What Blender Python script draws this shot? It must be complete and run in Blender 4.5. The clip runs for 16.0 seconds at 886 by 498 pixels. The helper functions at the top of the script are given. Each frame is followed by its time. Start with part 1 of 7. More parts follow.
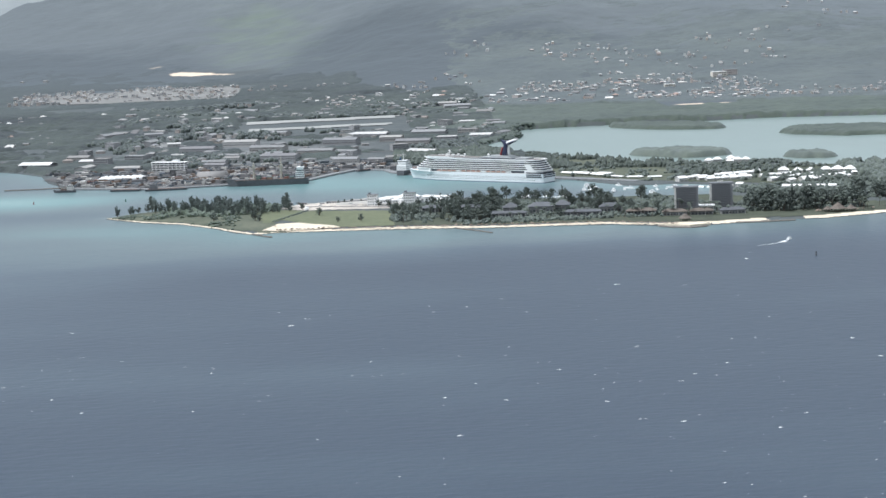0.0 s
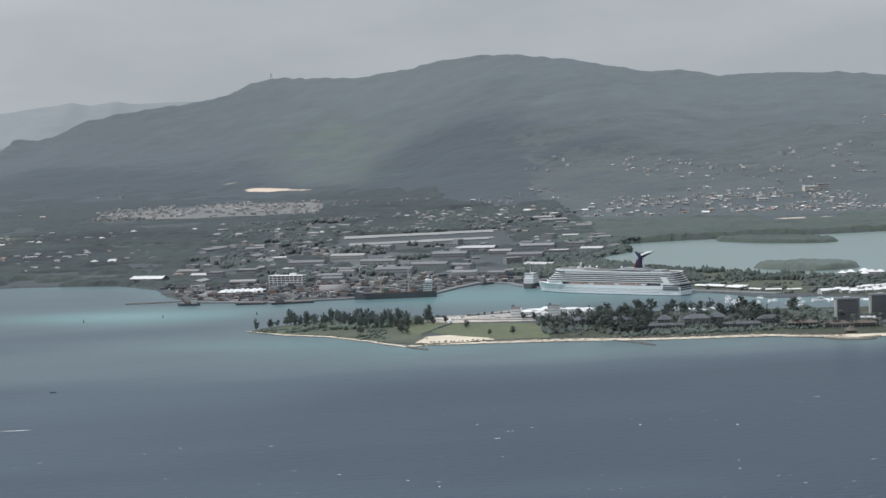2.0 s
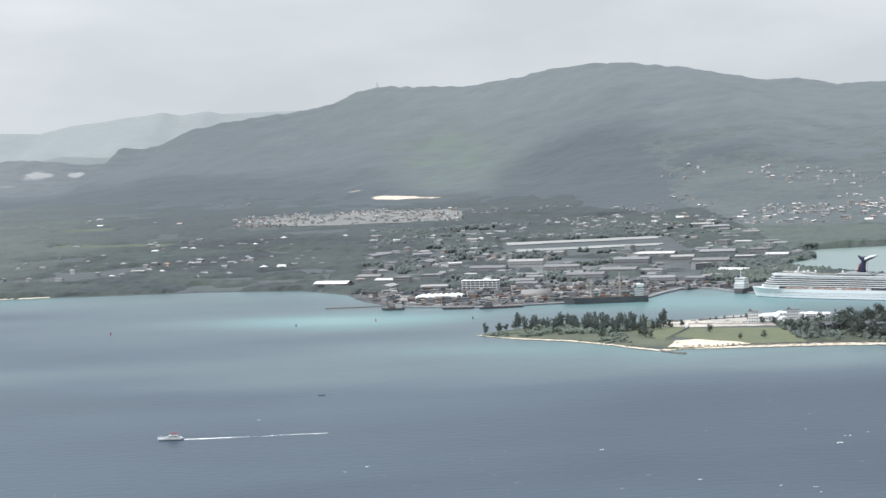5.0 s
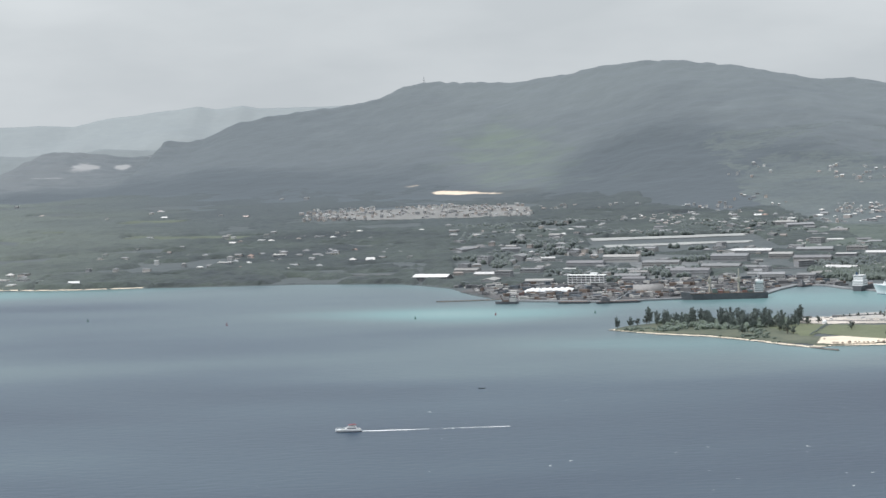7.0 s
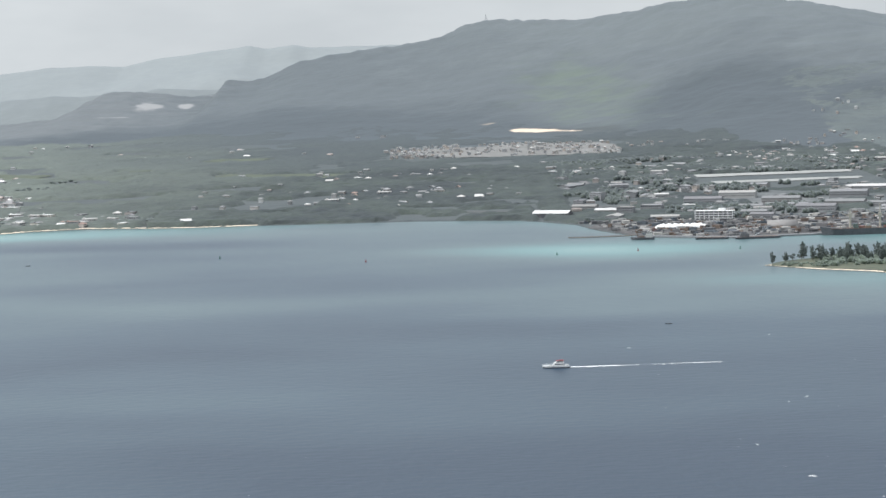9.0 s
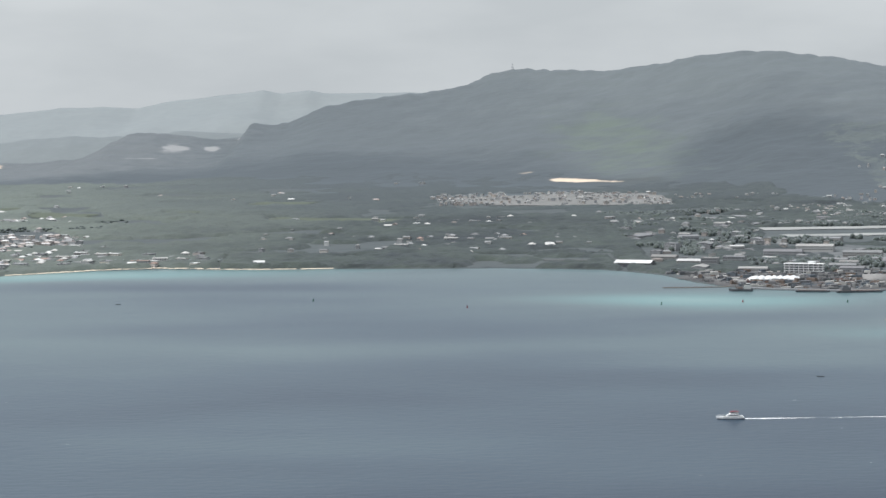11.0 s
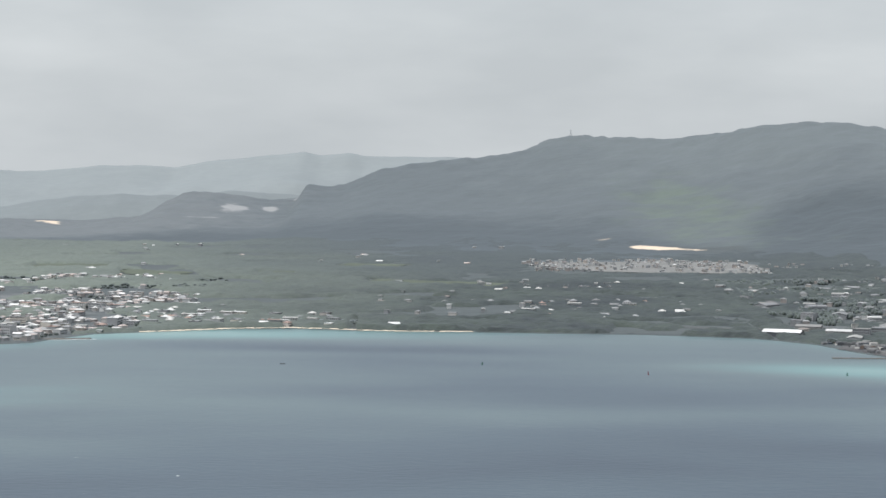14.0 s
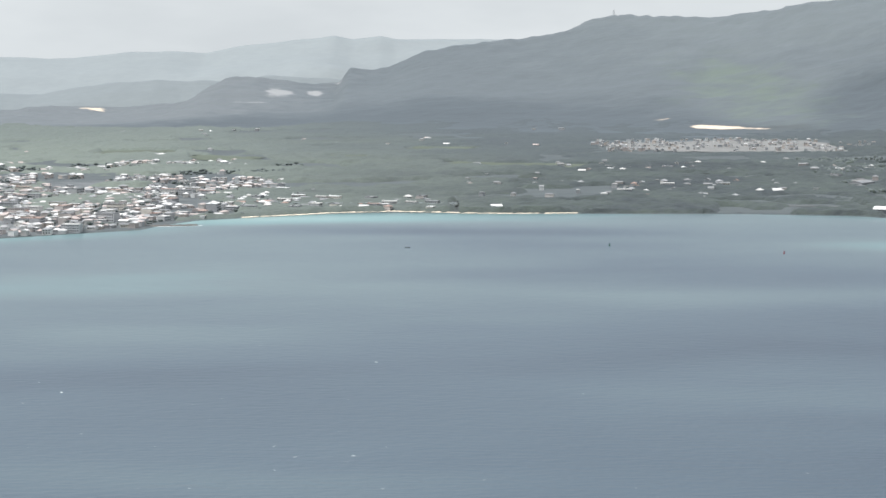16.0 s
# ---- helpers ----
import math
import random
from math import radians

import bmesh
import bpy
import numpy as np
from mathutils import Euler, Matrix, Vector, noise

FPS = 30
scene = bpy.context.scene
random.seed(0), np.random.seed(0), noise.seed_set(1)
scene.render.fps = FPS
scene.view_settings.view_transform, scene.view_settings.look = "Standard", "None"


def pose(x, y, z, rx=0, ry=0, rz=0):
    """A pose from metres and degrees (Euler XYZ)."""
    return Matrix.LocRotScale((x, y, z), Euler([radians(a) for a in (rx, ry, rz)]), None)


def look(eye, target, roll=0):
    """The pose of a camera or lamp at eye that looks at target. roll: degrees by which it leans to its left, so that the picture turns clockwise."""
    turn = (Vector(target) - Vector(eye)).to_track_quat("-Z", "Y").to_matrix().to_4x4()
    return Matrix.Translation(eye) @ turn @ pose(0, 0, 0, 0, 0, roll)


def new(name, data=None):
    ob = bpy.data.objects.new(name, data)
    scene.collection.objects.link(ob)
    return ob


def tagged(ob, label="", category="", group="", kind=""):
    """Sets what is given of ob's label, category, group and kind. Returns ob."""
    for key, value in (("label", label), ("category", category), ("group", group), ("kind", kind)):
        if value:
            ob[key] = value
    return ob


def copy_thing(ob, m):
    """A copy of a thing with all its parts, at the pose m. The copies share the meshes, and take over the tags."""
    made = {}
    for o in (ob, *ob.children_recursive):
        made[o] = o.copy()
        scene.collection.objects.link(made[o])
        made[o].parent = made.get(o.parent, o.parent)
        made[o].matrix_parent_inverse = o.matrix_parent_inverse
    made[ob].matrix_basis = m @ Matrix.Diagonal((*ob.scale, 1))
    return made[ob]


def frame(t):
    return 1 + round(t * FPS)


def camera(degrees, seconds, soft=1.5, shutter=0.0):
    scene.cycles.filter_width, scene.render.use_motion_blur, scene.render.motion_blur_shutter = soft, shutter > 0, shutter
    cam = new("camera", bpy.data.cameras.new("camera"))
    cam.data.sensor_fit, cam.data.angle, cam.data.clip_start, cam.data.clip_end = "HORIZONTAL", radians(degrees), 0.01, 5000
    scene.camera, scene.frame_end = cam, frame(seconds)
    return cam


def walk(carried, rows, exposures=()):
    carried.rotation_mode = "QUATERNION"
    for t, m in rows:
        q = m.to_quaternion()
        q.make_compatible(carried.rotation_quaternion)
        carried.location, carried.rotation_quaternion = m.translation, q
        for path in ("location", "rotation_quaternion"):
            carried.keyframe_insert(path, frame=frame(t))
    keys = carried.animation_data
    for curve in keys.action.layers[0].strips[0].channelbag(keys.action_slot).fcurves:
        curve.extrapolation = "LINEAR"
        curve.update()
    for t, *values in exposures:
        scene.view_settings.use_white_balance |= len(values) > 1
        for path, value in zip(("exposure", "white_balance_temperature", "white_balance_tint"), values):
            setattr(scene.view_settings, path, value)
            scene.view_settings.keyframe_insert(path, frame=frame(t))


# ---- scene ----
# The bay is modelled at 0.42 of full size, so that the farthest hills stay inside the lens's range
# and the aircraft's pace inside the allowed one. All plan numbers below are full-size metres.
K = 0.42

cam = camera(22.16, 16.0, soft=1.55)
walk(cam, [
    (0, pose(268.74, -90.57, 124.60) @ pose(0, 0, 0, 0, 0, -1.889) @ pose(0, 0, 0, 83.091) @ pose(0, 0, 0, 0, 0, -2.422)),
    (0.5, pose(251.95, -84.91, 123.88) @ pose(0, 0, 0, 0, 0, -2.313) @ pose(0, 0, 0, 83.686) @ pose(0, 0, 0, 0, 0, -2.225)),
    (1, pose(235.15, -79.25, 123.16) @ pose(0, 0, 0, 0, 0, -1.884) @ pose(0, 0, 0, 84.362) @ pose(0, 0, 0, 0, 0, -2.385)),
    (1.5, pose(218.35, -73.59, 122.44) @ pose(0, 0, 0, 0, 0, -1.558) @ pose(0, 0, 0, 85.156) @ pose(0, 0, 0, 0, 0, -2.510)),
    (2, pose(201.56, -67.93, 121.72) @ pose(0, 0, 0, 0, 0, -1.540) @ pose(0, 0, 0, 86.132) @ pose(0, 0, 0, 0, 0, -2.458)),
    (2.5, pose(184.76, -62.27, 121.00) @ pose(0, 0, 0, 0, 0, -1.598) @ pose(0, 0, 0, 86.340) @ pose(0, 0, 0, 0, 0, -1.752)),
    (3, pose(167.96, -56.61, 120.29) @ pose(0, 0, 0, 0, 0, -1.252) @ pose(0, 0, 0, 86.302) @ pose(0, 0, 0, 0, 0, -1.905)),
    (3.5, pose(151.17, -50.95, 119.57) @ pose(0, 0, 0, 0, 0, -0.766) @ pose(0, 0, 0, 86.075) @ pose(0, 0, 0, 0, 0, -2.413)),
    (4, pose(134.37, -45.28, 118.85) @ pose(0, 0, 0, 0, 0, -0.552) @ pose(0, 0, 0, 85.872) @ pose(0, 0, 0, 0, 0, -2.366)),
    (4.5, pose(117.57, -39.62, 118.13) @ pose(0, 0, 0, 0, 0, -0.504) @ pose(0, 0, 0, 86.268) @ pose(0, 0, 0, 0, 0, -2.419)),
    (4.7, pose(110.86, -37.36, 117.84) @ pose(0, 0, 0, 0, 0, -0.491) @ pose(0, 0, 0, 86.398) @ pose(0, 0, 0, 0, 0, -2.440)),
    (6.8, pose(40.31, -13.59, 114.82) @ pose(0, 0, 0, 0, 0, -0.711) @ pose(0, 0, 0, 86.805) @ pose(0, 0, 0, 0, 0, -1.527)),
    (7, pose(33.59, -11.32, 114.53) @ pose(0, 0, 0, 0, 0, -0.471) @ pose(0, 0, 0, 86.522) @ pose(0, 0, 0, 0, 0, -1.749)),
    (7.5, pose(16.80, -5.66, 113.82) @ pose(0, 0, 0, 0, 0, -0.180) @ pose(0, 0, 0, 85.797) @ pose(0, 0, 0, 0, 0, -1.711)),
    (8, pose(0.00, 0.00, 113.10) @ pose(0, 0, 0, 0, 0, 0.000) @ pose(0, 0, 0, 85.238) @ pose(0, 0, 0, 0, 0, -1.584)),
    (8.5, pose(-16.80, 5.66, 112.38) @ pose(0, 0, 0, 0, 0, 0.024) @ pose(0, 0, 0, 85.052) @ pose(0, 0, 0, 0, 0, -1.608)),
    (9, pose(-33.59, 11.32, 111.66) @ pose(0, 0, 0, 0, 0, 0.053) @ pose(0, 0, 0, 85.058) @ pose(0, 0, 0, 0, 0, -1.945)),
    (9.2, pose(-40.31, 13.59, 111.37) @ pose(0, 0, 0, 0, 0, -0.027) @ pose(0, 0, 0, 84.988) @ pose(0, 0, 0, 0, 0, -1.808)),
    (11.3, pose(-110.86, 37.36, 108.35) @ pose(0, 0, 0, 0, 0, -0.549) @ pose(0, 0, 0, 86.404) @ pose(0, 0, 0, 0, 0, -0.628)),
    (11.5, pose(-117.57, 39.62, 108.06) @ pose(0, 0, 0, 0, 0, -0.596) @ pose(0, 0, 0, 86.352) @ pose(0, 0, 0, 0, 0, -0.757)),
    (12, pose(-134.37, 45.28, 107.35) @ pose(0, 0, 0, 0, 0, -0.741) @ pose(0, 0, 0, 86.326) @ pose(0, 0, 0, 0, 0, -0.940)),
    (12.5, pose(-151.17, 50.95, 106.63) @ pose(0, 0, 0, 0, 0, -0.804) @ pose(0, 0, 0, 86.692) @ pose(0, 0, 0, 0, 0, -0.486)),
    (13, pose(-167.96, 56.61, 105.91) @ pose(0, 0, 0, 0, 0, -0.893) @ pose(0, 0, 0, 87.227) @ pose(0, 0, 0, 0, 0, -0.119)),
    (13.5, pose(-184.76, 62.27, 105.19) @ pose(0, 0, 0, 0, 0, -1.023) @ pose(0, 0, 0, 87.693) @ pose(0, 0, 0, 0, 0, 0.316)),
    (14, pose(-201.56, 67.93, 104.47) @ pose(0, 0, 0, 0, 0, -0.867) @ pose(0, 0, 0, 88.023) @ pose(0, 0, 0, 0, 0, 0.559)),
    (14.5, pose(-218.35, 73.59, 103.75) @ pose(0, 0, 0, 0, 0, -0.720) @ pose(0, 0, 0, 87.623) @ pose(0, 0, 0, 0, 0, 0.270)),
    (15, pose(-235.15, 79.25, 103.03) @ pose(0, 0, 0, 0, 0, -0.852) @ pose(0, 0, 0, 86.581) @ pose(0, 0, 0, 0, 0, -0.198)),
    (15.5, pose(-251.95, 84.91, 102.31) @ pose(0, 0, 0, 0, 0, -0.876) @ pose(0, 0, 0, 85.604) @ pose(0, 0, 0, 0, 0, -0.272)),
    (16, pose(-268.74, 90.57, 101.60) @ pose(0, 0, 0, 0, 0, -0.904) @ pose(0, 0, 0, 85.091) @ pose(0, 0, 0, 0, 0, -0.172)),
], exposures=[
    (0, 0.48, 5880, 10), (0.5, 0.28, 5890, 10), (1, -0.01, 5890, 10), (1.5, 0.07, 5900, 10), (2, -0.08, 5940, 10), (2.5, -0.05, 5990, 10), (3, 0.25, 6000, 10), (3.5, 0.45, 6010, 10), (4, 0.53, 6020, 10), (4.5, 0.58, 6030, 10), (7, 0.37, 6070, 10), (7.5, 0.49, 6070, 10), (8, 0.66, 6080, 10), (8.5, 0.58, 6080, 10), (9, 0.49, 6090, 10), (11.5, 0.27, 6100, 10), (12.5, 0.23, 6110, 10), (13.5, 0.31, 6110, 10), (14.5, 0.30, 6120, 10), (15, 0.42, 6120, 10), (15.5, 0.51, 6130, 10), (16, 0.63, 6130, 10),
])

# ---- world and sun ----
world = bpy.data.worlds.new("hazy_sky")
scene.world = world
world.use_nodes = True
wn, wl = world.node_tree.nodes, world.node_tree.links
wn.clear()
w_out = wn.new("ShaderNodeOutputWorld")
w_bg = wn.new("ShaderNodeBackground")
w_sky = wn.new("ShaderNodeTexSky")
w_sky.sky_type = "NISHITA"
w_sky.sun_disc = False
w_sky.sun_elevation = radians(59)
w_sky.sun_rotation = radians(-97)
w_sky.dust_density = 5.0
w_gain = wn.new("ShaderNodeMix")
w_gain.data_type, w_gain.blend_type = "RGBA", "MULTIPLY"
w_gain.inputs["Factor"].default_value = 1.0
w_gain.inputs["B"].default_value = (0.10, 0.10, 0.10, 1)
w_geo = wn.new("ShaderNodeTexCoord")
w_map = wn.new("ShaderNodeMapping")
w_map.inputs["Scale"].default_value = (5.0, 5.0, 17.0)
w_noise = wn.new("ShaderNodeTexNoise")
w_noise.inputs["Scale"].default_value = 1.6
w_noise.inputs["Detail"].default_value = 5.0
w_noise.inputs["Roughness"].default_value = 0.5
w_ramp = wn.new("ShaderNodeValToRGB")
w_ramp.color_ramp.elements[0].position = 0.36
w_ramp.color_ramp.elements[0].color = (0.535, 0.551, 0.543, 1)
w_ramp.color_ramp.elements[1].position = 0.8
w_ramp.color_ramp.elements[1].color = (0.66, 0.67, 0.651, 1)
w_mix = wn.new("ShaderNodeMix")
w_mix.data_type = "RGBA"
w_mix.inputs["Factor"].default_value = 0.8
wl.new(w_geo.outputs["Generated"], w_map.inputs["Vector"])
wl.new(w_map.outputs["Vector"], w_noise.inputs["Vector"])
wl.new(w_noise.outputs["Fac"], w_ramp.inputs["Fac"])
wl.new(w_sky.outputs["Color"], w_gain.inputs["A"])
wl.new(w_gain.outputs["Result"], w_mix.inputs["A"])
wl.new(w_ramp.outputs["Color"], w_mix.inputs["B"])
wl.new(w_mix.outputs["Result"], w_bg.inputs["Color"])
wl.new(w_bg.outputs["Background"], w_out.inputs["Surface"])
w_bg.inputs["Strength"].default_value = 1.0

sun = new("sun", bpy.data.lights.new("sun", "SUN"))
sun.data.energy, sun.data.angle, sun.data.color = 2.7, radians(6), (1.0, 0.96, 0.9)
sun.matrix_world = look((-480, -60, 800), (0, 0, 0))


# ---- materials ----
def material(name, colour, rough=0.8, vary=0.25, scale=0.05, metal=0.0, spec=0.3, bump=0.0, bump_scale=0.3, island=0.0, tint=None, per_object=0.0, sheen=0.0):
    """A surface whose colour wanders at two scales, with fine relief; scales are per model metre."""
    m = bpy.data.materials.new(name)
    m.use_nodes = True
    n, l = m.node_tree.nodes, m.node_tree.links
    b = n["Principled BSDF"]
    b.inputs["Roughness"].default_value = rough
    b.inputs["Metallic"].default_value = metal
    b.inputs["Specular IOR Level"].default_value = spec
    # bluish sheen stands in for haze by lightening plants at grazing angles
    if sheen:
        b.inputs["Sheen Weight"].default_value = sheen
        b.inputs["Sheen Roughness"].default_value = 0.6
        b.inputs["Sheen Tint"].default_value = (0.82, 0.9, 1.0, 1)
    co = n.new("ShaderNodeTexCoord")
    big, fine = n.new("ShaderNodeTexNoise"), n.new("ShaderNodeTexNoise")
    for tex, s, d in ((big, scale, 3.0), (fine, scale * 9, 4.0)):
        tex.inputs["Scale"].default_value = s
        tex.inputs["Detail"].default_value = d
        l.new(co.outputs["Object"], tex.inputs["Vector"])
    add = n.new("ShaderNodeMath")
    add.operation = "ADD"
    l.new(big.outputs["Fac"], add.inputs[0])
    l.new(fine.outputs["Fac"], add.inputs[1])
    rng = n.new("ShaderNodeMapRange")
    rng.inputs["From Min"].default_value, rng.inputs["From Max"].default_value = 0.7, 1.3
    l.new(add.outputs[0], rng.inputs["Value"])
    mix = n.new("ShaderNodeMix")
    mix.data_type = "RGBA"
    c = Vector(colour)
    other = Vector(tint) if tint else c * (1 + vary)
    mix.inputs["A"].default_value = (*(c * (1 - vary)), 1)
    mix.inputs["B"].default_value = (*other, 1)
    l.new(rng.outputs["Result"], mix.inputs["Factor"])
    last = mix.outputs["Result"]
    for amount, node, out in ((island, "ShaderNodeNewGeometry", "Random Per Island"), (per_object, "ShaderNodeObjectInfo", "Random")):
        if amount:
            src, r2 = n.new(node), n.new("ShaderNodeMapRange")
            r2.inputs["To Min"].default_value, r2.inputs["To Max"].default_value = 1 - amount, 1 + amount
            l.new(src.outputs[out], r2.inputs["Value"])
            mul = n.new("ShaderNodeVectorMath")
            mul.operation = "SCALE"
            l.new(last, mul.inputs[0])
            l.new(r2.outputs["Result"], mul.inputs["Scale"])
            last = mul.outputs["Vector"]
    l.new(last, b.inputs["Base Color"])
    if bump:
        bn, tex = n.new("ShaderNodeBump"), n.new("ShaderNodeTexNoise")
        tex.inputs["Scale"].default_value, tex.inputs["Detail"].default_value = bump_scale, 5.0
        l.new(co.outputs["Object"], tex.inputs["Vector"])
        bn.inputs["Strength"].default_value, bn.inputs["Distance"].default_value = 1.0, bump
        l.new(tex.outputs["Fac"], bn.inputs["Height"])
        l.new(bn.outputs["Normal"], b.inputs["Normal"])
    return m


def palette_material(name, stops, rough=0.7, source="island", spec=0.3):
    """Paint that takes one of several colours, house by house."""
    m = bpy.data.materials.new(name)
    m.use_nodes = True
    n, l = m.node_tree.nodes, m.node_tree.links
    b = n["Principled BSDF"]
    b.inputs["Roughness"].default_value = rough
    b.inputs["Specular IOR Level"].default_value = spec
    ramp = n.new("ShaderNodeValToRGB")
    ramp.color_ramp.interpolation = "CONSTANT"
    e = ramp.color_ramp.elements
    while len(e) < len(stops):
        e.new(0.5)
    for i, c in enumerate(stops):
        e[i].position = i / len(stops)
        e[i].color = (*c, 1)
    src = n.new("ShaderNodeNewGeometry" if source == "island" else "ShaderNodeObjectInfo")
    l.new(src.outputs["Random Per Island" if source == "island" else "Random"], ramp.inputs["Fac"])
    co, tex = n.new("ShaderNodeTexCoord"), n.new("ShaderNodeTexNoise")
    tex.inputs["Scale"].default_value, tex.inputs["Detail"].default_value = 0.6, 4.0
    l.new(co.outputs["Object"], tex.inputs["Vector"])
    r2, mul = n.new("ShaderNodeMapRange"), n.new("ShaderNodeVectorMath")
    r2.inputs["To Min"].default_value, r2.inputs["To Max"].default_value = 0.75, 1.15
    mul.operation = "SCALE"
    l.new(tex.outputs["Fac"], r2.inputs["Value"])
    l.new(ramp.outputs["Color"], mul.inputs[0])
    l.new(r2.outputs["Result"], mul.inputs["Scale"])
    l.new(mul.outputs["Vector"], b.inputs["Base Color"])
    return m


def water_material():
    """Sea over sand, weed and deep water: the colour follows the depth kept on the sheet, with a painted glow to the
    left.
    """
    m = bpy.data.materials.new("sea_water")
    m.use_nodes = True
    n, l = m.node_tree.nodes, m.node_tree.links
    b = n["Principled BSDF"]
    b.inputs["Roughness"].default_value = 0.32
    b.inputs["Specular IOR Level"].default_value = 0.2
    at = n.new("ShaderNodeAttribute")
    at.attribute_name = "shallow_glow"
    co, mp, tex = n.new("ShaderNodeTexCoord"), n.new("ShaderNodeMapping"), n.new("ShaderNodeTexNoise")
    mp.inputs["Scale"].default_value = (0.004, 0.009, 1)
    tex.inputs["Scale"].default_value, tex.inputs["Detail"].default_value = 1.0, 5.0
    l.new(co.outputs["Object"], mp.inputs["Vector"])
    l.new(mp.outputs["Vector"], tex.inputs["Vector"])
    r1, add = n.new("ShaderNodeMapRange"), n.new("ShaderNodeMath")
    r1.inputs["From Min"].default_value, r1.inputs["From Max"].default_value = 0.3, 0.7
    r1.inputs["To Min"].default_value, r1.inputs["To Max"].default_value = -0.11, 0.11
    l.new(tex.outputs["Fac"], r1.inputs["Value"])
    add.operation = "ADD"
    l.new(at.outputs["Fac"], add.inputs[0])
    l.new(r1.outputs["Result"], add.inputs[1])
    ramp = n.new("ShaderNodeValToRGB")
    e = ramp.color_ramp.elements
    for _ in range(3):
        e.new(0.5)
    for el, (p, c) in zip(e, [(0.0, (0.018, 0.037, 0.066)), (0.2, (0.048, 0.078, 0.108)), (0.4, (0.096, 0.138, 0.155)), (0.7, (0.145, 0.262, 0.268)), (1.0, (0.27, 0.38, 0.37))]):
        el.position, el.color = p, (*c, 1)
    l.new(add.outputs[0], ramp.inputs["Fac"])
    l.new(ramp.outputs["Color"], b.inputs["Base Color"])
    wave, wmap, bn = n.new("ShaderNodeTexNoise"), n.new("ShaderNodeMapping"), n.new("ShaderNodeBump")
    wmap.inputs["Scale"].default_value = (0.16, 0.3, 1)
    wave.inputs["Scale"].default_value, wave.inputs["Detail"].default_value = 1.0, 6.0
    l.new(co.outputs["Object"], wmap.inputs["Vector"])
    l.new(wmap.outputs["Vector"], wave.inputs["Vector"])
    l.new(wave.outputs["Fac"], bn.inputs["Height"])
    bn.inputs["Strength"].default_value, bn.inputs["Distance"].default_value = 1.0, 0.24
    l.new(bn.outputs["Normal"], b.inputs["Normal"])
    return m


def land_material():
    """The whole mainland: coastal scrub, mixed woodland on the slopes, dense forest below; cloud shade, a sunlit patch
    and haze are painted in.
    """
    m = material("land_cover", (0.061, 0.071, 0.069), 0.95, 0.16, 0.02, spec=0.05, bump=1.2, bump_scale=0.07, tint=(0.076, 0.085, 0.079), sheen=0.2)
    n, l = m.node_tree.nodes, m.node_tree.links
    b = n["Principled BSDF"]
    last = b.inputs["Base Color"].links[0].from_socket
    co = n.new("ShaderNodeTexCoord")
    for name, colour, dark, scale in (("slope", (0.096, 0.110, 0.115), 0.9, 0.03), ("high_haze", (0.117, 0.133, 0.136), 0.88, 0.02), ("forest_shade", (0.062, 0.074, 0.080), 0.88, 0.03), ("lit_scrub", (0.110, 0.136, 0.107), 0.9, 0.03), ("hill_haze", (0.128, 0.139, 0.142), 0.92, 0.03), ("built", (0.171, 0.171, 0.167), 0.85, 0.06), ("scar", (0.29, 0.29, 0.286), 0.8, 0.05), ("quarry", (0.72, 0.58, 0.44), 0.8, 0.05)):
        at, tex, add, rng, mix, vary = n.new("ShaderNodeAttribute"), n.new("ShaderNodeTexNoise"), n.new("ShaderNodeMath"), n.new("ShaderNodeMapRange"), n.new("ShaderNodeMix"), n.new("ShaderNodeMix")
        at.attribute_name = name
        tex.inputs["Scale"].default_value, tex.inputs["Detail"].default_value = scale, 6.0
        tex.inputs["Roughness"].default_value = 0.62
        l.new(co.outputs["Object"], tex.inputs["Vector"])
        add.operation = "ADD"
        l.new(at.outputs["Fac"], add.inputs[0])
        l.new(tex.outputs["Fac"], add.inputs[1])
        rng.inputs["From Min"].default_value, rng.inputs["From Max"].default_value = 0.75, 1.3
        rng.interpolation_type = "SMOOTHSTEP"
        l.new(add.outputs[0], rng.inputs["Value"])
        mix.data_type = vary.data_type = "RGBA"
        vary.inputs["A"].default_value = (*(Vector(colour) * dark), 1)
        vary.inputs["B"].default_value = (*(Vector(colour) * (2 - dark)), 1)
        l.new(tex.outputs["Fac"], vary.inputs["Factor"])
        l.new(last, mix.inputs["A"])
        l.new(vary.outputs["Result"], mix.inputs["B"])
        l.new(rng.outputs["Result"], mix.inputs["Factor"])
        last = mix.outputs["Result"]
    l.new(last, b.inputs["Base Color"])
    return m


WATER = water_material()
LAND_COVER = land_material()
# the sky's reflection on the calm lagoon is put into this pale base
LAGOON_WATER = material("sky_toned_lagoon_water", (0.205, 0.267, 0.258), 0.3, 0.06, 0.01, spec=0.25, bump=0.15, bump_scale=0.2)
# distance haze over the far range is put into its base colour
FAR_HILL = material("hazed_far_range", (0.243, 0.264, 0.266), 1.0, 0.05, 0.006, spec=0.0, sheen=0.2)
LAND = material("scrub_ground", (0.104, 0.116, 0.100), 0.95, 0.15, 0.02, spec=0.1, tint=(0.128, 0.136, 0.116), sheen=0.2)
LEAF_DARK = material("casuarina_needles", (0.153, 0.184, 0.160), 0.95, 0.2, 0.3, spec=0.05, per_object=0.15, sheen=0.5)
LEAF = material("broad_leaves", (0.105, 0.126, 0.114), 0.9, 0.16, 0.12, spec=0.05, per_object=0.18, island=0.12, tint=(0.118, 0.139, 0.114), sheen=0.2)
LEAF_PALM = material("palm_leaves", (0.054, 0.070, 0.050), 0.75, 0.3, 0.3, per_object=0.2, sheen=0.15)
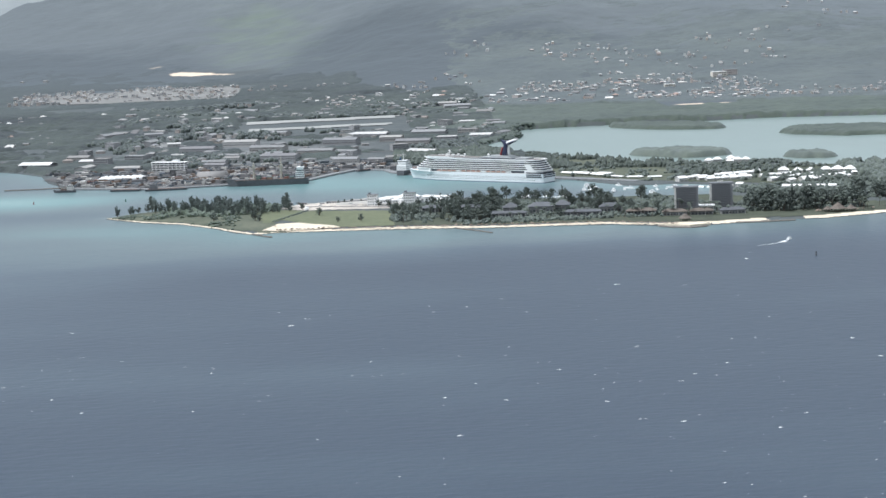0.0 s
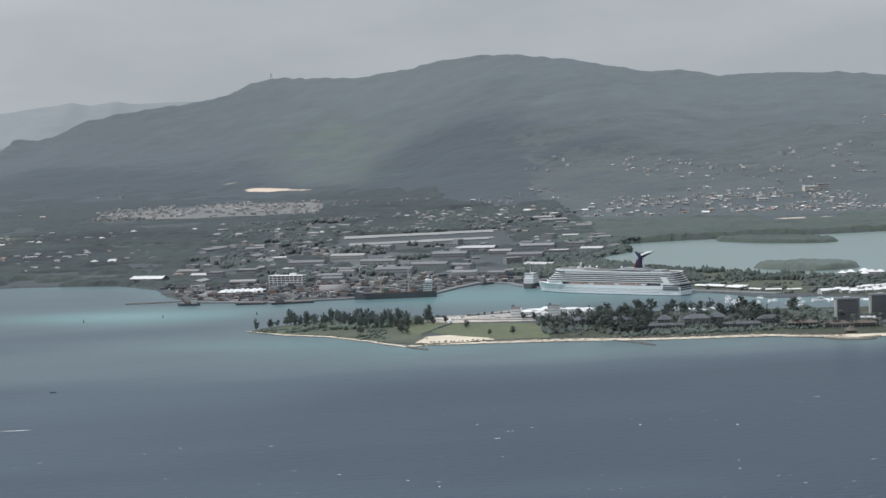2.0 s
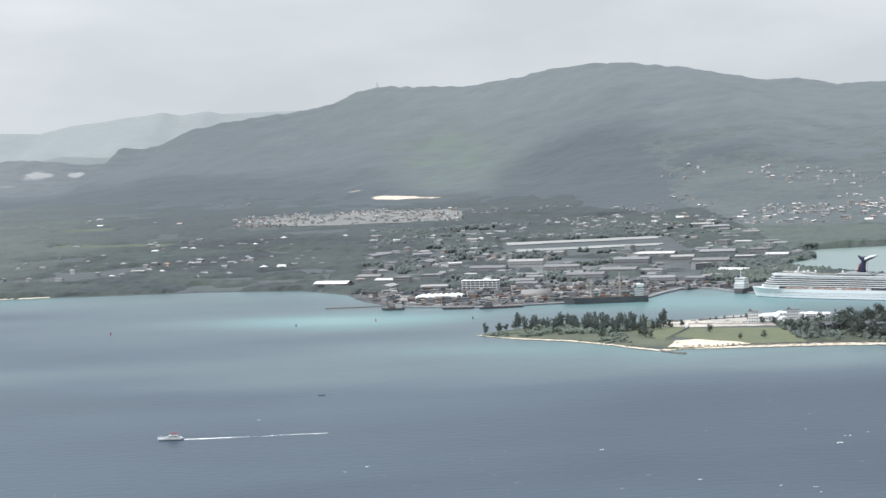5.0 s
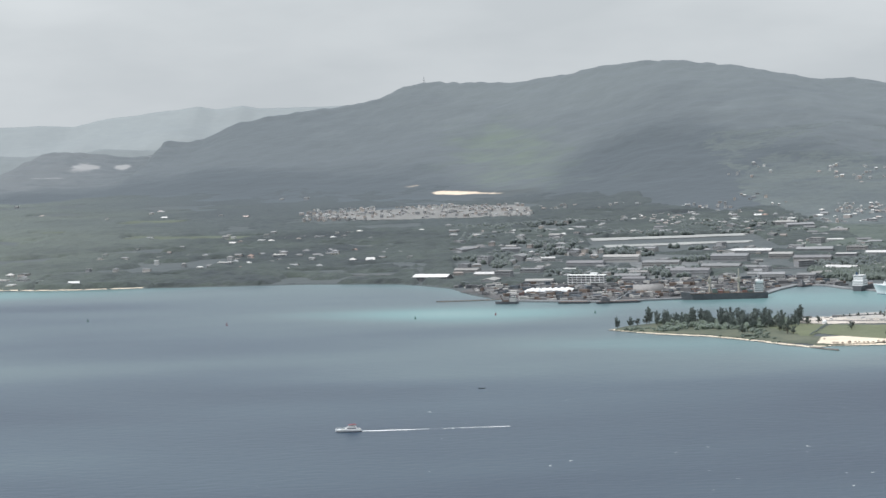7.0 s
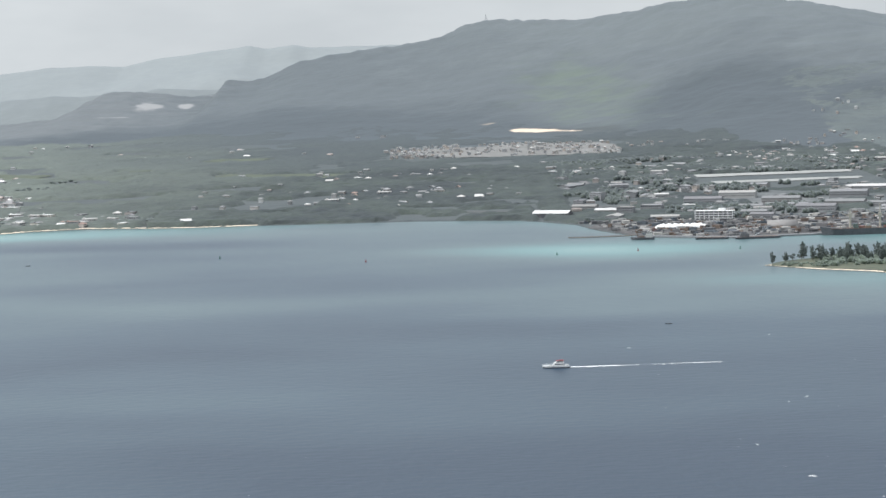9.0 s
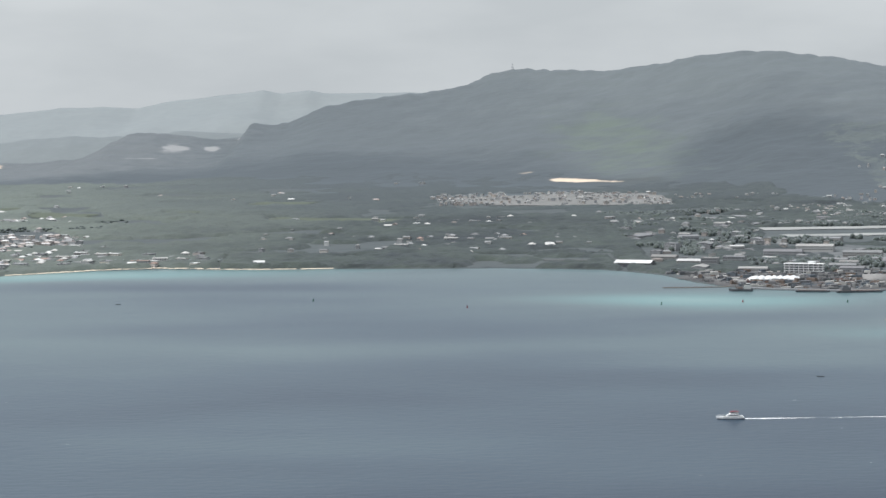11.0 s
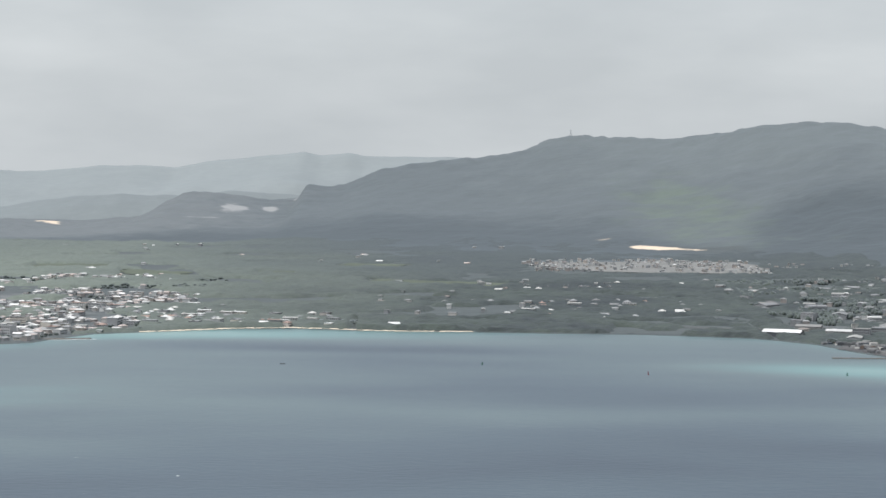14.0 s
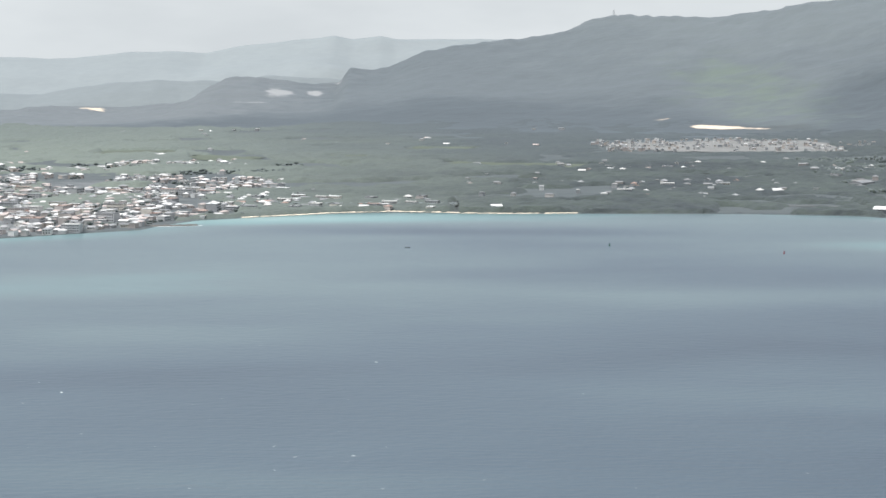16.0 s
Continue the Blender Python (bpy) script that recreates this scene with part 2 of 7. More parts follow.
WOODS = material("lowland_woods", (0.123, 0.139, 0.133), 0.95, 0.08, 0.006, spec=0.05, island=0.06, tint=(0.138, 0.156, 0.133), sheen=0.5)
SHRUB = material("seaside_shrub", (0.098, 0.123, 0.089), 0.95, 0.2, 0.1, spec=0.05, island=0.12, sheen=0.3)
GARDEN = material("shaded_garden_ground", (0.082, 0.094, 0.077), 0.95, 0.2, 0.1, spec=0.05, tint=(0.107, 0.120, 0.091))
HILL_CANOPY = material("hillside_canopy", (0.082, 0.098, 0.101), 0.95, 0.18, 0.012, spec=0.05, bump=1.4, bump_scale=0.2, tint=(0.103, 0.120, 0.112), sheen=0.2)
ESTATE = material("graded_marl", (0.226, 0.227, 0.222), 0.95, 0.15, 0.05, spec=0.05)
CANOPY = material("woodland_canopy", (0.050, 0.058, 0.062), 0.95, 0.22, 0.01, spec=0.05, bump=1.6, bump_scale=0.22, tint=(0.073, 0.088, 0.076), sheen=0.12)
n, l = CANOPY.node_tree.nodes, CANOPY.node_tree.links
# canopy towards the left is painted paler for the haze there
left_haze, left_haze_mix = n.new("ShaderNodeAttribute"), n.new("ShaderNodeMix")
left_haze.attribute_name, left_haze_mix.data_type = "left_haze", "RGBA"
left_haze_mix.inputs["B"].default_value = (0.165, 0.189, 0.160, 1)
l.new(n["Principled BSDF"].inputs["Base Color"].links[0].from_socket, left_haze_mix.inputs["A"])
l.new(left_haze.outputs["Fac"], left_haze_mix.inputs["Factor"])
l.new(left_haze_mix.outputs["Result"], n["Principled BSDF"].inputs["Base Color"])
# uphill the canopy takes the slopes' hazy blue-grey, put into its colour
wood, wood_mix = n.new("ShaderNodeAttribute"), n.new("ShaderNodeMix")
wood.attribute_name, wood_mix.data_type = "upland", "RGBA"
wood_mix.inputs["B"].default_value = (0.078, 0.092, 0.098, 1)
l.new(left_haze_mix.outputs["Result"], wood_mix.inputs["A"])
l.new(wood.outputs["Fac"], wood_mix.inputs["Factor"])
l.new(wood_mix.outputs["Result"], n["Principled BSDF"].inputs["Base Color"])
MANGROVE = material("mangrove_leaves", (0.074, 0.092, 0.080), 0.95, 0.16, 0.02, spec=0.05, bump=0.5, bump_scale=0.5, island=0.08, tint=(0.097, 0.118, 0.095), sheen=0.15)
CROWNS = material("mixed_tree_crowns", (0.078, 0.090, 0.086), 0.95, 0.12, 0.012, spec=0.05, island=0.12, tint=(0.092, 0.110, 0.093), sheen=0.3)
# a thinner share of the haze, painted into the middle ridge's colour
MID_HILL = material("hazed_middle_range", (0.188, 0.207, 0.209), 1.0, 0.06, 0.008, spec=0.0, sheen=0.2)
BARK = material("bark", (0.12, 0.1, 0.085), 0.95, 0.3, 0.5)
GRASS = material("mown_grass", (0.125, 0.148, 0.074), 0.95, 0.2, 0.03, spec=0.1, bump=0.05, bump_scale=1.5, tint=(0.155, 0.165, 0.09), sheen=0.12)
ROUGH_GRASS = material("rough_grass", (0.078, 0.094, 0.058), 0.95, 0.25, 0.05, spec=0.1, tint=(0.125, 0.132, 0.085), sheen=0.12)
FIELD = material("pasture", (0.122, 0.141, 0.112), 0.95, 0.14, 0.02, spec=0.1)
SAND = material("beach_sand", (0.69, 0.61, 0.49), 0.95, 0.16, 0.1, spec=0.1)
EARTH = material("bare_earth", (0.52, 0.48, 0.43), 0.95, 0.2, 0.06, spec=0.1)
LOT = material("paved_car_park", (0.4, 0.385, 0.36), 0.9, 0.12, 0.05)
DECK_PLANK = material("weathered_deck_planking", (0.2, 0.19, 0.18), 0.85, 0.15, 0.3)
# near-black: the shade inside the ship's balcony rows is in this colour
DECK_SHADE = material("shaded_balcony_row", (0.045, 0.053, 0.066), 0.75, 0.2, 0.4, spec=0.15)
TOWER_WALL = material("tower_concrete", (0.185, 0.195, 0.21), 0.9, 0.1, 0.2)
TOWER_GLASS = material("tower_window_glass", (0.135, 0.149, 0.169), 0.25, 0.2, 0.3, spec=0.5)
SILT = material("pale_open_lots", (0.330, 0.338, 0.330), 0.9, 0.12, 0.02)
ROCK = material("breakwater_rock", (0.19, 0.18, 0.165), 0.9, 0.25, 0.4, bump=0.1, bump_scale=2)
CONCRETE = material("weathered_concrete", (0.22, 0.23, 0.238), 0.85, 0.2, 0.1)
PAVING = material("yard_paving", (0.099, 0.099, 0.101), 0.9, 0.4, 0.04)
ASPHALT = material("asphalt", (0.16, 0.16, 0.165), 0.9, 0.2, 0.08)
WHITE = material("white_paint", (0.78, 0.79, 0.79), 0.5, 0.05, 0.2)
ROOF_WHITE = material("white_metal_roof", (0.8, 0.8, 0.79), 0.5, 0.08, 0.1, per_object=0.12)
ROOF_GREY = material("grey_shingle_roof", (0.115, 0.122, 0.135), 0.85, 0.2, 0.2, per_object=0.15)
ROOF_BROWN = material("thatch_roof", (0.155, 0.135, 0.118), 0.95, 0.25, 0.5)
WALL_PALE = material("pale_render", (0.52, 0.52, 0.505), 0.9, 0.12, 0.2, per_object=0.2)
WALL_GREY = material("grey_render", (0.2, 0.205, 0.215), 0.9, 0.15, 0.2, per_object=0.3)
GLASS = material("dark_window_glass", (0.045, 0.055, 0.065), 0.12, 0.2, 0.3, spec=0.5)
# the shade of recesses is put into this grey; some doors share it
BALCONY = material("shaded_balcony", (0.13, 0.14, 0.16), 0.6, 0.2, 0.4)
HULL_WHITE = material("white_hull_paint", (0.76, 0.8, 0.82), 0.35, 0.05, 0.06)
HULL_BLUE = material("boot_topping", (0.05, 0.09, 0.16), 0.4, 0.1, 0.2)
HULL_DARK = material("dark_hull_paint", (0.115, 0.12, 0.13), 0.6, 0.25, 0.15)
RUST = material("rusted_steel", (0.16, 0.125, 0.11), 0.8, 0.35, 0.3)
ORANGE = material("lifeboat_orange", (0.48, 0.32, 0.27), 0.5, 0.1, 0.5)
RED = material("funnel_red", (0.3, 0.07, 0.08), 0.5, 0.1, 0.3)
NAVY = material("funnel_navy", (0.03, 0.035, 0.07), 0.4, 0.1, 0.3)
YELLOW = material("crane_paint", (0.4, 0.38, 0.33), 0.6, 0.15, 0.3)
STEEL = material("painted_steel", (0.4, 0.42, 0.43), 0.5, 0.15, 0.3, metal=0.2)
FOAM = material("sea_foam", (0.8, 0.82, 0.83), 0.9, 0.1, 0.5)
GREEN_PAINT = material("buoy_green", (0.05, 0.14, 0.09), 0.5, 0.15, 0.5)
CANVAS = material("umbrella_canvas", (0.2, 0.16, 0.13), 0.9, 0.1, 0.5, per_object=0.6)
HOUSE_WALL = palette_material("town_walls", [(0.46, 0.46, 0.46), (0.36, 0.365, 0.37), (0.52, 0.5, 0.48), (0.42, 0.38, 0.36), (0.32, 0.33, 0.34), (0.5, 0.45, 0.41), (0.68, 0.68, 0.67)], 0.9)
HOUSE_ROOF = palette_material("town_roofs", [(0.28, 0.285, 0.295), (0.24, 0.245, 0.25), (0.32, 0.325, 0.33), (0.29, 0.26, 0.245), (0.26, 0.265, 0.27), (0.62, 0.62, 0.61), (0.25, 0.255, 0.26), (0.35, 0.345, 0.34)], 0.75)
TOWN_ROOF = palette_material("crowded_town_roofs", [(0.6, 0.59, 0.58), (0.36, 0.36, 0.365), (0.55, 0.47, 0.44), (0.32, 0.325, 0.33), (0.8, 0.79, 0.78), (0.48, 0.42, 0.4), (0.7, 0.69, 0.68)], 0.75)
WARE_WALL = palette_material("shed_walls", [(0.34, 0.345, 0.355), (0.28, 0.285, 0.295), (0.44, 0.44, 0.435), (0.32, 0.315, 0.31)], 0.8, "object")
WARE_ROOF = palette_material("shed_roofs", [(0.29, 0.295, 0.305), (0.24, 0.245, 0.25), (0.58, 0.575, 0.57), (0.22, 0.22, 0.23), (0.38, 0.375, 0.365), (0.27, 0.265, 0.26), (0.25, 0.255, 0.265)], 0.7, "object")
OBJ_WALL = palette_material("house_walls", [(0.62, 0.61, 0.59), (0.45, 0.455, 0.46), (0.66, 0.62, 0.56), (0.5, 0.46, 0.44), (0.4, 0.405, 0.415)], 0.9, "object")
OBJ_ROOF = palette_material("house_roofs", [(0.33, 0.335, 0.345), (0.21, 0.215, 0.22), (0.74, 0.74, 0.73), (0.36, 0.27, 0.235), (0.26, 0.265, 0.27), (0.6, 0.59, 0.57)], 0.7, "object")
YARD_GOODS = palette_material("yard_goods", [(0.14, 0.145, 0.155), (0.2, 0.2, 0.205), (0.1, 0.105, 0.11), (0.32, 0.32, 0.315), (0.17, 0.135, 0.115), (0.12, 0.14, 0.16), (0.5, 0.49, 0.47)], 0.8)
BOX_PAINT = palette_material("container_paint", [(0.22, 0.12, 0.1), (0.1, 0.14, 0.19), (0.4, 0.4, 0.395), (0.26, 0.19, 0.14), (0.12, 0.16, 0.145)], 0.6, "object")


# ---- building kit ----
class Kit:
    """Gathers corners and faces in full-size metres; done() makes one mesh object of them."""

    def __init__(self):
        self.v, self.f = [], []

    def add(self, verts, faces):
        o = len(self.v)
        self.v += [tuple(p) for p in verts]
        self.f += [tuple(i + o for i in q) for q in faces]
        return self

    def box(self, x0, x1, y0, y1, z0, z1, turn=0.0, at=(0, 0)):
        c, s = math.cos(turn), math.sin(turn)
        pts = [(at[0] + x * c - y * s, at[1] + x * s + y * c, z) for z in (z0, z1) for x, y in ((x0, y0), (x1, y0), (x1, y1), (x0, y1))]
        return self.add(pts, [(3, 2, 1, 0), (4, 5, 6, 7), (0, 1, 5, 4), (1, 2, 6, 5), (2, 3, 7, 6), (3, 0, 4, 7)])

    def prism(self, poly, z0, z1):
        n = len(poly)
        pts = [(x, y, z0) for x, y in poly] + [(x, y, z1) for x, y in poly]
        return self.add(pts, [tuple(range(n))[::-1], tuple(range(n, 2 * n))] + [(i, (i + 1) % n, (i + 1) % n + n, i + n) for i in range(n)])

    def loft(self, rings):
        """Closed rings of equal length, capped at both ends."""
        n = len(rings[0])
        faces = [(k * n + i, k * n + (i + 1) % n, (k + 1) * n + (i + 1) % n, (k + 1) * n + i) for k in range(len(rings) - 1) for i in range(n)]
        last = (len(rings) - 1) * n
        return self.add([p for r in rings for p in r], faces + [tuple(range(n))[::-1], tuple(range(last, last + n))])

    def tube(self, a, b, ra, rb, n=8):
        a, b = Vector(a), Vector(b)
        q = (b - a).to_track_quat("Z", "Y")
        ring = [Vector((math.cos(2 * math.pi * i / n), math.sin(2 * math.pi * i / n), 0)) for i in range(n)]
        return self.loft([[a + q @ (p * ra) for p in ring], [b + q @ (p * rb) for p in ring]])

    def gable(self, x0, x1, y0, y1, z, h, over=0.6, thick=0.35):
        """A gabled roof along x, with eaves and a thickness."""
        a, b, c, d, m = x0 - over, x1 + over, y0 - over, y1 + over, (y0 + y1) / 2
        low, top = z - 0.15, z + h
        sec = [(c, low), (m, top), (d, low), (d, low + thick), (m, top + thick), (c, low + thick)]
        return self.loft([[(a, y, q) for y, q in sec], [(b, y, q) for y, q in sec]])

    def hip(self, x0, x1, y0, y1, z, h, over=0.6, thick=0.3):
        a, b, c, d = x0 - over, x1 + over, y0 - over, y1 + over
        m, r = (c + d) / 2, min((d - c) / 2, (b - a) / 2) * 0.92
        pts = [(a, c, z - thick), (b, c, z - thick), (b, d, z - thick), (a, d, z - thick), (a, c, z), (b, c, z), (b, d, z), (a, d, z), (a + r, m, z + h), (b - r, m, z + h)]
        return self.add(pts, [(3, 2, 1, 0), (0, 1, 5, 4), (1, 2, 6, 5), (2, 3, 7, 6), (3, 0, 4, 7), (4, 5, 9, 8), (5, 6, 9), (6, 7, 8, 9), (7, 4, 8)])

    def dome(self, x, y, z, r, n=10, m=5, low=-0.5):
        rings = []
        for k in range(m + 1):
            a = math.asin(low) + (math.pi / 2 - math.asin(low)) * k / m * 0.97
            rings.append([(x + r * math.cos(a) * math.cos(2 * math.pi * i / n), y + r * math.cos(a) * math.sin(2 * math.pi * i / n), z + r * math.sin(a)) for i in range(n)])
        return self.loft(rings)

    def mesh(self, name, mat, smooth=False):
        me = bpy.data.meshes.new(name)
        me.from_pydata((np.array(self.v, dtype=float) * K).tolist(), [], self.f)
        me.materials.append(mat)
        me.update()
        if smooth:
            me.polygons.foreach_set("use_smooth", [True] * len(me.polygons))
        return me

    def done(self, name, mat, parent=None, label="", smooth=False):
        ob = new(name, self.mesh(name, mat, smooth))
        if parent:
            ob.parent = parent
        return tagged(ob, label)


def root(name, x, y, z, turn, label, category, group="", kind=""):
    """The Empty at the base of a thing, in full-size metres and degrees."""
    ob = new(name)
    ob.empty_display_size = 1.0
    ob.matrix_basis = pose(x * K, y * K, z * K, 0, 0, turn)
    return tagged(ob, label, category, group, kind)


def place(ob, x, y, z, turn=0.0, size=1.0):
    """A copy of a thing, parts and all, at a place of the plan."""
    c = copy_thing(ob, pose(x * K, y * K, z * K, 0, 0, turn))
    if size != 1.0:
        c.scale = (size, size, size)
    return c


def sheet(name, verts, faces, mat, label, category, kind, smooth=True):
    me = bpy.data.meshes.new(name)
    v = np.asarray(verts, dtype=np.float32) * K
    f = np.asarray(faces, dtype=np.int32)
    me.vertices.add(len(v))
    me.vertices.foreach_set("co", v.ravel())
    me.loops.add(f.size)
    me.loops.foreach_set("vertex_index", f.ravel())
    me.polygons.add(len(f))
    me.polygons.foreach_set("loop_start", np.arange(0, f.size, f.shape[1], dtype=np.int32))
    me.polygons.foreach_set("use_smooth", np.full(len(f), smooth))
    me.update(calc_edges=True)
    me.validate()
    me.materials.append(mat)
    return tagged(new(name, me), label, category, "", kind)


# ---- plan of the coast ----
TOWN_SHORE = [(-3155, 2268), (-1578, 2968), (-1178, 3224), (-1096, 3293), (-1012, 3360), (-986, 3451), (-947, 3540), (-886, 3581),
         (-821, 3625), (-754, 3670), (-659, 3693), (-558, 3660), (-495, 3648), (-381, 3646), (-248, 3630), (-116, 3621), (35, 3565), (71, 3520)]
HARBOUR_SHORE = [(118, 3441), (148, 3303), (197, 3183), (316, 3118), (435, 3128), (548, 3135), (593, 3236), (631, 3303), (667, 3272), (680, 3216),
         (748, 3165), (930, 2978), (996, 2848), (1060, 2846), (1134, 2790), (1099, 2682), (1163, 2564), (1311, 2490), (1306, 2453)]
PENINSULA_SHORE = [(1154, 2509), (1055, 2603), (1025, 2702),
         (973, 2702), (917, 2707), (789, 2761), (658, 2805), (567, 2779), (498, 2810), (394, 2810), (325, 2761), (298, 2718), (355, 2645), (408, 2603),
         (455, 2534), (481, 2481), (507, 2449), (532, 2465), (600, 2456), (668, 2440), (728, 2429), (800, 2411), (865, 2401), (930, 2386),
         (971, 2353), (1007, 2329), (1048, 2345), (1082, 2351), (1117, 2364), (1167, 2355), (1238, 2380), (2169, 2268), (5916, 2268), (5916, 12325), (-5916, 12325), (-5916, 2268)]
COAST = TOWN_SHORE + HARBOUR_SHORE + PENINSULA_SHORE
LAGOON = [(918, 3985), (940, 4040), (1010, 4058), (1130, 4066), (1270, 4058), (1424, 4076), (1626, 4014), (1775, 3950), (2564, 3800), (2564, 2958), (1479, 3017), (1399, 3062), (1327, 3037),
          (1285, 3042), (1264, 3118), (1215, 3152), (1173, 3165), (1106, 3175), (1047, 3195), (986, 3343), (926, 3470), (884, 3510), (850, 3600), (842, 3682), (880, 3770), (912, 3812), (926, 3872), (915, 3930)]


def inside(px, py, poly):
    px, py = np.asarray(px, float), np.asarray(py, float)
    hit = np.zeros(px.shape, bool)
    for (x0, y0), (x1, y1) in zip(poly, poly[1:] + poly[:1]):
        if y0 == y1:
            continue
        hit ^= ((y0 > py) != (y1 > py)) & (px < (x1 - x0) * (py - y0) / (y1 - y0) + x0)
    return hit


def edge_distance(px, py, poly):
    px, py = np.asarray(px, float), np.asarray(py, float)
    best = np.full(px.shape, 1e9)
    for (x0, y0), (x1, y1) in zip(poly, poly[1:] + poly[:1]):
        dx, dy = x1 - x0, y1 - y0
        t = np.clip(((px - x0) * dx + (py - y0) * dy) / (dx * dx + dy * dy), 0, 1)
        best = np.minimum(best, np.hypot(px - x0 - t * dx, py - y0 - t * dy))
    return best


def shore(px, py):
    """Metres inland of the waterline (negative at sea)."""
    a, b = edge_distance(px, py, COAST), edge_distance(px, py, LAGOON)
    d = np.where(inside(px, py, COAST), a, -a)
    return np.minimum(d, np.where(inside(px, py, LAGOON), -b, b))


# a cheap smooth noise over the plan, in the range -1 to 1
_rng = np.random.default_rng(5)
_lattice = _rng.uniform(-1, 1, (256, 256))


def wander(x, y, size, octaves=4):
    total, gain, norm = 0.0, 1.0, 0.0
    for o in range(octaves):
        u, v = np.asarray(x, float) / size * 2 ** o + 17.3 * o, np.asarray(y, float) / size * 2 ** o + 9.1 * o
        i, j = np.floor(u).astype(int), np.floor(v).astype(int)
        a, b = u - i, v - j
        a, b = a * a * (3 - 2 * a), b * b * (3 - 2 * b)
        g = lambda p, q: _lattice[p % 256, q % 256]
        total = total + gain * ((g(i, j) * (1 - a) + g(i + 1, j) * a) * (1 - b) + (g(i, j + 1) * (1 - a) + g(i + 1, j + 1) * a) * b)
        norm += gain
        gain *= 0.5
    return total / norm


# crest of the hills behind the town: plan x, plan y, height
CREST = np.array([(-6000, 6800, 60), (-2600, 6960, 64), (-2400, 7030, 78), (-2250, 7090, 70), (-2120, 7140, 76), (-2000, 7200, 62), (-1900, 7240, 66), (-1800, 7280, 82), (-1586, 7530, 66), (-1378, 7820, 88), (-1310, 7916, 136), (-1258, 7990, 163),
                  (-1163, 8020, 167), (-1068, 8038, 153), (-952, 8061, 142), (-874, 8077, 146), (-838, 8085, 197), (-768, 8103, 190), (-709, 8118, 194),
                  (-587, 8151, 250), (-445, 8188, 275), (-302, 8220, 293), (-137, 8252, 311), (-54, 8269, 332), (31, 8286, 368), (105, 8275, 382),
                  (242, 8169, 372), (407, 8036, 369), (527, 7939, 381), (625, 7860, 393), (703, 7802, 411)])
CREST_EAST = np.array([(838, 7737, 423), (952, 7682, 422), (1082, 7619, 405), (1228, 7549, 384), (1410, 7460, 339), (1514, 7440, 344), (1644, 7414, 321), (1753, 7391, 322),
                       (1897, 7362, 319), (2061, 7329, 311), (2205, 7300, 289), (3000, 7200, 270), (6000, 7000, 200)])
_crest = np.vstack([CREST, CREST_EAST])
_foot = np.array([(-6000, 5600, 40), (-1500, 6300, 45), (-900, 6600, 50), (-300, 6200, 45), (100, 6000, 42), (350, 5900, 40), (700, 5300, 30), (1100, 4900, 22), (1700, 4500, 14), (6000, 4500, 14)])


def ground(px, py):
    """Height of the land over the sea."""
    px, py = np.asarray(px, float), np.asarray(py, float)
    d = shore(px, py)
    low = np.where(d > 0, 0.2 + 1.6 * np.clip(d / 14, 0, 1), np.maximum(d * 0.25, -4))
    yf, zf = np.interp(px, _foot[:, 0], _foot[:, 1]), np.interp(px, _foot[:, 0], _foot[:, 2])
    yc, zc = np.interp(px, _crest[:, 0], _crest[:, 1]), np.interp(px, _crest[:, 0], _crest[:, 2])
    plain = np.clip((py - 3650) / (yf - 3650), 0, 1) * (zf - 2)
    t = np.clip((py - yf) / (yc - yf), 0, 1)
    spur = wander(px, py * 0.55, 620, 4)
    rise = t ** (1.25 + 0.3 * spur) * (zc - zf)
    rise = rise + np.sin(np.pi * t) * (zc - zf) * 0.26 * spur
    rise = rise + np.clip(t * 3, 0, 1) * np.clip((1 - t) * 4, 0.45, 1) * 6 * wander(px, py, 90, 3)
    rise = rise + np.clip((t - 0.75) * 5, 0, 1) * 7 * wander(px, py, 48, 2)
    rise = rise + np.clip(t * 3, 0, 1) * 1.8 * wander(px, py, 24, 1)
    back = np.clip((py - yc) / 1400, 0, 1)
    rise = np.minimum(rise, (zc - zf) * (0.25 + 0.75 * t) + 6) * (1 - back ** 1.5)
    roll = np.clip((py - 4500) / 1500, 0, 1) * (1 - t) * 7 * wander(px, py, 380, 3)
    return np.where(d > 0, low + plain + rise + roll * (plain > 6), low)


def at_ground(x, y):
    return float(ground(np.array([x]), np.array([y]))[0])


def fan(u, ys, spread=2200):
    yy, uu = np.meshgrid(ys, u, indexing="ij")
    xx = uu * (yy + spread)
    nr, nc = yy.shape
    i = np.arange(nr * nc).reshape(nr, nc)
    faces = np.stack([i[:-1, :-1], i[:-1, 1:], i[1:, 1:], i[1:, :-1]], -1).reshape(-1, 4)
    return xx.ravel(), yy.ravel(), faces


# ---- sea, ground, hills ----
ys = list(np.arange(2280, 4400, 8.0))
while ys[-1] < 9700:
    ys.append(ys[-1] + 8 + (ys[-1] - 4400) * 0.008)
gx, gy, gf = fan(np.linspace(-0.33, 0.40, 680), np.array(ys))
gz = ground(gx, gy)
gv = np.stack([gx, gy, gz], 1)
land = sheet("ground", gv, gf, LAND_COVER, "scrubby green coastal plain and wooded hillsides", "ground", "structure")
# plant cover by slope: coastal scrub, dense forest on the lower slopes, mixed woodland above; cloud shade, sunlit
# ground and haze are put into these colours too
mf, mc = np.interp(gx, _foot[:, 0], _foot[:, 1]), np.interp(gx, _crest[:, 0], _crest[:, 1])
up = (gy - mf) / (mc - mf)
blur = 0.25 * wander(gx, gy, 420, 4)
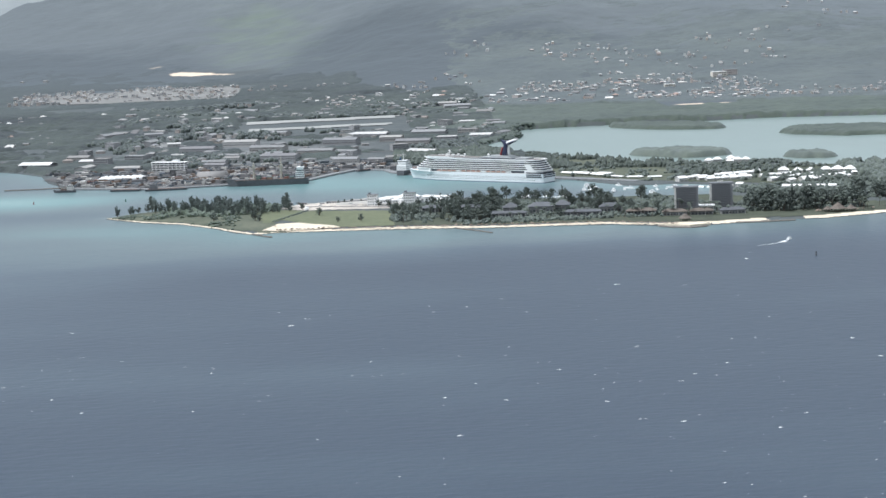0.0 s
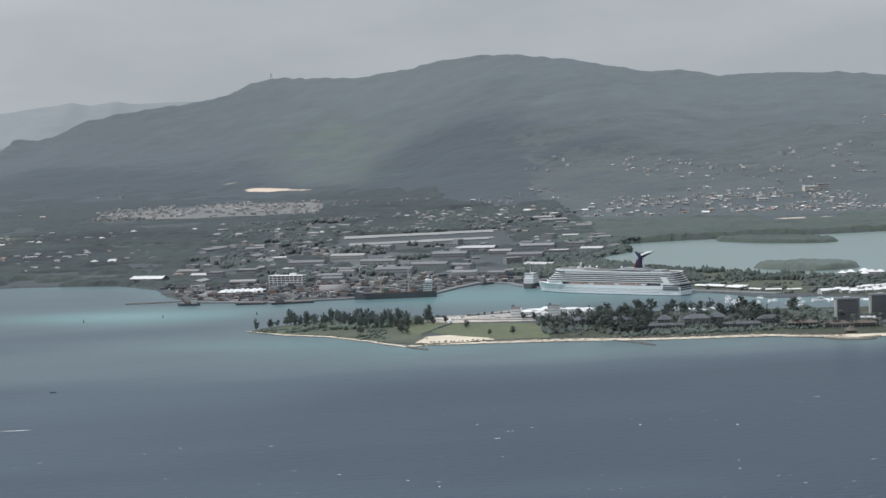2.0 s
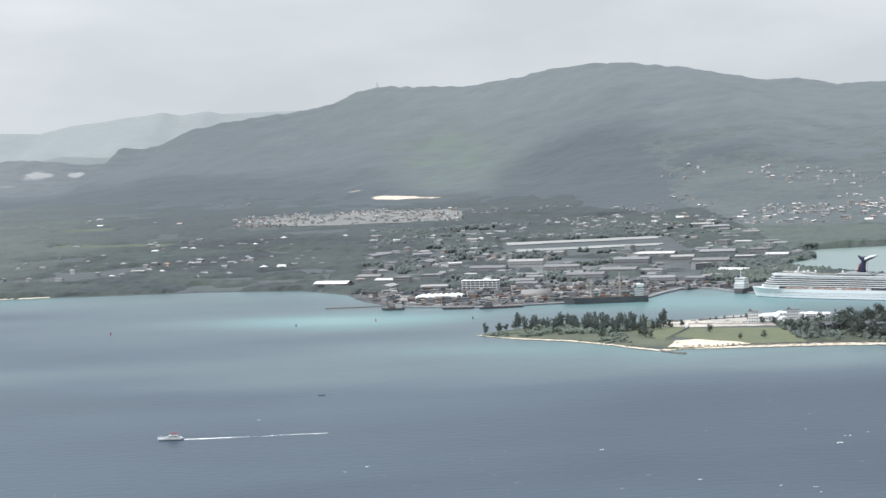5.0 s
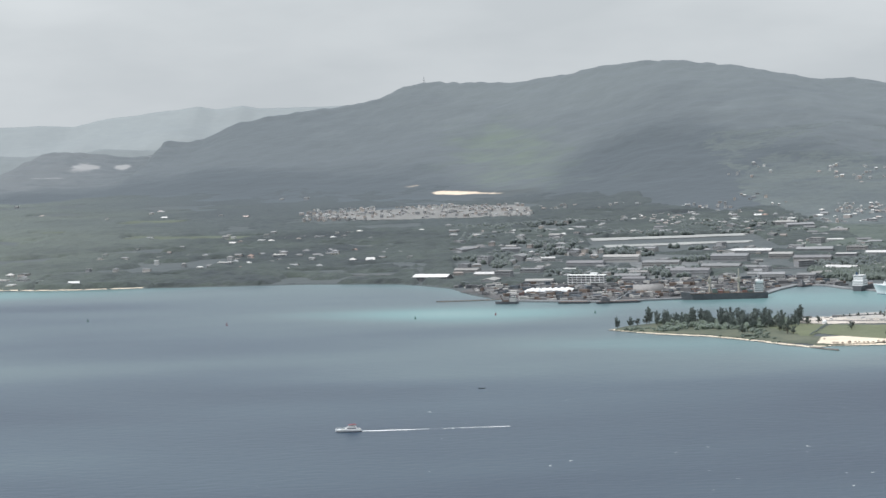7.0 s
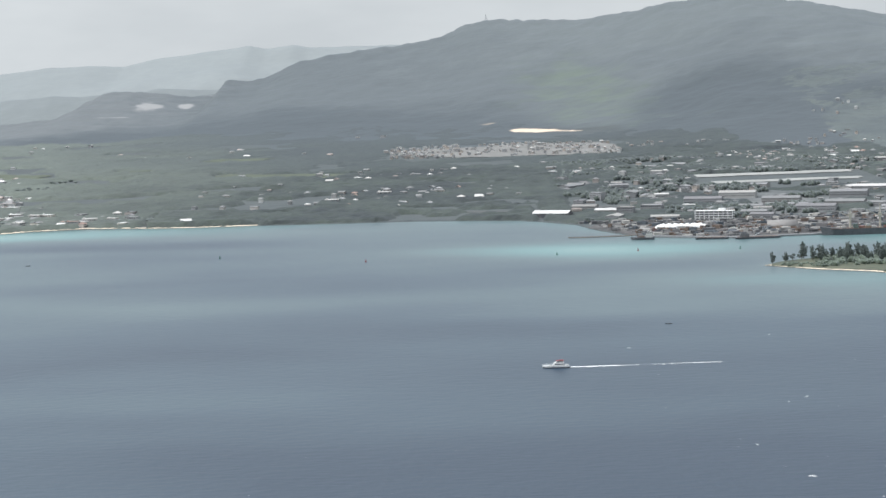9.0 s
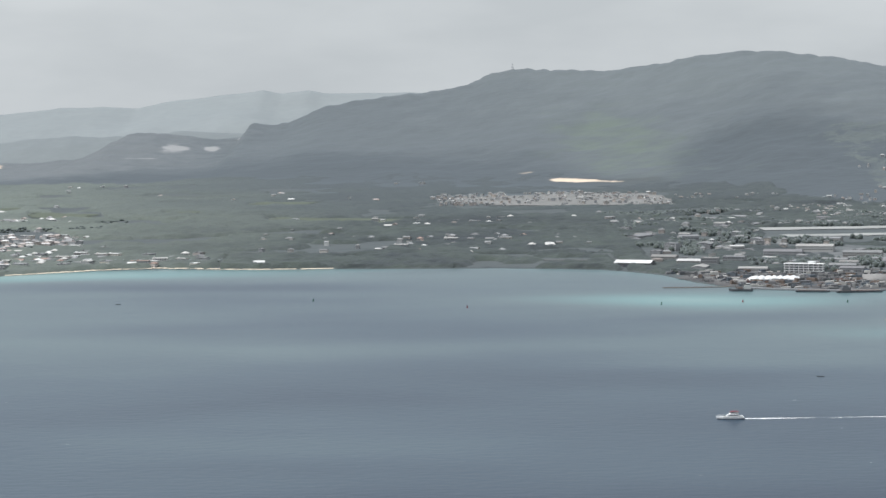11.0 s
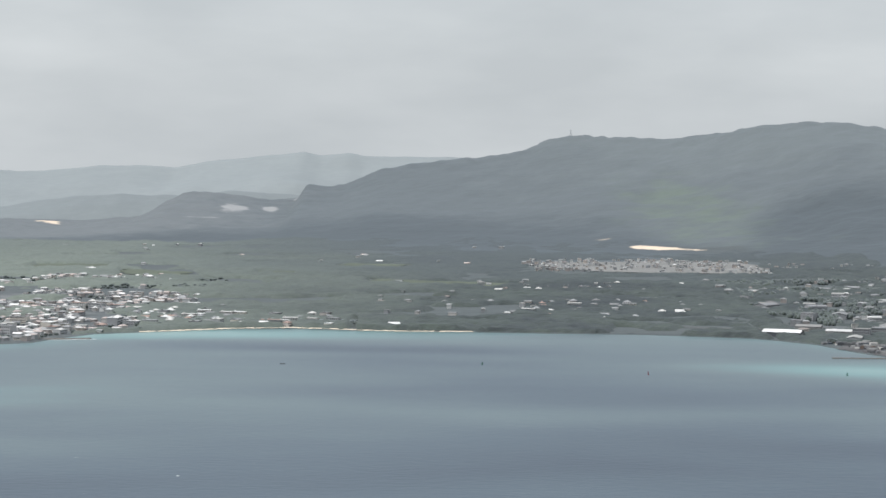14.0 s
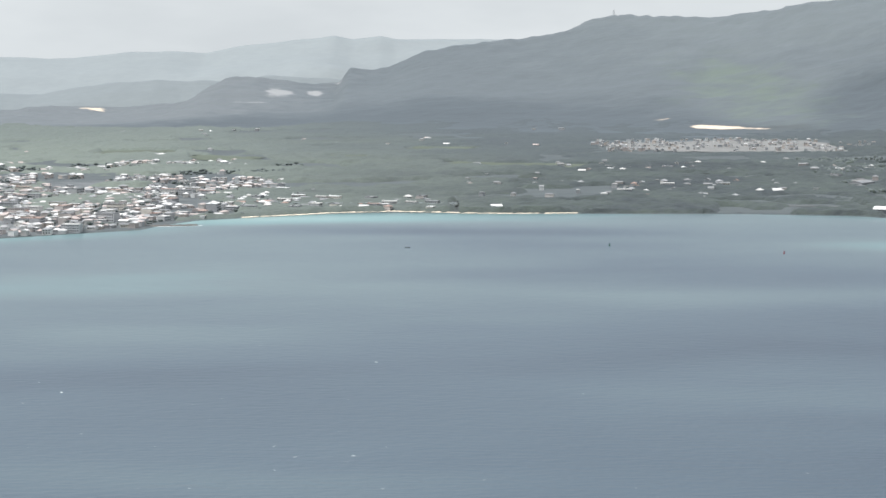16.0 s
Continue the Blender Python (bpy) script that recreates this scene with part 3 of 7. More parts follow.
# cloud shade over the lower slopes is painted in along with the forest
forest_shade = 0.8 * np.exp(-((up - 0.04 + blur) / 0.32) ** 2) + 0.9 * np.exp(-((gx - 830) / 400) ** 2 - ((up - 0.26) / 0.34) ** 2) + 0.35 * np.exp(-((gx + 500) / 500) ** 2 - ((up - 0.3) / 0.3) ** 2)
forest_shade = forest_shade * (1 - 0.9 * np.exp(-((gx - 330) / 150) ** 2 - ((up - 0.4) / 0.5) ** 2)) * np.clip((2000 - gx) / 700, 0.35, 1)
# haze put into the colour: paler up the slope
high_haze = np.clip((up - 0.3 + blur) * 1.3, 0, 0.9) * np.clip((gx + 900) / 1100, 0.2, 1)
# slopes lit through cloud, their brightness painted as paler, greener cover
lit_patch = 0.62 * np.exp(-((gx - 330) / 230) ** 2 - ((up - 0.42) / 0.36) ** 2) + 0.5 * np.exp(-((gx - 1500) / 520) ** 2 - ((up - 0.25) / 0.3) ** 2)
in_town = 0.75 * np.exp(-((gx + 1250) / 330) ** 2 - ((gy - 3800) / 700) ** 2) + 0.6 * np.exp(-((gx - 430) / 300) ** 2 - ((gy - 3700) / 420) ** 2)


def spot(cx, cy, rx, ry, edge=0.5):
    """A ragged-edged bare patch on the slope."""
    r = np.hypot((gx - cx) / rx, (gy - cy) / ry)
    return np.clip(1.5 - r + edge * wander(gx, gy, 45, 3), 0, 1) * (r < 2)


scars = spot(-1062, 7640, 42, 130) + 0.9 * spot(-945, 7735, 28, 90) + 0.7 * spot(-1130, 7278, 60, 14, 0.3) + 0.7 * spot(-880, 8060, 22, 40) + 0.5 * spot(-800, 6500, 30, 40)
turned = gy + 0.75 * (gx - 160)
pits = np.clip(1.5 - np.hypot((gx - 165) / 88, (turned - 6118) / 34) + 0.9 * wander(gx, gy, 46, 3), 0, 1) * (np.abs(gx - 165) < 140)
pits = pits + spot(-1648, 7530, 42, 60, 0.8) + spot(1330, 4388, 52, 12, 0.8) + 0.6 * spot(60, 6330, 30, 20, 0.8)
# the left hills are painted paler to stand for the haze there
for key, val in (("slope", np.clip(up * 6, 0, 1)), ("high_haze", high_haze), ("forest_shade", forest_shade), ("lit_scrub", lit_patch + 0.2 * wander(gx, gy, 300, 3) ), ("hill_haze", 0.8 * np.clip((-400 - gx) / 900, 0, 1) * np.clip(up * 3, 0.35, 1)), ("built", in_town), ("scar", scars), ("quarry", pits)):
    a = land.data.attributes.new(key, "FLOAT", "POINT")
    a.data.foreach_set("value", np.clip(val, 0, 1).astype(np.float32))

sx, sy, sf = fan(np.linspace(-0.42, 0.46, 240), np.concatenate([np.arange(-2000, 1500, 100.0), np.arange(1500, 4300, 14.0)]), 2600)
sea = sheet("sea", np.stack([sx, sy, np.zeros_like(sx)], 1), sf, WATER, "wind-ruffled bay, turquoise over sand, slate blue offshore", "water", "structure")
sd = -shore(sx, sy)


def patch(x, y, cx, cy, rx, ry, turn=0.0):
    c, s = math.cos(turn), math.sin(turn)
    dx, dy = x - cx, y - cy
    return np.exp(-((dx * c + dy * s) / rx) ** 2 - ((dy * c - dx * s) / ry) ** 2)


shallow_glow = 0.10 + 0.17 * np.clip((sy - 2050) / 500, 0, 1) + 0.16 * np.exp(-np.clip(sd, 0, None) / 60)
shallow_glow += 0.42 * patch(sx, sy, 150, 2985, 190, 110, -0.25) + 0.20 * patch(sx, sy, 60, 3060, 260, 110, -0.1) + 0.12 * patch(sx, sy, -200, 3480, 600, 130)
shallow_glow += 0.25 * patch(sx, sy, 370, 2530, 280, 110, -0.4) + 0.14 * patch(sx, sy, 300, 2300, 420, 90)
shallow_glow += 0.34 * patch(sx, sy, 650, 3050, 230, 230) + 0.30 * patch(sx, sy, 1080, 2800, 260, 90, -0.4)
shallow_glow += 0.42 * patch(sx, sy, -820, 3560, 300, 90, 0.15) + 0.2 * patch(sx, sy, -1150, 3220, 260, 60, 0.6)
shallow_glow -= 0.20 * patch(sx, sy, -560, 3290, 260, 60, -0.08) + 0.10 * patch(sx, sy, -330, 2700, 420, 160)
# sky glow on the left-hand water, painted in as if it were shallower
shallow_glow += 0.08 * np.clip(-sx / 600, -1, 1.5) * np.clip((3300 - sy) / 500, 0, 1)
shallow_glow += 0.2 * patch(sx, sy, 780, 2330, 640, 120, -0.06) * (1 + 0.5 * wander(sx, sy, 160, 3))
shallow_glow -= 0.15 * np.clip((1750 - sy) / 700, 0, 1) * np.clip((sx + 500) / 500, 0, 1)
lag = inside(sx, sy, LAGOON)
shallow_glow = np.where(lag, 0.40 + 0.12 * np.exp(-np.clip(sd, 0, None) / 60), shallow_glow)
sea.data.materials.append(LAGOON_WATER)
sea.data.polygons.foreach_set("material_index", inside(sx[sf].mean(1), sy[sf].mean(1), LAGOON).astype(np.int32))
attr = sea.data.attributes.new("shallow_glow", "FLOAT", "POINT")
attr.data.foreach_set("value", np.clip(shallow_glow, 0, 1).astype(np.float32))

# a lower range between the wooded knolls and the far mountains
MID_CREST = np.array([(-4500, 70), (-2700, 84), (-2300, 100), (-2050, 98), (-1900, 122), (-1720, 150), (-1580, 160), (-1480, 140), (-1350, 148), (-1180, 172), (-1000, 160), (-700, 150), (-300, 120), (200, 60)])
mx, my, mf2 = fan(np.linspace(-0.34, 0.02, 260), np.linspace(8250, 9450, 30), 2200)
mt = np.clip(1 - np.abs(my - 8850) / 600, 0, 1)
mz = (np.interp(mx, MID_CREST[:, 0], MID_CREST[:, 1]) + 14 * wander(mx, my, 160, 4)) * mt ** (0.75 + 0.3 * wander(mx, my, 420, 3))
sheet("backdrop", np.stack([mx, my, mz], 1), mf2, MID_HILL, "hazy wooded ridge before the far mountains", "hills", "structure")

# the far range behind, plan x and height of its crest
FAR_CREST = np.array([(-4500, 215), (-3300, 222), (-2521, 233), (-2182, 232), (-1920, 257), (-1738, 259), (-1570, 252), (-1420, 285), (-1319, 291), (-1170, 308), (-970, 332),
                      (-890, 318), (-760, 330), (-691, 314), (-507, 314), (-272, 314), (100, 300), (800, 280), (2500, 250)])
fx, fy, ff = fan(np.linspace(-0.34, 0.20, 420), np.linspace(9500, 11150, 30), 2200)
fz = np.interp(fx, FAR_CREST[:, 0], FAR_CREST[:, 1]) + 9 * wander(fx, fy, 190, 4)
ft = (fy - 9500) / 1250
fz = np.where(ft < 1, fz * np.clip(ft, 0, 1) ** (0.8 + 0.35 * wander(fx, fy, 500)), fz * (1 - (np.clip(ft - 1, 0, 1) / 0.34) ** 1.5))
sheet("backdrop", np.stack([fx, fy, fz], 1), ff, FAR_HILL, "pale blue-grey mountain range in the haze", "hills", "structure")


# ---- cruise ship at its berth ----
def cruise_ship():
    ship = root("cruise_ship", 805, 3034, 0, 139.3, "white cruise ship with a winged funnel moored at a pier", "ship")
    ship.scale = (0.85, 0.9, 0.84)
    # hull: sections along x, from stern to bow
    stations = [(-145, 14.5, 16.5, 15), (-140, 16.5, 17.4, 15), (-120, 17.6, 18, 15), (-60, 18, 18, 15), (40, 18, 18, 15), (80, 16.2, 18, 15), (105, 11.5, 16.4, 15.3),
                (122, 6.6, 13.0, 15.8), (134, 2.8, 8.6, 16.3), (142, 0.9, 4.4, 16.8), (147, 0.25, 0.9, 17.2)]

    def section(x, wl, dk, top, z0, z1):
        w = lambda z: wl + (dk - wl) * max(0, z / top) ** 1.6
        zs = [z0, z0 + (z1 - z0) * 0.35, z0 + (z1 - z0) * 0.7, z1]
        rake = max(0, (x - 118) / 29) * 0.42
        return [(x + rake * z, -w(z), z) for z in zs] + [(x + rake * z, w(z), z) for z in reversed(zs)]

    k = Kit().loft([section(x, a, b, t, 0.9, t) for x, a, b, t in stations])
    hull = k.done("hull", HULL_WHITE, ship, "white riveted steel hull")
    Kit().loft([section(x, a, b, t, -2.0, 1.1) for x, a, b, t in stations]).done("boot_topping", HULL_BLUE, ship, "dark blue waterline band")
    Kit().loft([[(p[0], p[1] * 1.004, p[2]) for p in section(x, a, b, t, 7.1, 7.7)] for x, a, b, t in stations[1:-2]]).done("rubbing_strake", STEEL, ship)
    # rows of round hull windows
    win = Kit()
    for z in (4.8, 9.6):
        for i in range(70):
            x = -128 + i * 3.3
            for s in (-1, 1):
                win.box(x - 0.55, x + 0.55, s * 18.08 - 0.1, s * 18.08 + 0.1, z - 0.5, z + 0.5)
    tagged(win.done("porthole_row", GLASS, hull), "rows of small dark portholes", kind="stuff")
    # lifeboat deck, set back between hull and cabins
    Kit().box(-126, 100, -14.4, 14.4, 15, 20.4).done("lifeboat_recess", BALCONY, ship, "shaded promenade behind the lifeboats")
    Kit().prism([(-128, -18), (98, -18), (112, -13), (116, 0), (112, 13), (98, 18), (-128, 18), (-138, 15), (-140, 0), (-138, -15)], 15.0, 15.6).done("promenade_deck", WHITE, ship)
    Kit().prism([(92, -18), (112, -14.6), (126, -9), (134, -3), (134, 3), (126, 9), (112, 14.6), (92, 18)], 15.6, 20.4).done("forward_house", WHITE, ship)
    Kit().prism([(-141, -14), (-132, -17.6), (-108, -18), (-108, 18), (-132, 17.6), (-141, 14)], 15.6, 20.4).done("aft_house", WHITE, ship)
    for s in (-1, 1):
        for i in range(15):
            x = -74 + i * 10.6
            boat = Kit()
            ring = []
            for q, w, h in ((-4.6, 0.6, 0.5), (-3.4, 1.5, 1.0), (0, 1.75, 1.2), (3.4, 1.5, 1.0), (4.6, 0.6, 0.5)):
                ring.append([(x + q, s * 16.3 + dy * w, 17.4 + dz * h) for dy, dz in ((-0.5, -1.2), (0.5, -1.2), (1, 0.1), (0.6, 1.1), (-0.6, 1.1), (-1, 0.1))])
            boat.loft(ring).done("lifeboat", ORANGE if i % 5 else WHITE, ship, "orange covered lifeboat" if i % 5 else "white covered tender")
            Kit().box(x - 5.2, x - 4.9, s * 16.6 - 0.9, s * 16.6 + 0.9, 15.6, 20.4).done("davit", WHITE, ship)
    # cabin decks: a white slab and a balcony band each, the band's shade put into its dark colour, stepping in fore and
    # aft
    for i in range(5):
        z = 20.4 + i * 3.3
        aft, fore = -144 + i * 3.0, 133 - i * 4.6
        w = 18.0 if i < 4 else 17.6
        slab = [(aft + 8, -w), (fore - 32, -w), (fore - 14, -w * 0.82), (fore - 3, -w * 0.5), (fore, -w * 0.2), (fore, w * 0.2), (fore - 3, w * 0.5), (fore - 14, w * 0.82), (fore - 32, w), (aft + 8, w), (aft + 1.5, w * 0.82), (aft, w * 0.4), (aft, -w * 0.4), (aft + 1.5, -w * 0.82)]
        Kit().prism(slab, z, z + 1.2).done("deck_slab", WHITE, ship)
        band = [(x * 0.985, y * 0.83) for x, y in slab]
        Kit().prism(band, z + 1.2, z + 3.3).done("balcony_band", DECK_SHADE, ship)
    for s in (-1, 1):
        Kit().loft([[(-127 + q, s * 14.6, zz), (-115 + q, s * 14.6, zz), (-115 + q, s * 17.9, zz), (-127 + q, s * 17.9, zz)] for q, zz in ((0, 20.4), (8, 31.0))]).done("aft_quarter_panel", WHITE, ship)
    z = 36.9
    Kit().prism([(-124, -17.6), (84, -17.6), (101, -13), (111, -6), (111, 6), (101, 13), (84, 17.6), (-124, 17.6), (-131, 10), (-131, -10)], z, z + 1.1).done("lido_deck", WHITE, ship)
    Kit().prism([(-122, -16.2), (84, -16.2), (100, -12), (108, -5), (108, 5), (100, 12), (84, 16.2), (-122, 16.2), (-129, 9), (-129, -9)], z + 1.1, z + 1.16).done("deck_planking", DECK_PLANK, ship, "grey weathered deck planking")
    rail = Kit()
    for s in (-1, 1):
        rail.box(-120, 86, s * 16.7 - 0.15, s * 16.7 + 0.15, z + 1.1, z + 1.5)
    rail.done("deck_screen", WHITE, ship)
    Kit().prism([(56, -17.8), (90, -18.2), (102, -13), (106, -6), (106, 6), (102, 13), (90, 18.2), (56, 17.8)], z + 1.1, z + 4.6).done("bridge_house", WHITE, ship)
    Kit().prism([(86, -18.4), (102.4, -13.1), (106.4, -6), (106.4, 6), (102.4, 13.1), (86, 18.4)], z + 2.3, z + 3.5).done("bridge_window", GLASS, ship)
    Kit().prism([(-6, -12), (56, -13), (62, -9), (62, 9), (56, 13), (-6, 12)], z + 1.1, z + 3.2).done("sports_deck_house", STEEL, ship)
    Kit().prism([(-5, -11.4), (55, -12.4), (60, -8.6), (60, 8.6), (55, 12.4), (-5, 11.4)], z + 3.2, z + 3.26).done("deck_planking", DECK_PLANK, ship)
    Kit().prism([(58, -17), (89, -17.4), (101, -12.4), (105, -5.6), (105, 5.6), (101, 12.4), (89, 17.4), (58, 17)], z + 4.6, z + 4.66).done("deck_planking", DECK_PLANK, ship)
    Kit().prism([(-78, -13), (-12, -13), (-12, 13), (-78, 13)], z + 1.1, z + 4.8).done("aft_deck_house", STEEL, ship)
    Kit().box(-76, -14, -13.3, 13.3, z + 2.1, z + 3.7).done("aft_house_window", GLASS, ship)
    Kit().prism([(-70, -9), (-30, -9), (-26, 0), (-30, 9), (-70, 9)], z + 4.8, z + 7.2).done("funnel_base", STEEL, ship)
    Kit().prism([(-106, -11), (-84, -11), (-84, 11), (-106, 11)], z + 1.1, z + 4.2).done("stern_lounge", STEEL, ship)
    # slim swept funnel that forks into two wings
    ring8 = ((-1, -0.5), (-0.4, -1), (0.5, -1), (1, -0.4), (1, 0.4), (0.5, 1), (-0.4, 1), (-1, 0.5))

    def column(rows):
        return Kit().loft([[(cx + a * lx, b * ly, z + zz) for a, b in ring8] for cx, lx, ly, zz in rows])

    funnel = column(((-47, 7.2, 5.0, 7.0), (-47.5, 6.2, 4.6, 13), (-48.5, 5.2, 4.2, 19), (-49.5, 4.8, 4.0, 25), (-50, 5.4, 4.0, 30.5), (-51, 4.2, 3.4, 32.5))).done("funnel", NAVY, ship, "slim dark navy funnel", smooth=True)
    column(((-39.3, 2.0, 4.9, 7.2), (-41.0, 1.5, 4.5, 14), (-43.0, 1.0, 4.1, 21))).done("funnel_front", RED, funnel, "red leading edge", smooth=True)
    column(((-54.2, 0.45, 3.0, 8), (-53.6, 0.4, 2.8, 13.5), (-53.7, 0.35, 2.6, 19.5), (-54.3, 0.3, 2.4, 25))).done("funnel_trim", WHITE, funnel, "white trailing edge", smooth=True)
    Kit().loft([[(-48 + q * 9, dy * (4 - 2 * q), z + 27 + q * 6.5 + dz * (3.4 - 2.6 * q)) for dy, dz in ((-1, -1), (1, -1), (1, 1), (-1, 1))] for q in (0, 0.4, 0.75, 1)]).done("funnel_wing", NAVY, funnel, "short upswept exhaust wing")
    Kit().loft([[(-51 - q * 23, dy * (4 - 1.6 * q), z + 27.5 + 7 * math.sin(q * 1.4) + dz * (3.0 - 1.7 * q)) for dy, dz in ((-1, -1), (1, -1), (1, 1), (-1, 1))] for q in (0, 0.25, 0.5, 0.75, 1)]).done("funnel_wing", WHITE, funnel, "long white exhaust wing", smooth=True)
    Kit().loft([[(-51 - q * 23, dy * (4.1 - 1.6 * q), z + 26.6 + 7 * math.sin(q * 1.4) + dz * (1.6 - 1.1 * q) - 1.2) for dy, dz in ((-1, -1), (1, -1), (1, 1), (-1, 1))] for q in (0, 0.25, 0.5, 0.72)]).done("wing_underside", NAVY, funnel, "dark underside of the wing", smooth=True)
    funnel.location.x = -9 * K
    # stern galleries, their shade painted as dark bands on the hull, and the white sheer line that drops aft of the
    # bridge
    for zz in (9.2, 12.4, 15.9):
        Kit().prism([(-145.4, -14.6), (-140.4, -17.5), (-120, -18.25), (-112, -18.25), (-112, 18.25), (-120, 18.25), (-140.4, 17.5), (-145.4, 14.6)], zz, zz + 1.9).done("stern_gallery", DECK_SHADE, ship, "dark band for the shade of an open stern gallery")
    for s in (-1, 1):
        Kit().loft([[(x, s * 17.75 + dy, zz + dz) for dy, dz in ((-0.3, -0.5), (0.3, -0.5), (0.3, 1.6), (-0.3, 1.6))] for x, zz in ((104, z + 3.4), (60, z + 3.2), (40, z + 1.2), (28, z + 0.6), (-128, z + 0.6))]).done("sheer_line", WHITE, ship, "bright white sheer line")
    Kit().box(-100, 26, -15.6, 15.6, z + 1.2, z + 2.2).done("lido_screen", DECK_SHADE, ship, "tinted glass windbreak")
    # mast, domes, slide
    mast = Kit().tube((66, 0, z + 4.6), (63, 0, z + 15.5), 1.5, 0.5).done("radar_mast", WHITE, ship)
    Kit().box(63.5, 64.5, -4.6, 4.6, z + 10.2, z + 10.8).done("mast_yard", WHITE, mast)
    Kit().box(61.5, 66.5, -0.4, 0.4, z + 12.9, z + 13.6).done("radar_scanner", WHITE, mast)
    Kit().tube((70, 0, z + 4.6), (70, 0, z + 8), 2.6, 1.8).done("mast_foot", WHITE, mast)
    for x, y, r in ((50, -6, 2.1), (36, -6, 2.1), (-14, -7, 2.0), (50, 6, 2.1)):
        d = Kit().dome(x, y, z + 6.6, r).done("satellite_dome", WHITE, ship, "white globe over a satellite dish", smooth=True)
        Kit().tube((x, y, z + 3.2), (x, y, z + 5.8), 0.9, 0.9).done("dome_stand", WHITE, d)
    Kit().tube((118, 0, 17), (121, 0, 27), 0.5, 0.25).done("foremast", WHITE, ship)
    stripe = Kit()
    for s in (-1, 1):
        stripe.box(-116, 84, s * 18.07 - 0.06, s * 18.07 + 0.06, 35.4, 36.2)
    stripe.done("sheer_stripe", WHITE, ship)
    return ship


cruise_ship()


# ---- cargo vessels and harbour craft ----
def hull_rings(length, beam, depth, sheer=1.0, n=9):
    rings = []
    for i in range(n):
        t = i / (n - 1)
        x = (t - 0.5) * length
        w = beam / 2 * (1 - max(0, (t - 0.72) / 0.28) ** 2.2 * 0.96) * (1 - max(0, (0.1 - t) / 0.1) * 0.22)
        top = depth + sheer * max(0, (t - 0.7) / 0.3) ** 1.5
        rake = max(0, (t - 0.8) / 0.2) * 0.35
        rings.append([(x, -w * 0.88, -1), (x + rake * top, -w, top), (x + rake * top, w, top), (x, w * 0.88, -1)])
    return rings


def cargo_ship():
    s = root("cargo_ship", 497, 3114, 0, 177, "dark-hulled cargo ship with two deck cranes at the quay", "ship")
    s.scale = (0.88, 1.0, 1.0)
    Kit().loft(hull_rings(134, 20, 8.5, 3)).done("hull", HULL_DARK, s, "dark blue-black steel hull")
    Kit().box(-62, 56, -9.7, 9.7, 8.3, 9.2).done("main_deck", RUST, s, "rusty deck plating")
    h = Kit().box(-60, -46, -8.5, 8.5, 9.2, 19).box(-59, -48, -7.5, 7.5, 19, 22.5).box(-60, -49, -9.6, 9.6, 22.5, 25.4)
    house = h.done("deckhouse", WHITE, s, "white accommodation block")
    for i in range(5):
        z = 11 + i * 2.9
        Kit().box(-60.2, -45.85, -8.7 + (0.9 if i == 3 else 0), 8.7 - (0.9 if i == 3 else 0), z, z + 0.9).done("window_band", GLASS, house)
    Kit().tube((-57, 0, 25.4), (-57, 0, 32), 1.8, 1.4).done("funnel", HULL_DARK, s)
    Kit().tube((-52, 0, 25.4), (-52, 0, 35), 0.35, 0.2).done("mast", WHITE, s)
    for x, top in ((-22, 42), (24, 34)):
        c = Kit().tube((x, 0, 9.2), (x, 0, 29), 1.9, 1.5).tube((x, 0, 29), (x, 0, top), 1.1, 0.7).done("crane", YELLOW, s, "pale yellow deck crane")
        Kit().box(x - 2.6, x + 2.6, -2.4, 2.4, 24, 29.5).done("crane_cab", YELLOW, c)
        Kit().tube((x + 2, 0, 25), (x + 21, 1.5, 33), 0.8, 0.4, 6).done("jib", YELLOW, c)
        Kit().tube((x, 0, 29), (x + 21, 1.5, 33.4), 0.15, 0.15, 4).done("stay", STEEL, c)
    rng = random.Random(4)
    for i in range(9):
        x = -40 + i * 9.4
        if abs(x + 22) < 4 or abs(x - 24) < 4:
            continue
        for j in range(3):
            for lv in range(rng.choice((1, 1, 2))):
                Kit().box(x - 3.8, x + 3.8, -8 + j * 5.4, -3.3 + j * 5.4, 9.25 + lv * 2.6, 11.75 + lv * 2.6).done("container", BOX_PAINT, s)
    return s


cargo_ship()

stern_ship = root("coaster", 708, 3198, 0, 60, "small dark-hulled coaster with a tall white deckhouse", "ship")
Kit().loft(hull_rings(62, 17, 7.5, 3)).done("hull", HULL_DARK, stern_ship, "dark steel hull")
Kit().box(-28, -8, -8, 8, 7.5, 15).box(-26, -11, -7, 7, 15, 19.5).box(-25, -14, -8, 8, 19.5, 22.5).done("deckhouse", WHITE, stern_ship, "white stepped deckhouse")
for z, w in ((9.5, 8.1), (12.4, 8.1), (16.6, 7.1), (20.6, 8.1)):
    Kit().box(-28.1 if w > 8 and z < 15 else -26.1, -7.9 if z < 15 else -10.9, -w, w, z, z + 0.55).done("window_band", GLASS, stern_ship)
Kit().tube((-20, 0, 22.5), (-20, 0, 34), 0.4, 0.2).done("mast", WHITE, stern_ship)
Kit().tube((-23, 3, 22.5), (-23, 3, 26.5), 1.6, 1.3).done("funnel", HULL_BLUE, stern_ship)
Kit().box(-6, 22, -7.4, 7.4, 7.4, 8.4).done("cargo_hatch", RUST, stern_ship)


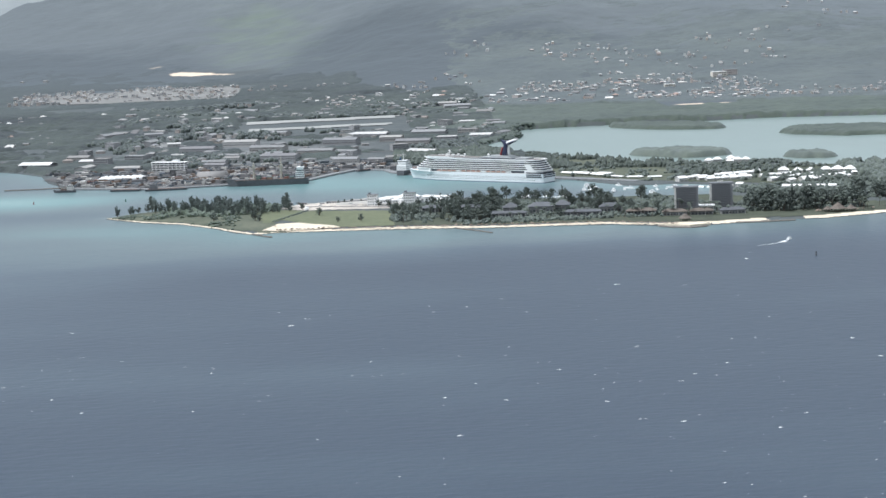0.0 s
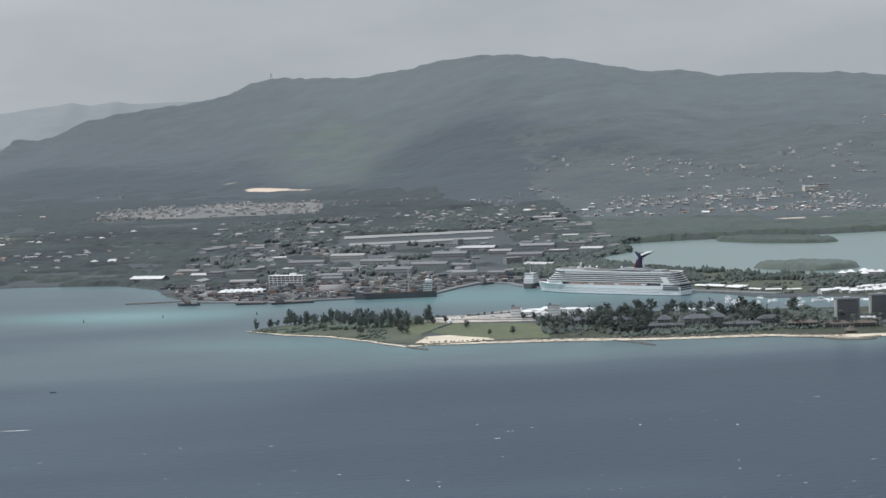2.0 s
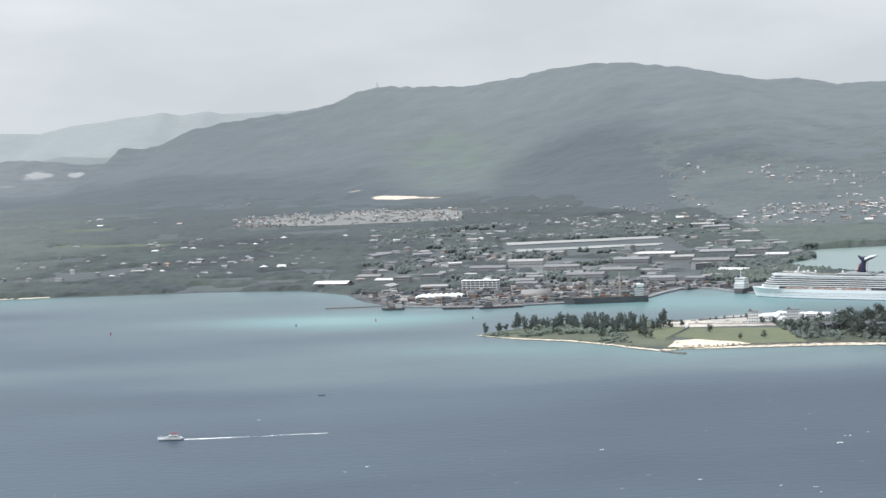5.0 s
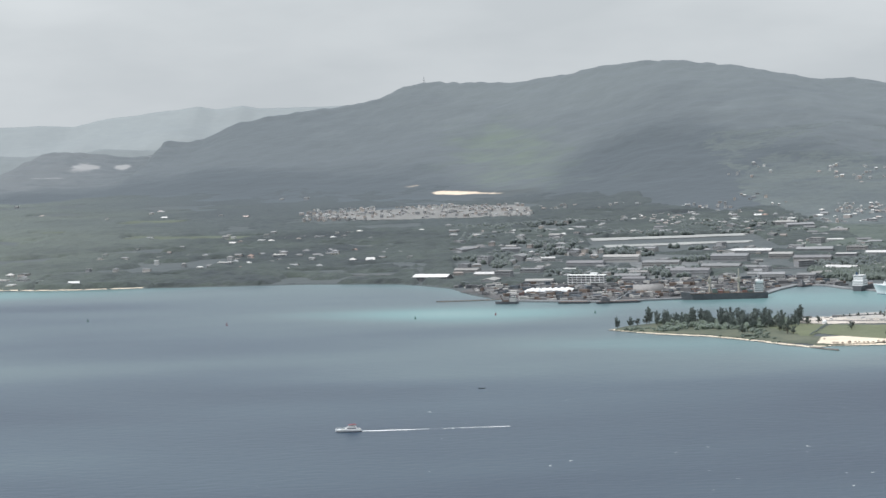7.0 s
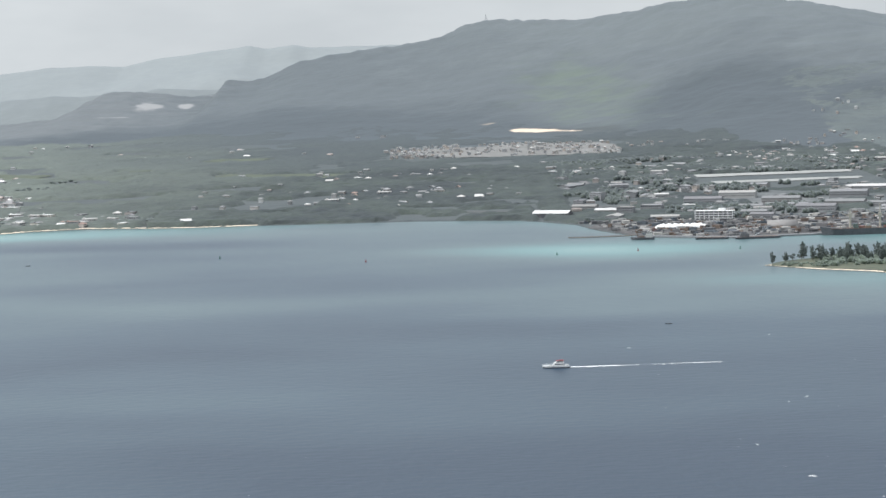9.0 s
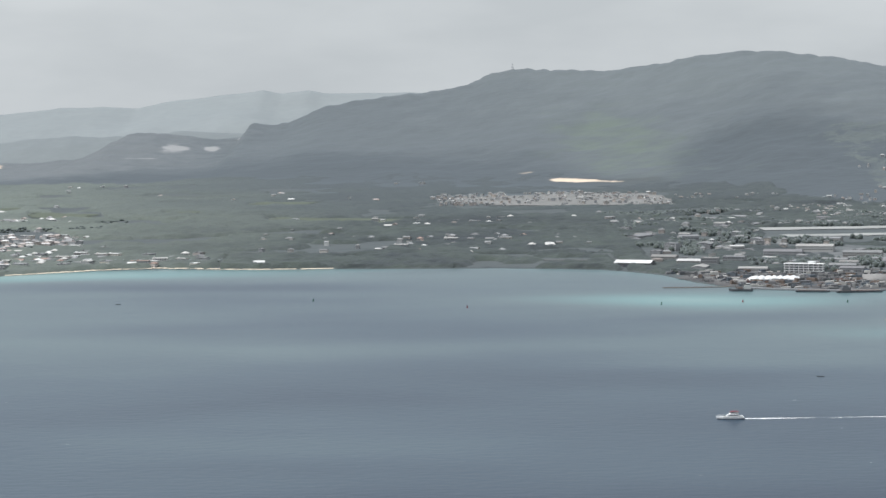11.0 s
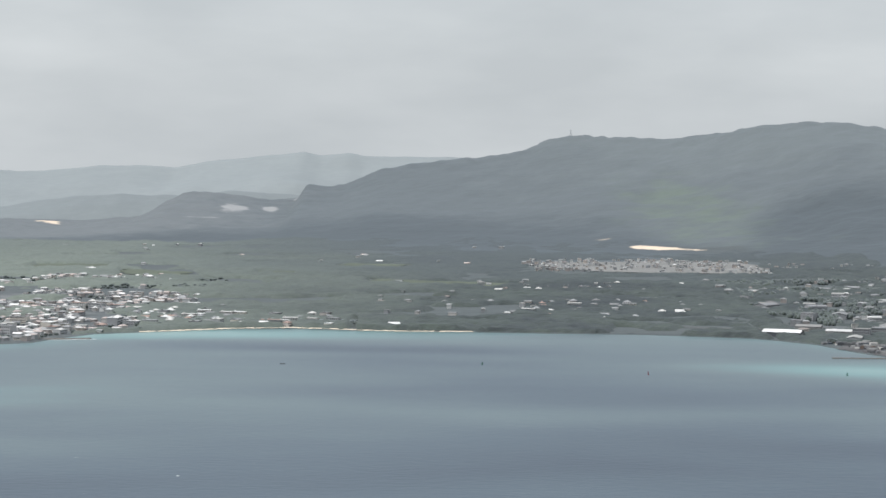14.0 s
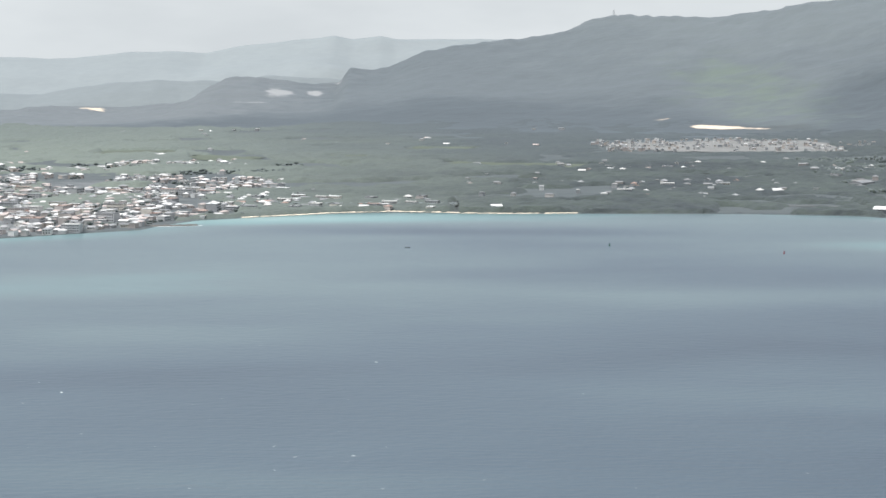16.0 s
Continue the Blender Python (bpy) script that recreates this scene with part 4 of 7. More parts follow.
def barge(x, y, turn, length, beam, house):
    b = root("barge", x, y, 0, turn, "low dark steel work barge moored along the quay", "barge", "barges at the quay")
    Kit().loft([[(q * length / 2, -beam / 2 * w, 0.2 - 0.9 * w), (q * length / 2, -beam / 2, 2.6), (q * length / 2, beam / 2, 2.6), (q * length / 2, beam / 2 * w, 0.2 - 0.9 * w)]
                for q, w in ((-1, 0.3), (-0.92, 0.9), (0.92, 0.9), (1, 0.3))]).done("hull", HULL_DARK, b)
    Kit().box(-length * 0.44, length * 0.44, -beam * 0.42, beam * 0.42, 2.6, 2.9).done("deck", RUST, b)
    if house:
        Kit().box(-length * 0.4, -length * 0.2, -beam * 0.3, beam * 0.3, 2.9, 7).box(-length * 0.37, -length * 0.25, -beam * 0.22, beam * 0.22, 7, 9.6).done("deckhouse", WALL_GREY, b)
        Kit().tube((-length * 0.1, 0, 2.9), (length * 0.25, 0, 14), 0.6, 0.3, 6).done("boom", STEEL, b)


barge(347, 3104, 4, 62, 15, True)
barge(286, 3116, -12, 44, 12, False)
barge(640, 3284, 40, 34, 10, True)

dredger = root("dredger", 194, 3143, 0, 172, "small rusty dredger with a gantry anchored off the quay", "boat")
Kit().loft(hull_rings(32, 11, 3.2, 0.8)).done("hull", HULL_DARK, dredger)
Kit().box(-13, -4, -4, 4, 3.2, 8).box(-12, -6, -3.4, 3.4, 8, 10.6).done("deckhouse", WALL_PALE, dredger)
Kit().box(-12.1, -5.9, -3.5, 3.5, 9, 9.9).done("window_band", GLASS, dredger)
for y in (-3, 3):
    Kit().tube((6, y, 3), (10, y * 0.3, 13), 0.5, 0.3, 6).done("gantry_leg", RUST, dredger)
Kit().tube((10, 0, 13), (-4, 0, 9), 0.25, 0.25, 5).done("stay", STEEL, dredger)
Kit().box(-2, 5, -3.5, 3.5, 3.2, 5.4).done("hopper", RUST, dredger)


def motor_boat(name, x, y, turn, length, label, group=""):
    b = root(name, x, y, 0, turn, label, "boat", group)
    w = length * 0.3
    Kit().loft(hull_rings(length, w, length * 0.1, length * 0.04)).done("hull", WHITE, b)
    Kit().box(-length * 0.3, length * 0.16, -w * 0.36, w * 0.36, length * 0.1, length * 0.2).done("cabin", WHITE, b)
    Kit().box(-length * 0.28, length * 0.165, -w * 0.365, w * 0.365, length * 0.135, length * 0.175).done("cabin_window", GLASS, b)
    Kit().box(-length * 0.25, length * 0.05, -w * 0.32, w * 0.32, length * 0.25, length * 0.268).done("canopy", WHITE, b)
    for s in (-1, 1):
        Kit().tube((0.03 * length, s * w * 0.28, length * 0.2), (0.03 * length, s * w * 0.28, length * 0.25), 0.12, 0.12, 4).done("canopy_post", STEEL, b)
    return b


def sailing_boat(x, y, turn, length, label, group=""):
    b = root("sailing_boat", x, y, 0, turn, label, "boat", group)
    Kit().loft(hull_rings(length, length * 0.28, length * 0.09, length * 0.03)).done("hull", WHITE, b)
    Kit().box(-length * 0.18, length * 0.14, -length * 0.07, length * 0.07, length * 0.09, length * 0.14).done("coach_roof", WHITE, b)
    m = Kit().tube((length * 0.08, 0, length * 0.1), (length * 0.08, 0, length * 1.15), 0.12, 0.07, 5).done("mast", STEEL, b)
    Kit().tube((length * 0.07, 0, length * 0.24), (-length * 0.34, 0, length * 0.23), 0.28, 0.2, 6).done("boom", WHITE, m)
    return b


# the passenger boat under way, its wake and the far launch
ferry = root("passenger_boat", 10, 1909, 0, 177, "white passenger boat under way with a dark red canopy", "boat")
Kit().loft(hull_rings(22, 6.2, 1.9, 0.9, 11)).done("hull", WHITE, ferry, "white hull with a flared bow")
Kit().loft([[(x * 1.004, y * 1.02, min(z, 0.75)) for x, y, z in ring] for ring in hull_rings(22, 6.2, 0.75, 0.2, 11)]).done("waterline_band", HULL_DARK, ferry, "dark band along the waterline")
Kit().box(-10.4, 6.5, -2.6, 2.6, 1.8, 2.1).done("deck", WALL_PALE, ferry)
cab = Kit().loft([[(x, -2.4, 2.0), (x, -2.25, z), (x, 2.25, z), (x, 2.4, 2.0)] for x, z in ((-6.6, 4.3), (1.6, 4.3), (3.4, 2.9))]).done("saloon", WHITE, ferry)
Kit().box(-6.2, 1.4, -2.44, 2.44, 2.9, 3.6).done("saloon_window", GLASS, cab)
wheel = Kit().loft([[(x, -1.7, 4.3), (x, -1.6, z), (x, 1.6, z), (x, 1.7, 4.3)] for x, z in ((-6.0, 5.7), (-0.6, 5.7), (1.0, 4.6))]).done("upper_cabin", WHITE, ferry)
Kit().box(-5.6, -0.5, -1.73, 1.73, 4.8, 5.3).done("upper_window", GLASS, wheel)
Kit().loft([[(x, -2.1, z), (x, -2.1, z + 0.22), (x, 2.1, z + 0.22), (x, 2.1, z)] for x, z in ((-6.6, 6.1), (-3.0, 6.25), (0.4, 5.85))]).done("canopy", RED, ferry, "dark red canopy")
for x in (-6.2, -3.2, 0.0):
    for y in (-1.85, 1.85):
        Kit().tube((x, y, 4.3), (x, y, 6.0), 0.07, 0.07, 5).done("canopy_post", STEEL, ferry)
for y in (-1.6, 0, 1.6):
    Kit().box(-9.8, -7.2, y - 0.5, y + 0.5, 2.1, 2.9).done("bench", WHITE, ferry)
for s in (-1, 1):
    Kit().loft([[(x, s * w - 0.05, 2.9 + dz), (x, s * w + 0.05, 2.9 + dz), (x, s * w + 0.05, 3.02 + dz), (x, s * w - 0.05, 3.02 + dz)] for x, w, dz in ((3.6, 2.7, 0), (7, 2.1, 0.3), (10.4, 0.3, 0.6))]).done("bow_rail", WHITE, ferry)
Kit().tube((-4.6, 0, 6.2), (-4.9, 0, 8.2), 0.1, 0.05, 5).done("mast", STEEL, ferry)


def foam_trail(name, x, y, turn, length, width, label, seed, thin=0.5, dense=2.6):
    """Broken foam left on the water: many small ragged flakes, denser near the boat."""
    rng, k = random.Random(seed), Kit()
    c, s = math.cos(radians(turn)), math.sin(radians(turn))
    for _ in range(int(length * dense)):
        d = length * rng.random() ** 1.6
        q = rng.gauss(0, 0.3) * width * (0.45 + 0.9 * min(1, d / length))
        r = rng.uniform(0.5, 1.7) * (1 - thin * d / length)
        px, py = x + d * c - q * s, y + d * s + q * c
        n = 6
        k.add([(px + r * rng.uniform(0.7, 1.9) * math.cos(6.283 * i / n), py + r * rng.uniform(0.4, 0.9) * math.sin(6.283 * i / n), 0.14 + 0.0004 * len(k.v) % 0.05) for i in range(n)] + [(px, py, 0.4)],
              [(i, (i + 1) % n, n) for i in range(n)])
    return tagged(k.done(name, FOAM), label, "foam", "", "stuff")


foam_trail("wake", 19, 1909, -1, 46, 3.4, "white foaming wake behind the passenger boat", 3, 0.5, 8)
foam_trail("wake", 62, 1909, 0, 50, 2.4, "thin broken wake streak on the sea", 8, 0.6, 0.7)
foam_trail("wake", 148, 1910, 180, 44, 1.2, "pale last streak of the wake", 18, 0.6, 3.0)
launch = motor_boat("launch", 1089, 2172, 0, 11, "small white motor launch throwing spray")
launch.matrix_basis = pose(1089 * K, 2172 * K, 0.1, 0, -4, 60)
foam_trail("wake", 1084, 2164, 240, 14, 7, "white spray and foam round the launch", 6)
foam_trail("wake", 1076, 2150, 215, 34, 3, "fading wake curving behind the launch", 7, 0.85, 1.0)


def channel_mark(x, y, tall, mat, label):
    b = root("channel_buoy", x, y, 0, 0, label, "buoy", "channel buoys")
    b.scale = (0.75, 0.75, 0.75)
    Kit().tube((0, 0, -0.6), (0, 0, 1.2), 1.5, 1.4, 10).done("float", mat, b)
    Kit().tube((0, 0, 1.2), (0, 0, tall), 0.9, 0.35, 6).done("tower", mat, b)
    Kit().box(-0.8, 0.8, -0.8, 0.8, tall, tall + 1.6).done("top_mark", mat, b)


for x, y, tall, mat, lab in ((-384, 3066, 3, GREEN_PAINT, "dark green channel buoy on the water"), (-183, 2942, 3, RED, "dark red channel buoy on the water"), (65, 2952, 3, GREEN_PAINT, "dark green channel buoy on the water"),
                             (172, 2973, 3, RED, "dark red channel buoy on the water"), (303, 2953, 3, GREEN_PAINT, "dark green channel buoy on the water"), (1090, 2033, 4, HULL_DARK, "tall dark pillar buoy on the water")):
    channel_mark(x, y, tall, mat, lab)
skiff = root("skiff", 132, 2182, 0, 170, "low dark open skiff drifting on the bay", "boat")
skiff.scale = (0.62, 0.62, 0.7)
Kit().loft(hull_rings(11, 2.6, 1.0, 0.4)).done("hull", HULL_DARK, skiff)
Kit().box(-2.2, -1.6, -1.1, 1.1, 0.9, 1.3).done("thwart", BARK, skiff)
Kit().box(-5.4, -4.8, -0.4, 0.4, 0.8, 2.1).done("outboard_motor", HULL_DARK, skiff)
far_skiff = copy_thing(skiff, pose(-640 * K, 3050 * K, 0, 0, 0, 160))

# moored boats in the marina
rng = random.Random(11)
for x, y in ((942, 2863), (934, 2817), (941, 2812), (941, 2781), (985, 2858), (995, 2811), (1031, 2819), (1028, 2778), (1041, 2782), (970, 2783), (1016, 2740), (986, 2796), (1052, 2792), (1007, 2773), (1062, 2770), (950, 2830)):
    if rng.random() < 0.4:
        sailing_boat(x, y, rng.uniform(60, 130), rng.uniform(11, 16), "white sailing yacht moored in the marina", "boats in the marina")
    else:
        motor_boat("motor_boat", x, y, rng.uniform(20, 160), rng.uniform(11, 20), "white motor cruiser moored in the marina", "boats in the marina")

# whitecaps scattered over the open water
rng = random.Random(21)
caps = Kit()
for _ in range(2800):
    y = 800 + 1300 * rng.random() ** 1.4
    x = rng.uniform(-1300, 1300)
    if rng.random() < np.clip((y - 1200) / 900, 0, 0.9) or (x < -100 and rng.random() < 0.6) or (wander(np.array([x]), np.array([y]), 420, 2)[0] < -0.2 and rng.random() < 0.8):
        continue
    size = rng.choice((0.35, 0.4, 0.5, 0.6, 1.0)) * (0.6 + 0.5 * rng.random())
    for j in range(rng.choice((1, 2, 3))):
        px, py, n = x + rng.uniform(-2, 2) * size, y + rng.uniform(-1.2, 1.2) * size, 6
        caps.add([(px + size * rng.uniform(0.7, 1.8) * math.cos(6.283 * i / n), py + size * rng.uniform(0.4, 0.9) * math.sin(6.283 * i / n), 0.1) for i in range(n)] + [(px, py, 0.1 + 0.35 * size)], [(i, (i + 1) % n, n) for i in range(n)])
tagged(caps.done("whitecaps", FOAM), "scattered small white wave crests on the sea", "foam", "", "stuff")


# ---- ground patches, quays, breakwaters ----
def flat_patch(name, poly, mat, label, category, z=2.0, thick=0.5):
    k = Kit().prism(poly, z - thick, z)
    return tagged(k.done(name, mat), label, category, "", "structure")


def draped(name, poly, mat, label, category, step=12.0, lift=0.8, ragged=0.0, kind="structure"):
    """A patch of cover that follows the slope of the land, with an uneven border."""
    xs, yy = [p[0] for p in poly], [p[1] for p in poly]
    gx2, gy2 = np.meshgrid(np.arange(min(xs) - step, max(xs) + step, step), np.arange(min(yy) - step, max(yy) + step, step))
    nr, nc = gx2.shape
    idx = np.arange(nr * nc).reshape(nr, nc)
    f = np.stack([idx[:-1, :-1], idx[:-1, 1:], idx[1:, 1:], idx[1:, :-1]], -1).reshape(-1, 4)
    cx, cy = gx2.ravel()[f].mean(1), gy2.ravel()[f].mean(1)
    wob = ragged * wander(cx, cy, 60, 3)
    keep = inside(cx + wob, cy + 0.7 * wob, poly)
    f = f[keep]
    z = np.maximum(ground(gx2.ravel(), gy2.ravel()), 0.3) + lift
    return sheet(name, np.stack([gx2.ravel(), gy2.ravel(), z], 1), f, mat, label, category, kind)


def strip(line, width):
    """A polygon along a line of points, to its left side."""
    out = []
    for i, (x, y) in enumerate(line):
        x0, y0 = line[max(0, i - 1)]
        x1, y1 = line[min(len(line) - 1, i + 1)]
        d = math.hypot(x1 - x0, y1 - y0)
        out.append((x - (y1 - y0) / d * width, y + (x1 - x0) / d * width))
    return line + out[::-1]


draped("rough_grass", [(304, 2718), (359, 2652), (412, 2611), (458, 2543), (485, 2491), (512, 2462), (560, 2472), (580, 2520), (517, 2560), (493, 2662), (527, 2692), (493, 2798), (394, 2800), (330, 2756)],
       ROUGH_GRASS, "rough seaside grass on the low point", "grass", 5, 0.35, 6)
draped("lawn", [(490, 2672), (530, 2712), (560, 2690), (524, 2560), (512, 2560)], GRASS, "mown green lawn behind the beach", "grass", 5, 0.5)
draped("lawn", [(566, 2686), (669, 2645), (672, 2470), (600, 2480), (576, 2492), (560, 2540), (540, 2580), (532, 2590)], GRASS, "wide mown green field behind the beach", "grass", 5, 0.5)
draped("bare_lot", [(529, 2732), (560, 2795), (600, 2808), (610, 2740), (668, 2700), (669, 2672), (560, 2697)], EARTH, "pale bare earth of a building plot", "ground", 5, 0.55, 6)
draped("car_park", [(602, 2745), (690, 2712), (690, 2828), (640, 2838), (600, 2810)], LOT, "pale paved car park", "ground", 5, 0.6)
draped("sand_heap", [(512, 2474), (528, 2540), (552, 2546), (600, 2500), (610, 2474), (560, 2468)], SAND, "heap of pale beach sand", "sand", 2, 0.9, 5)
BEACH = [(505, 2451), (532, 2467), (600, 2458), (668, 2442), (728, 2430), (800, 2413), (865, 2403), (930, 2388), (971, 2356), (1007, 2333)]
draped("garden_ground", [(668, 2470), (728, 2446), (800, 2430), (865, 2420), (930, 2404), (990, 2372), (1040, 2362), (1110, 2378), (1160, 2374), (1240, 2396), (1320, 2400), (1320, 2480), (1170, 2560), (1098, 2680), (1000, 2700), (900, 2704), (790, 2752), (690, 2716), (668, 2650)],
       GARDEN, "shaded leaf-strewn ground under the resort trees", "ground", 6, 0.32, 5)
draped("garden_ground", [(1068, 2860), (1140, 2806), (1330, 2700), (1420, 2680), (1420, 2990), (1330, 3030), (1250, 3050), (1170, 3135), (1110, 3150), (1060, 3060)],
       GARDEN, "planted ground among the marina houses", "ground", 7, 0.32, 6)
draped("beach", strip(BEACH, 10), SAND, "narrow pale sandy beach", "beach", 2.5, 0.25, 5)
draped("beach", strip([(302, 2718), (357, 2647), (410, 2605), (457, 2536), (483, 2483), (505, 2451)], 4.5), SAND, "thin pale sandy shoreline", "beach", 2.5, 0.2, 2)
draped("beach", strip([(1144, 2359), (1167, 2357), (1238, 2382), (1282, 2378)], 22), SAND, "sandy bathing beach by the palms", "beach", 3, 0.25, 3)
draped("beach", strip([(1035, 2341), (1048, 2347), (1082, 2353), (1102, 2360)], 24), SAND, "sandy cove by the hotel towers", "beach", 3, 0.25, 3)
draped("beach", strip([(-886, 3583), (-821, 3627), (-754, 3672), (-659, 3695), (-558, 3662), (-495, 3650), (-381, 3648)], 7), SAND, "pale sandy town beach", "beach", 3, 0.25, 3)
draped("rough_grass", [(775, 3195), (945, 3000), (1012, 2905), (1064, 2862), (1132, 2806), (1112, 2960), (1062, 3170), (975, 3320), (915, 3455), (830, 3440)], ROUGH_GRASS, "dry grass and scrub between the pier and the lagoon", "grass", 7, 0.25, 8)
draped("rough_grass", [(860, 3120), (960, 3020), (1010, 2960), (1090, 2960), (1080, 3060), (960, 3170)], ROUGH_GRASS, "dry grass behind the cruise pier", "grass", 6, 0.4, 10)
draped("yard", [(133, 3372), (202, 3195), (316, 3128), (548, 3145), (592, 3242), (631, 3309), (680, 3283), (690, 3372), (592, 3431), (414, 3421), (197, 3510)], PAVING, "grey paved harbour yard", "ground", 8, 0.4, 10)
draped("ponds", [(405, 4330), (700, 4350), (716, 4410), (405, 4395)], SILT, "pale grey strip of flat open lots", "ground", 10, 1.2)
draped("ponds", [(417, 4160), (690, 4185), (700, 4235), (417, 4215)], SILT, "pale grey strip of flat open lots", "ground", 10, 1.2)
draped("estate_ground", [(-225, 5420), (-120, 5250), (-28, 5160), (60, 5140), (223, 5140), (318, 5200), (345, 5420), (320, 5625), (240, 5610), (96, 5560), (-64, 5500)], ESTATE, "pale cleared ground of a new housing estate", "ground", 5, 1.2, 25)
MEADOWS = ([(-1111, 5120), (-928, 5028), (-906, 4860), (-1083, 4890)], [(-812, 5110), (-726, 5095), (-724, 5010), (-812, 5030)], [(-570, 4884), (-434, 4810), (-240, 4746), (-307, 4650), (-560, 4760)],
             [(-1330, 5330), (-1150, 5300), (-1150, 5150), (-1330, 5180)], [(-640, 5400), (-470, 5380), (-480, 5260), (-640, 5300)])
for poly in MEADOWS:
    draped("pasture", poly, FIELD, "light green pasture among the woods", "field", 6, 1.0, 60)


def road(name, line, width, label):
    k = Kit()
    poly = strip(line, width)
    n = len(line)
    v = [(x, y, at_ground(x, y) + 1.0) for x, y in poly]
    k.add(v, [(i, i + 1, 2 * n - 2 - i, 2 * n - 1 - i) for i in range(n - 1)])
    return tagged(k.done(name, ASPHALT), label, "road", "", "structure")


road("road", [(212, 3900), (206, 4050), (196, 4250), (188, 4500), (170, 4800)], 14, "pale grey road running inland")
road("road", [(230, 3450), (330, 3520), (470, 3600), (600, 3640), (760, 3600)], 9, "grey road behind the harbour")
road("road", [(-1050, 3620), (-900, 3720), (-700, 3800), (-400, 3790), (-120, 3760), (60, 3720), (200, 3760)], 9, "grey coast road")
road("road", [(500, 2745), (560, 2735), (640, 2700), (760, 2620), (900, 2560), (1040, 2570)], 6, "pale lane along the peninsula")
road("road", [(500, 2712), (520, 2726), (545, 2742)], 4, "pale footpath on the point")


def quay(line, width, top, label):
    k = Kit().prism(strip(line, width), -2.0, top)
    return tagged(k.done("quay", CONCRETE), label, "quay", "", "structure")


quay([(197, 3177), (316, 3113), (435, 3122)], 12, 2.2, "grey concrete harbour quay")
quay([(435, 3122), (550, 3131), (595, 3232), (633, 3298)], 12, 2.2, "grey concrete harbour quay")
quay([(740, 3160), (752, 3152), (932, 2972), (1012, 2890)][::1], 16, 2.6, "pale concrete cruise pier")
quay([(633, 3298), (667, 3266), (680, 3212), (706, 3170), (732, 3116)], 10, 2.2, "grey concrete harbour quay")
quay([(594, 2798), (658, 2810), (789, 2766)][::-1], 5, 2.0, "low concrete seawall of the harbour side")
for x in range(7):
    f = root("pier_fender", 940 + x * 10, 2962 - x * 10.2, 0, 0, "black rubber fender on the cruise pier", "fender", "pier fenders")
    Kit().tube((0, 0, -0.5), (0, 0, 2.4), 1.0, 1.0, 8).done("rubber_sleeve", HULL_DARK, f)


def rocks(name, line, width, size, label, seed):
    """A rubble breakwater: a core with many separate tumbled stones."""
    rng, k = random.Random(seed), Kit()
    for (x0, y0), (x1, y1) in zip(line, line[1:]):
        n = int(math.hypot(x1 - x0, y1 - y0) / size * 2.2)
        for i in range(n):
            t = (i + rng.random()) / n
            for q in (-0.35, 0, 0.35):
                r = size * rng.uniform(0.5, 0.9)
                cx, cy = x0 + (x1 - x0) * t + rng.uniform(-0.4, 0.4) * size, y0 + (y1 - y0) * t + q * width + rng.uniform(-0.3, 0.3) * size
                c = Vector((cx, cy, 0.3 + (0.5 - abs(q)) * size * 0.8))
                pts = [c + Vector((r * dx * rng.uniform(0.7, 1.2), r * dy * rng.uniform(0.7, 1.2), r * dz * rng.uniform(0.6, 1.0))) for dx, dy, dz in ((1, 0, 0), (0, 1, 0), (-1, 0, 0), (0, -1, 0), (0, 0, 1), (0, 0, -1))]
                k.add(pts, [(0, 1, 4), (1, 2, 4), (2, 3, 4), (3, 0, 4), (1, 0, 5), (2, 1, 5), (3, 2, 5), (0, 3, 5)])
    return tagged(k.done(name, ROCK), label, "breakwater", "", "structure")


rocks("breakwater", [(503, 2457), (515, 2435), (527, 2418)], 4, 1.6, "short dark rock groyne off the beach", 1)
rocks("breakwater", [(742, 2428), (760, 2400), (782, 2362)], 3, 1.2, "dark rock groyne curving off the beach", 2)
rocks("breakwater", [(1062, 2350), (1095, 2346), (1130, 2349)], 4, 1.6, "low dark rock breakwater before the towers", 3)
rocks("breakwater", [(-1032, 3412), (-990, 3426), (-940, 3440)], 9, 2.4, "dark rock mole sheltering the town shore", 4)
rocks("breakwater", [(95, 3209), (135, 3207), (176, 3210), (205, 3225)], 4, 1.5, "low dark spit of rubble at the harbour mouth", 5)
foam_trail("surf", -1000, 3418, 15, 70, 5, "white surf breaking along the mole", 31, 0.1)
rocks("breakwater", [(972, 2351), (986, 2333), (1008, 2323), (1025, 2329)], 5, 1.6, "rock edge round a seaside terrace", 6)
flat_patch("terrace", [(972, 2353), (1006, 2331), (1031, 2339), (1025, 2359), (986, 2366)], SAND, "sand-coloured seaside terrace", "terrace", 2.6, 3.0)


# ---- buildings ----
def windows(k, x0, x1, y, z0, z1, n, side=-1, depth=0.12):
    step = (x1 - x0) / n
    for i in range(n):
        k.box(x0 + step * (i + 0.22), x0 + step * (i + 0.78), y - depth if side < 0 else y, y if side < 0 else y + depth, z0, z1)
    return k


def panes(parent, x0, x1, y, z0, z1, n, depth=0.12, mat=None, name="window"):
    """A row of windows (or doors), each its own part on one shared mesh."""
    step = (x1 - x0) / n
    me = Kit().box(-step * 0.28, step * 0.28, -depth, 0, 0, z1 - z0).mesh(name, mat or GLASS)
    for i in range(n):
        ob = new(name, me)
        ob.parent = parent
        ob.location = ((x0 + step * (i + 0.5)) * K, y * K, z0 * K)


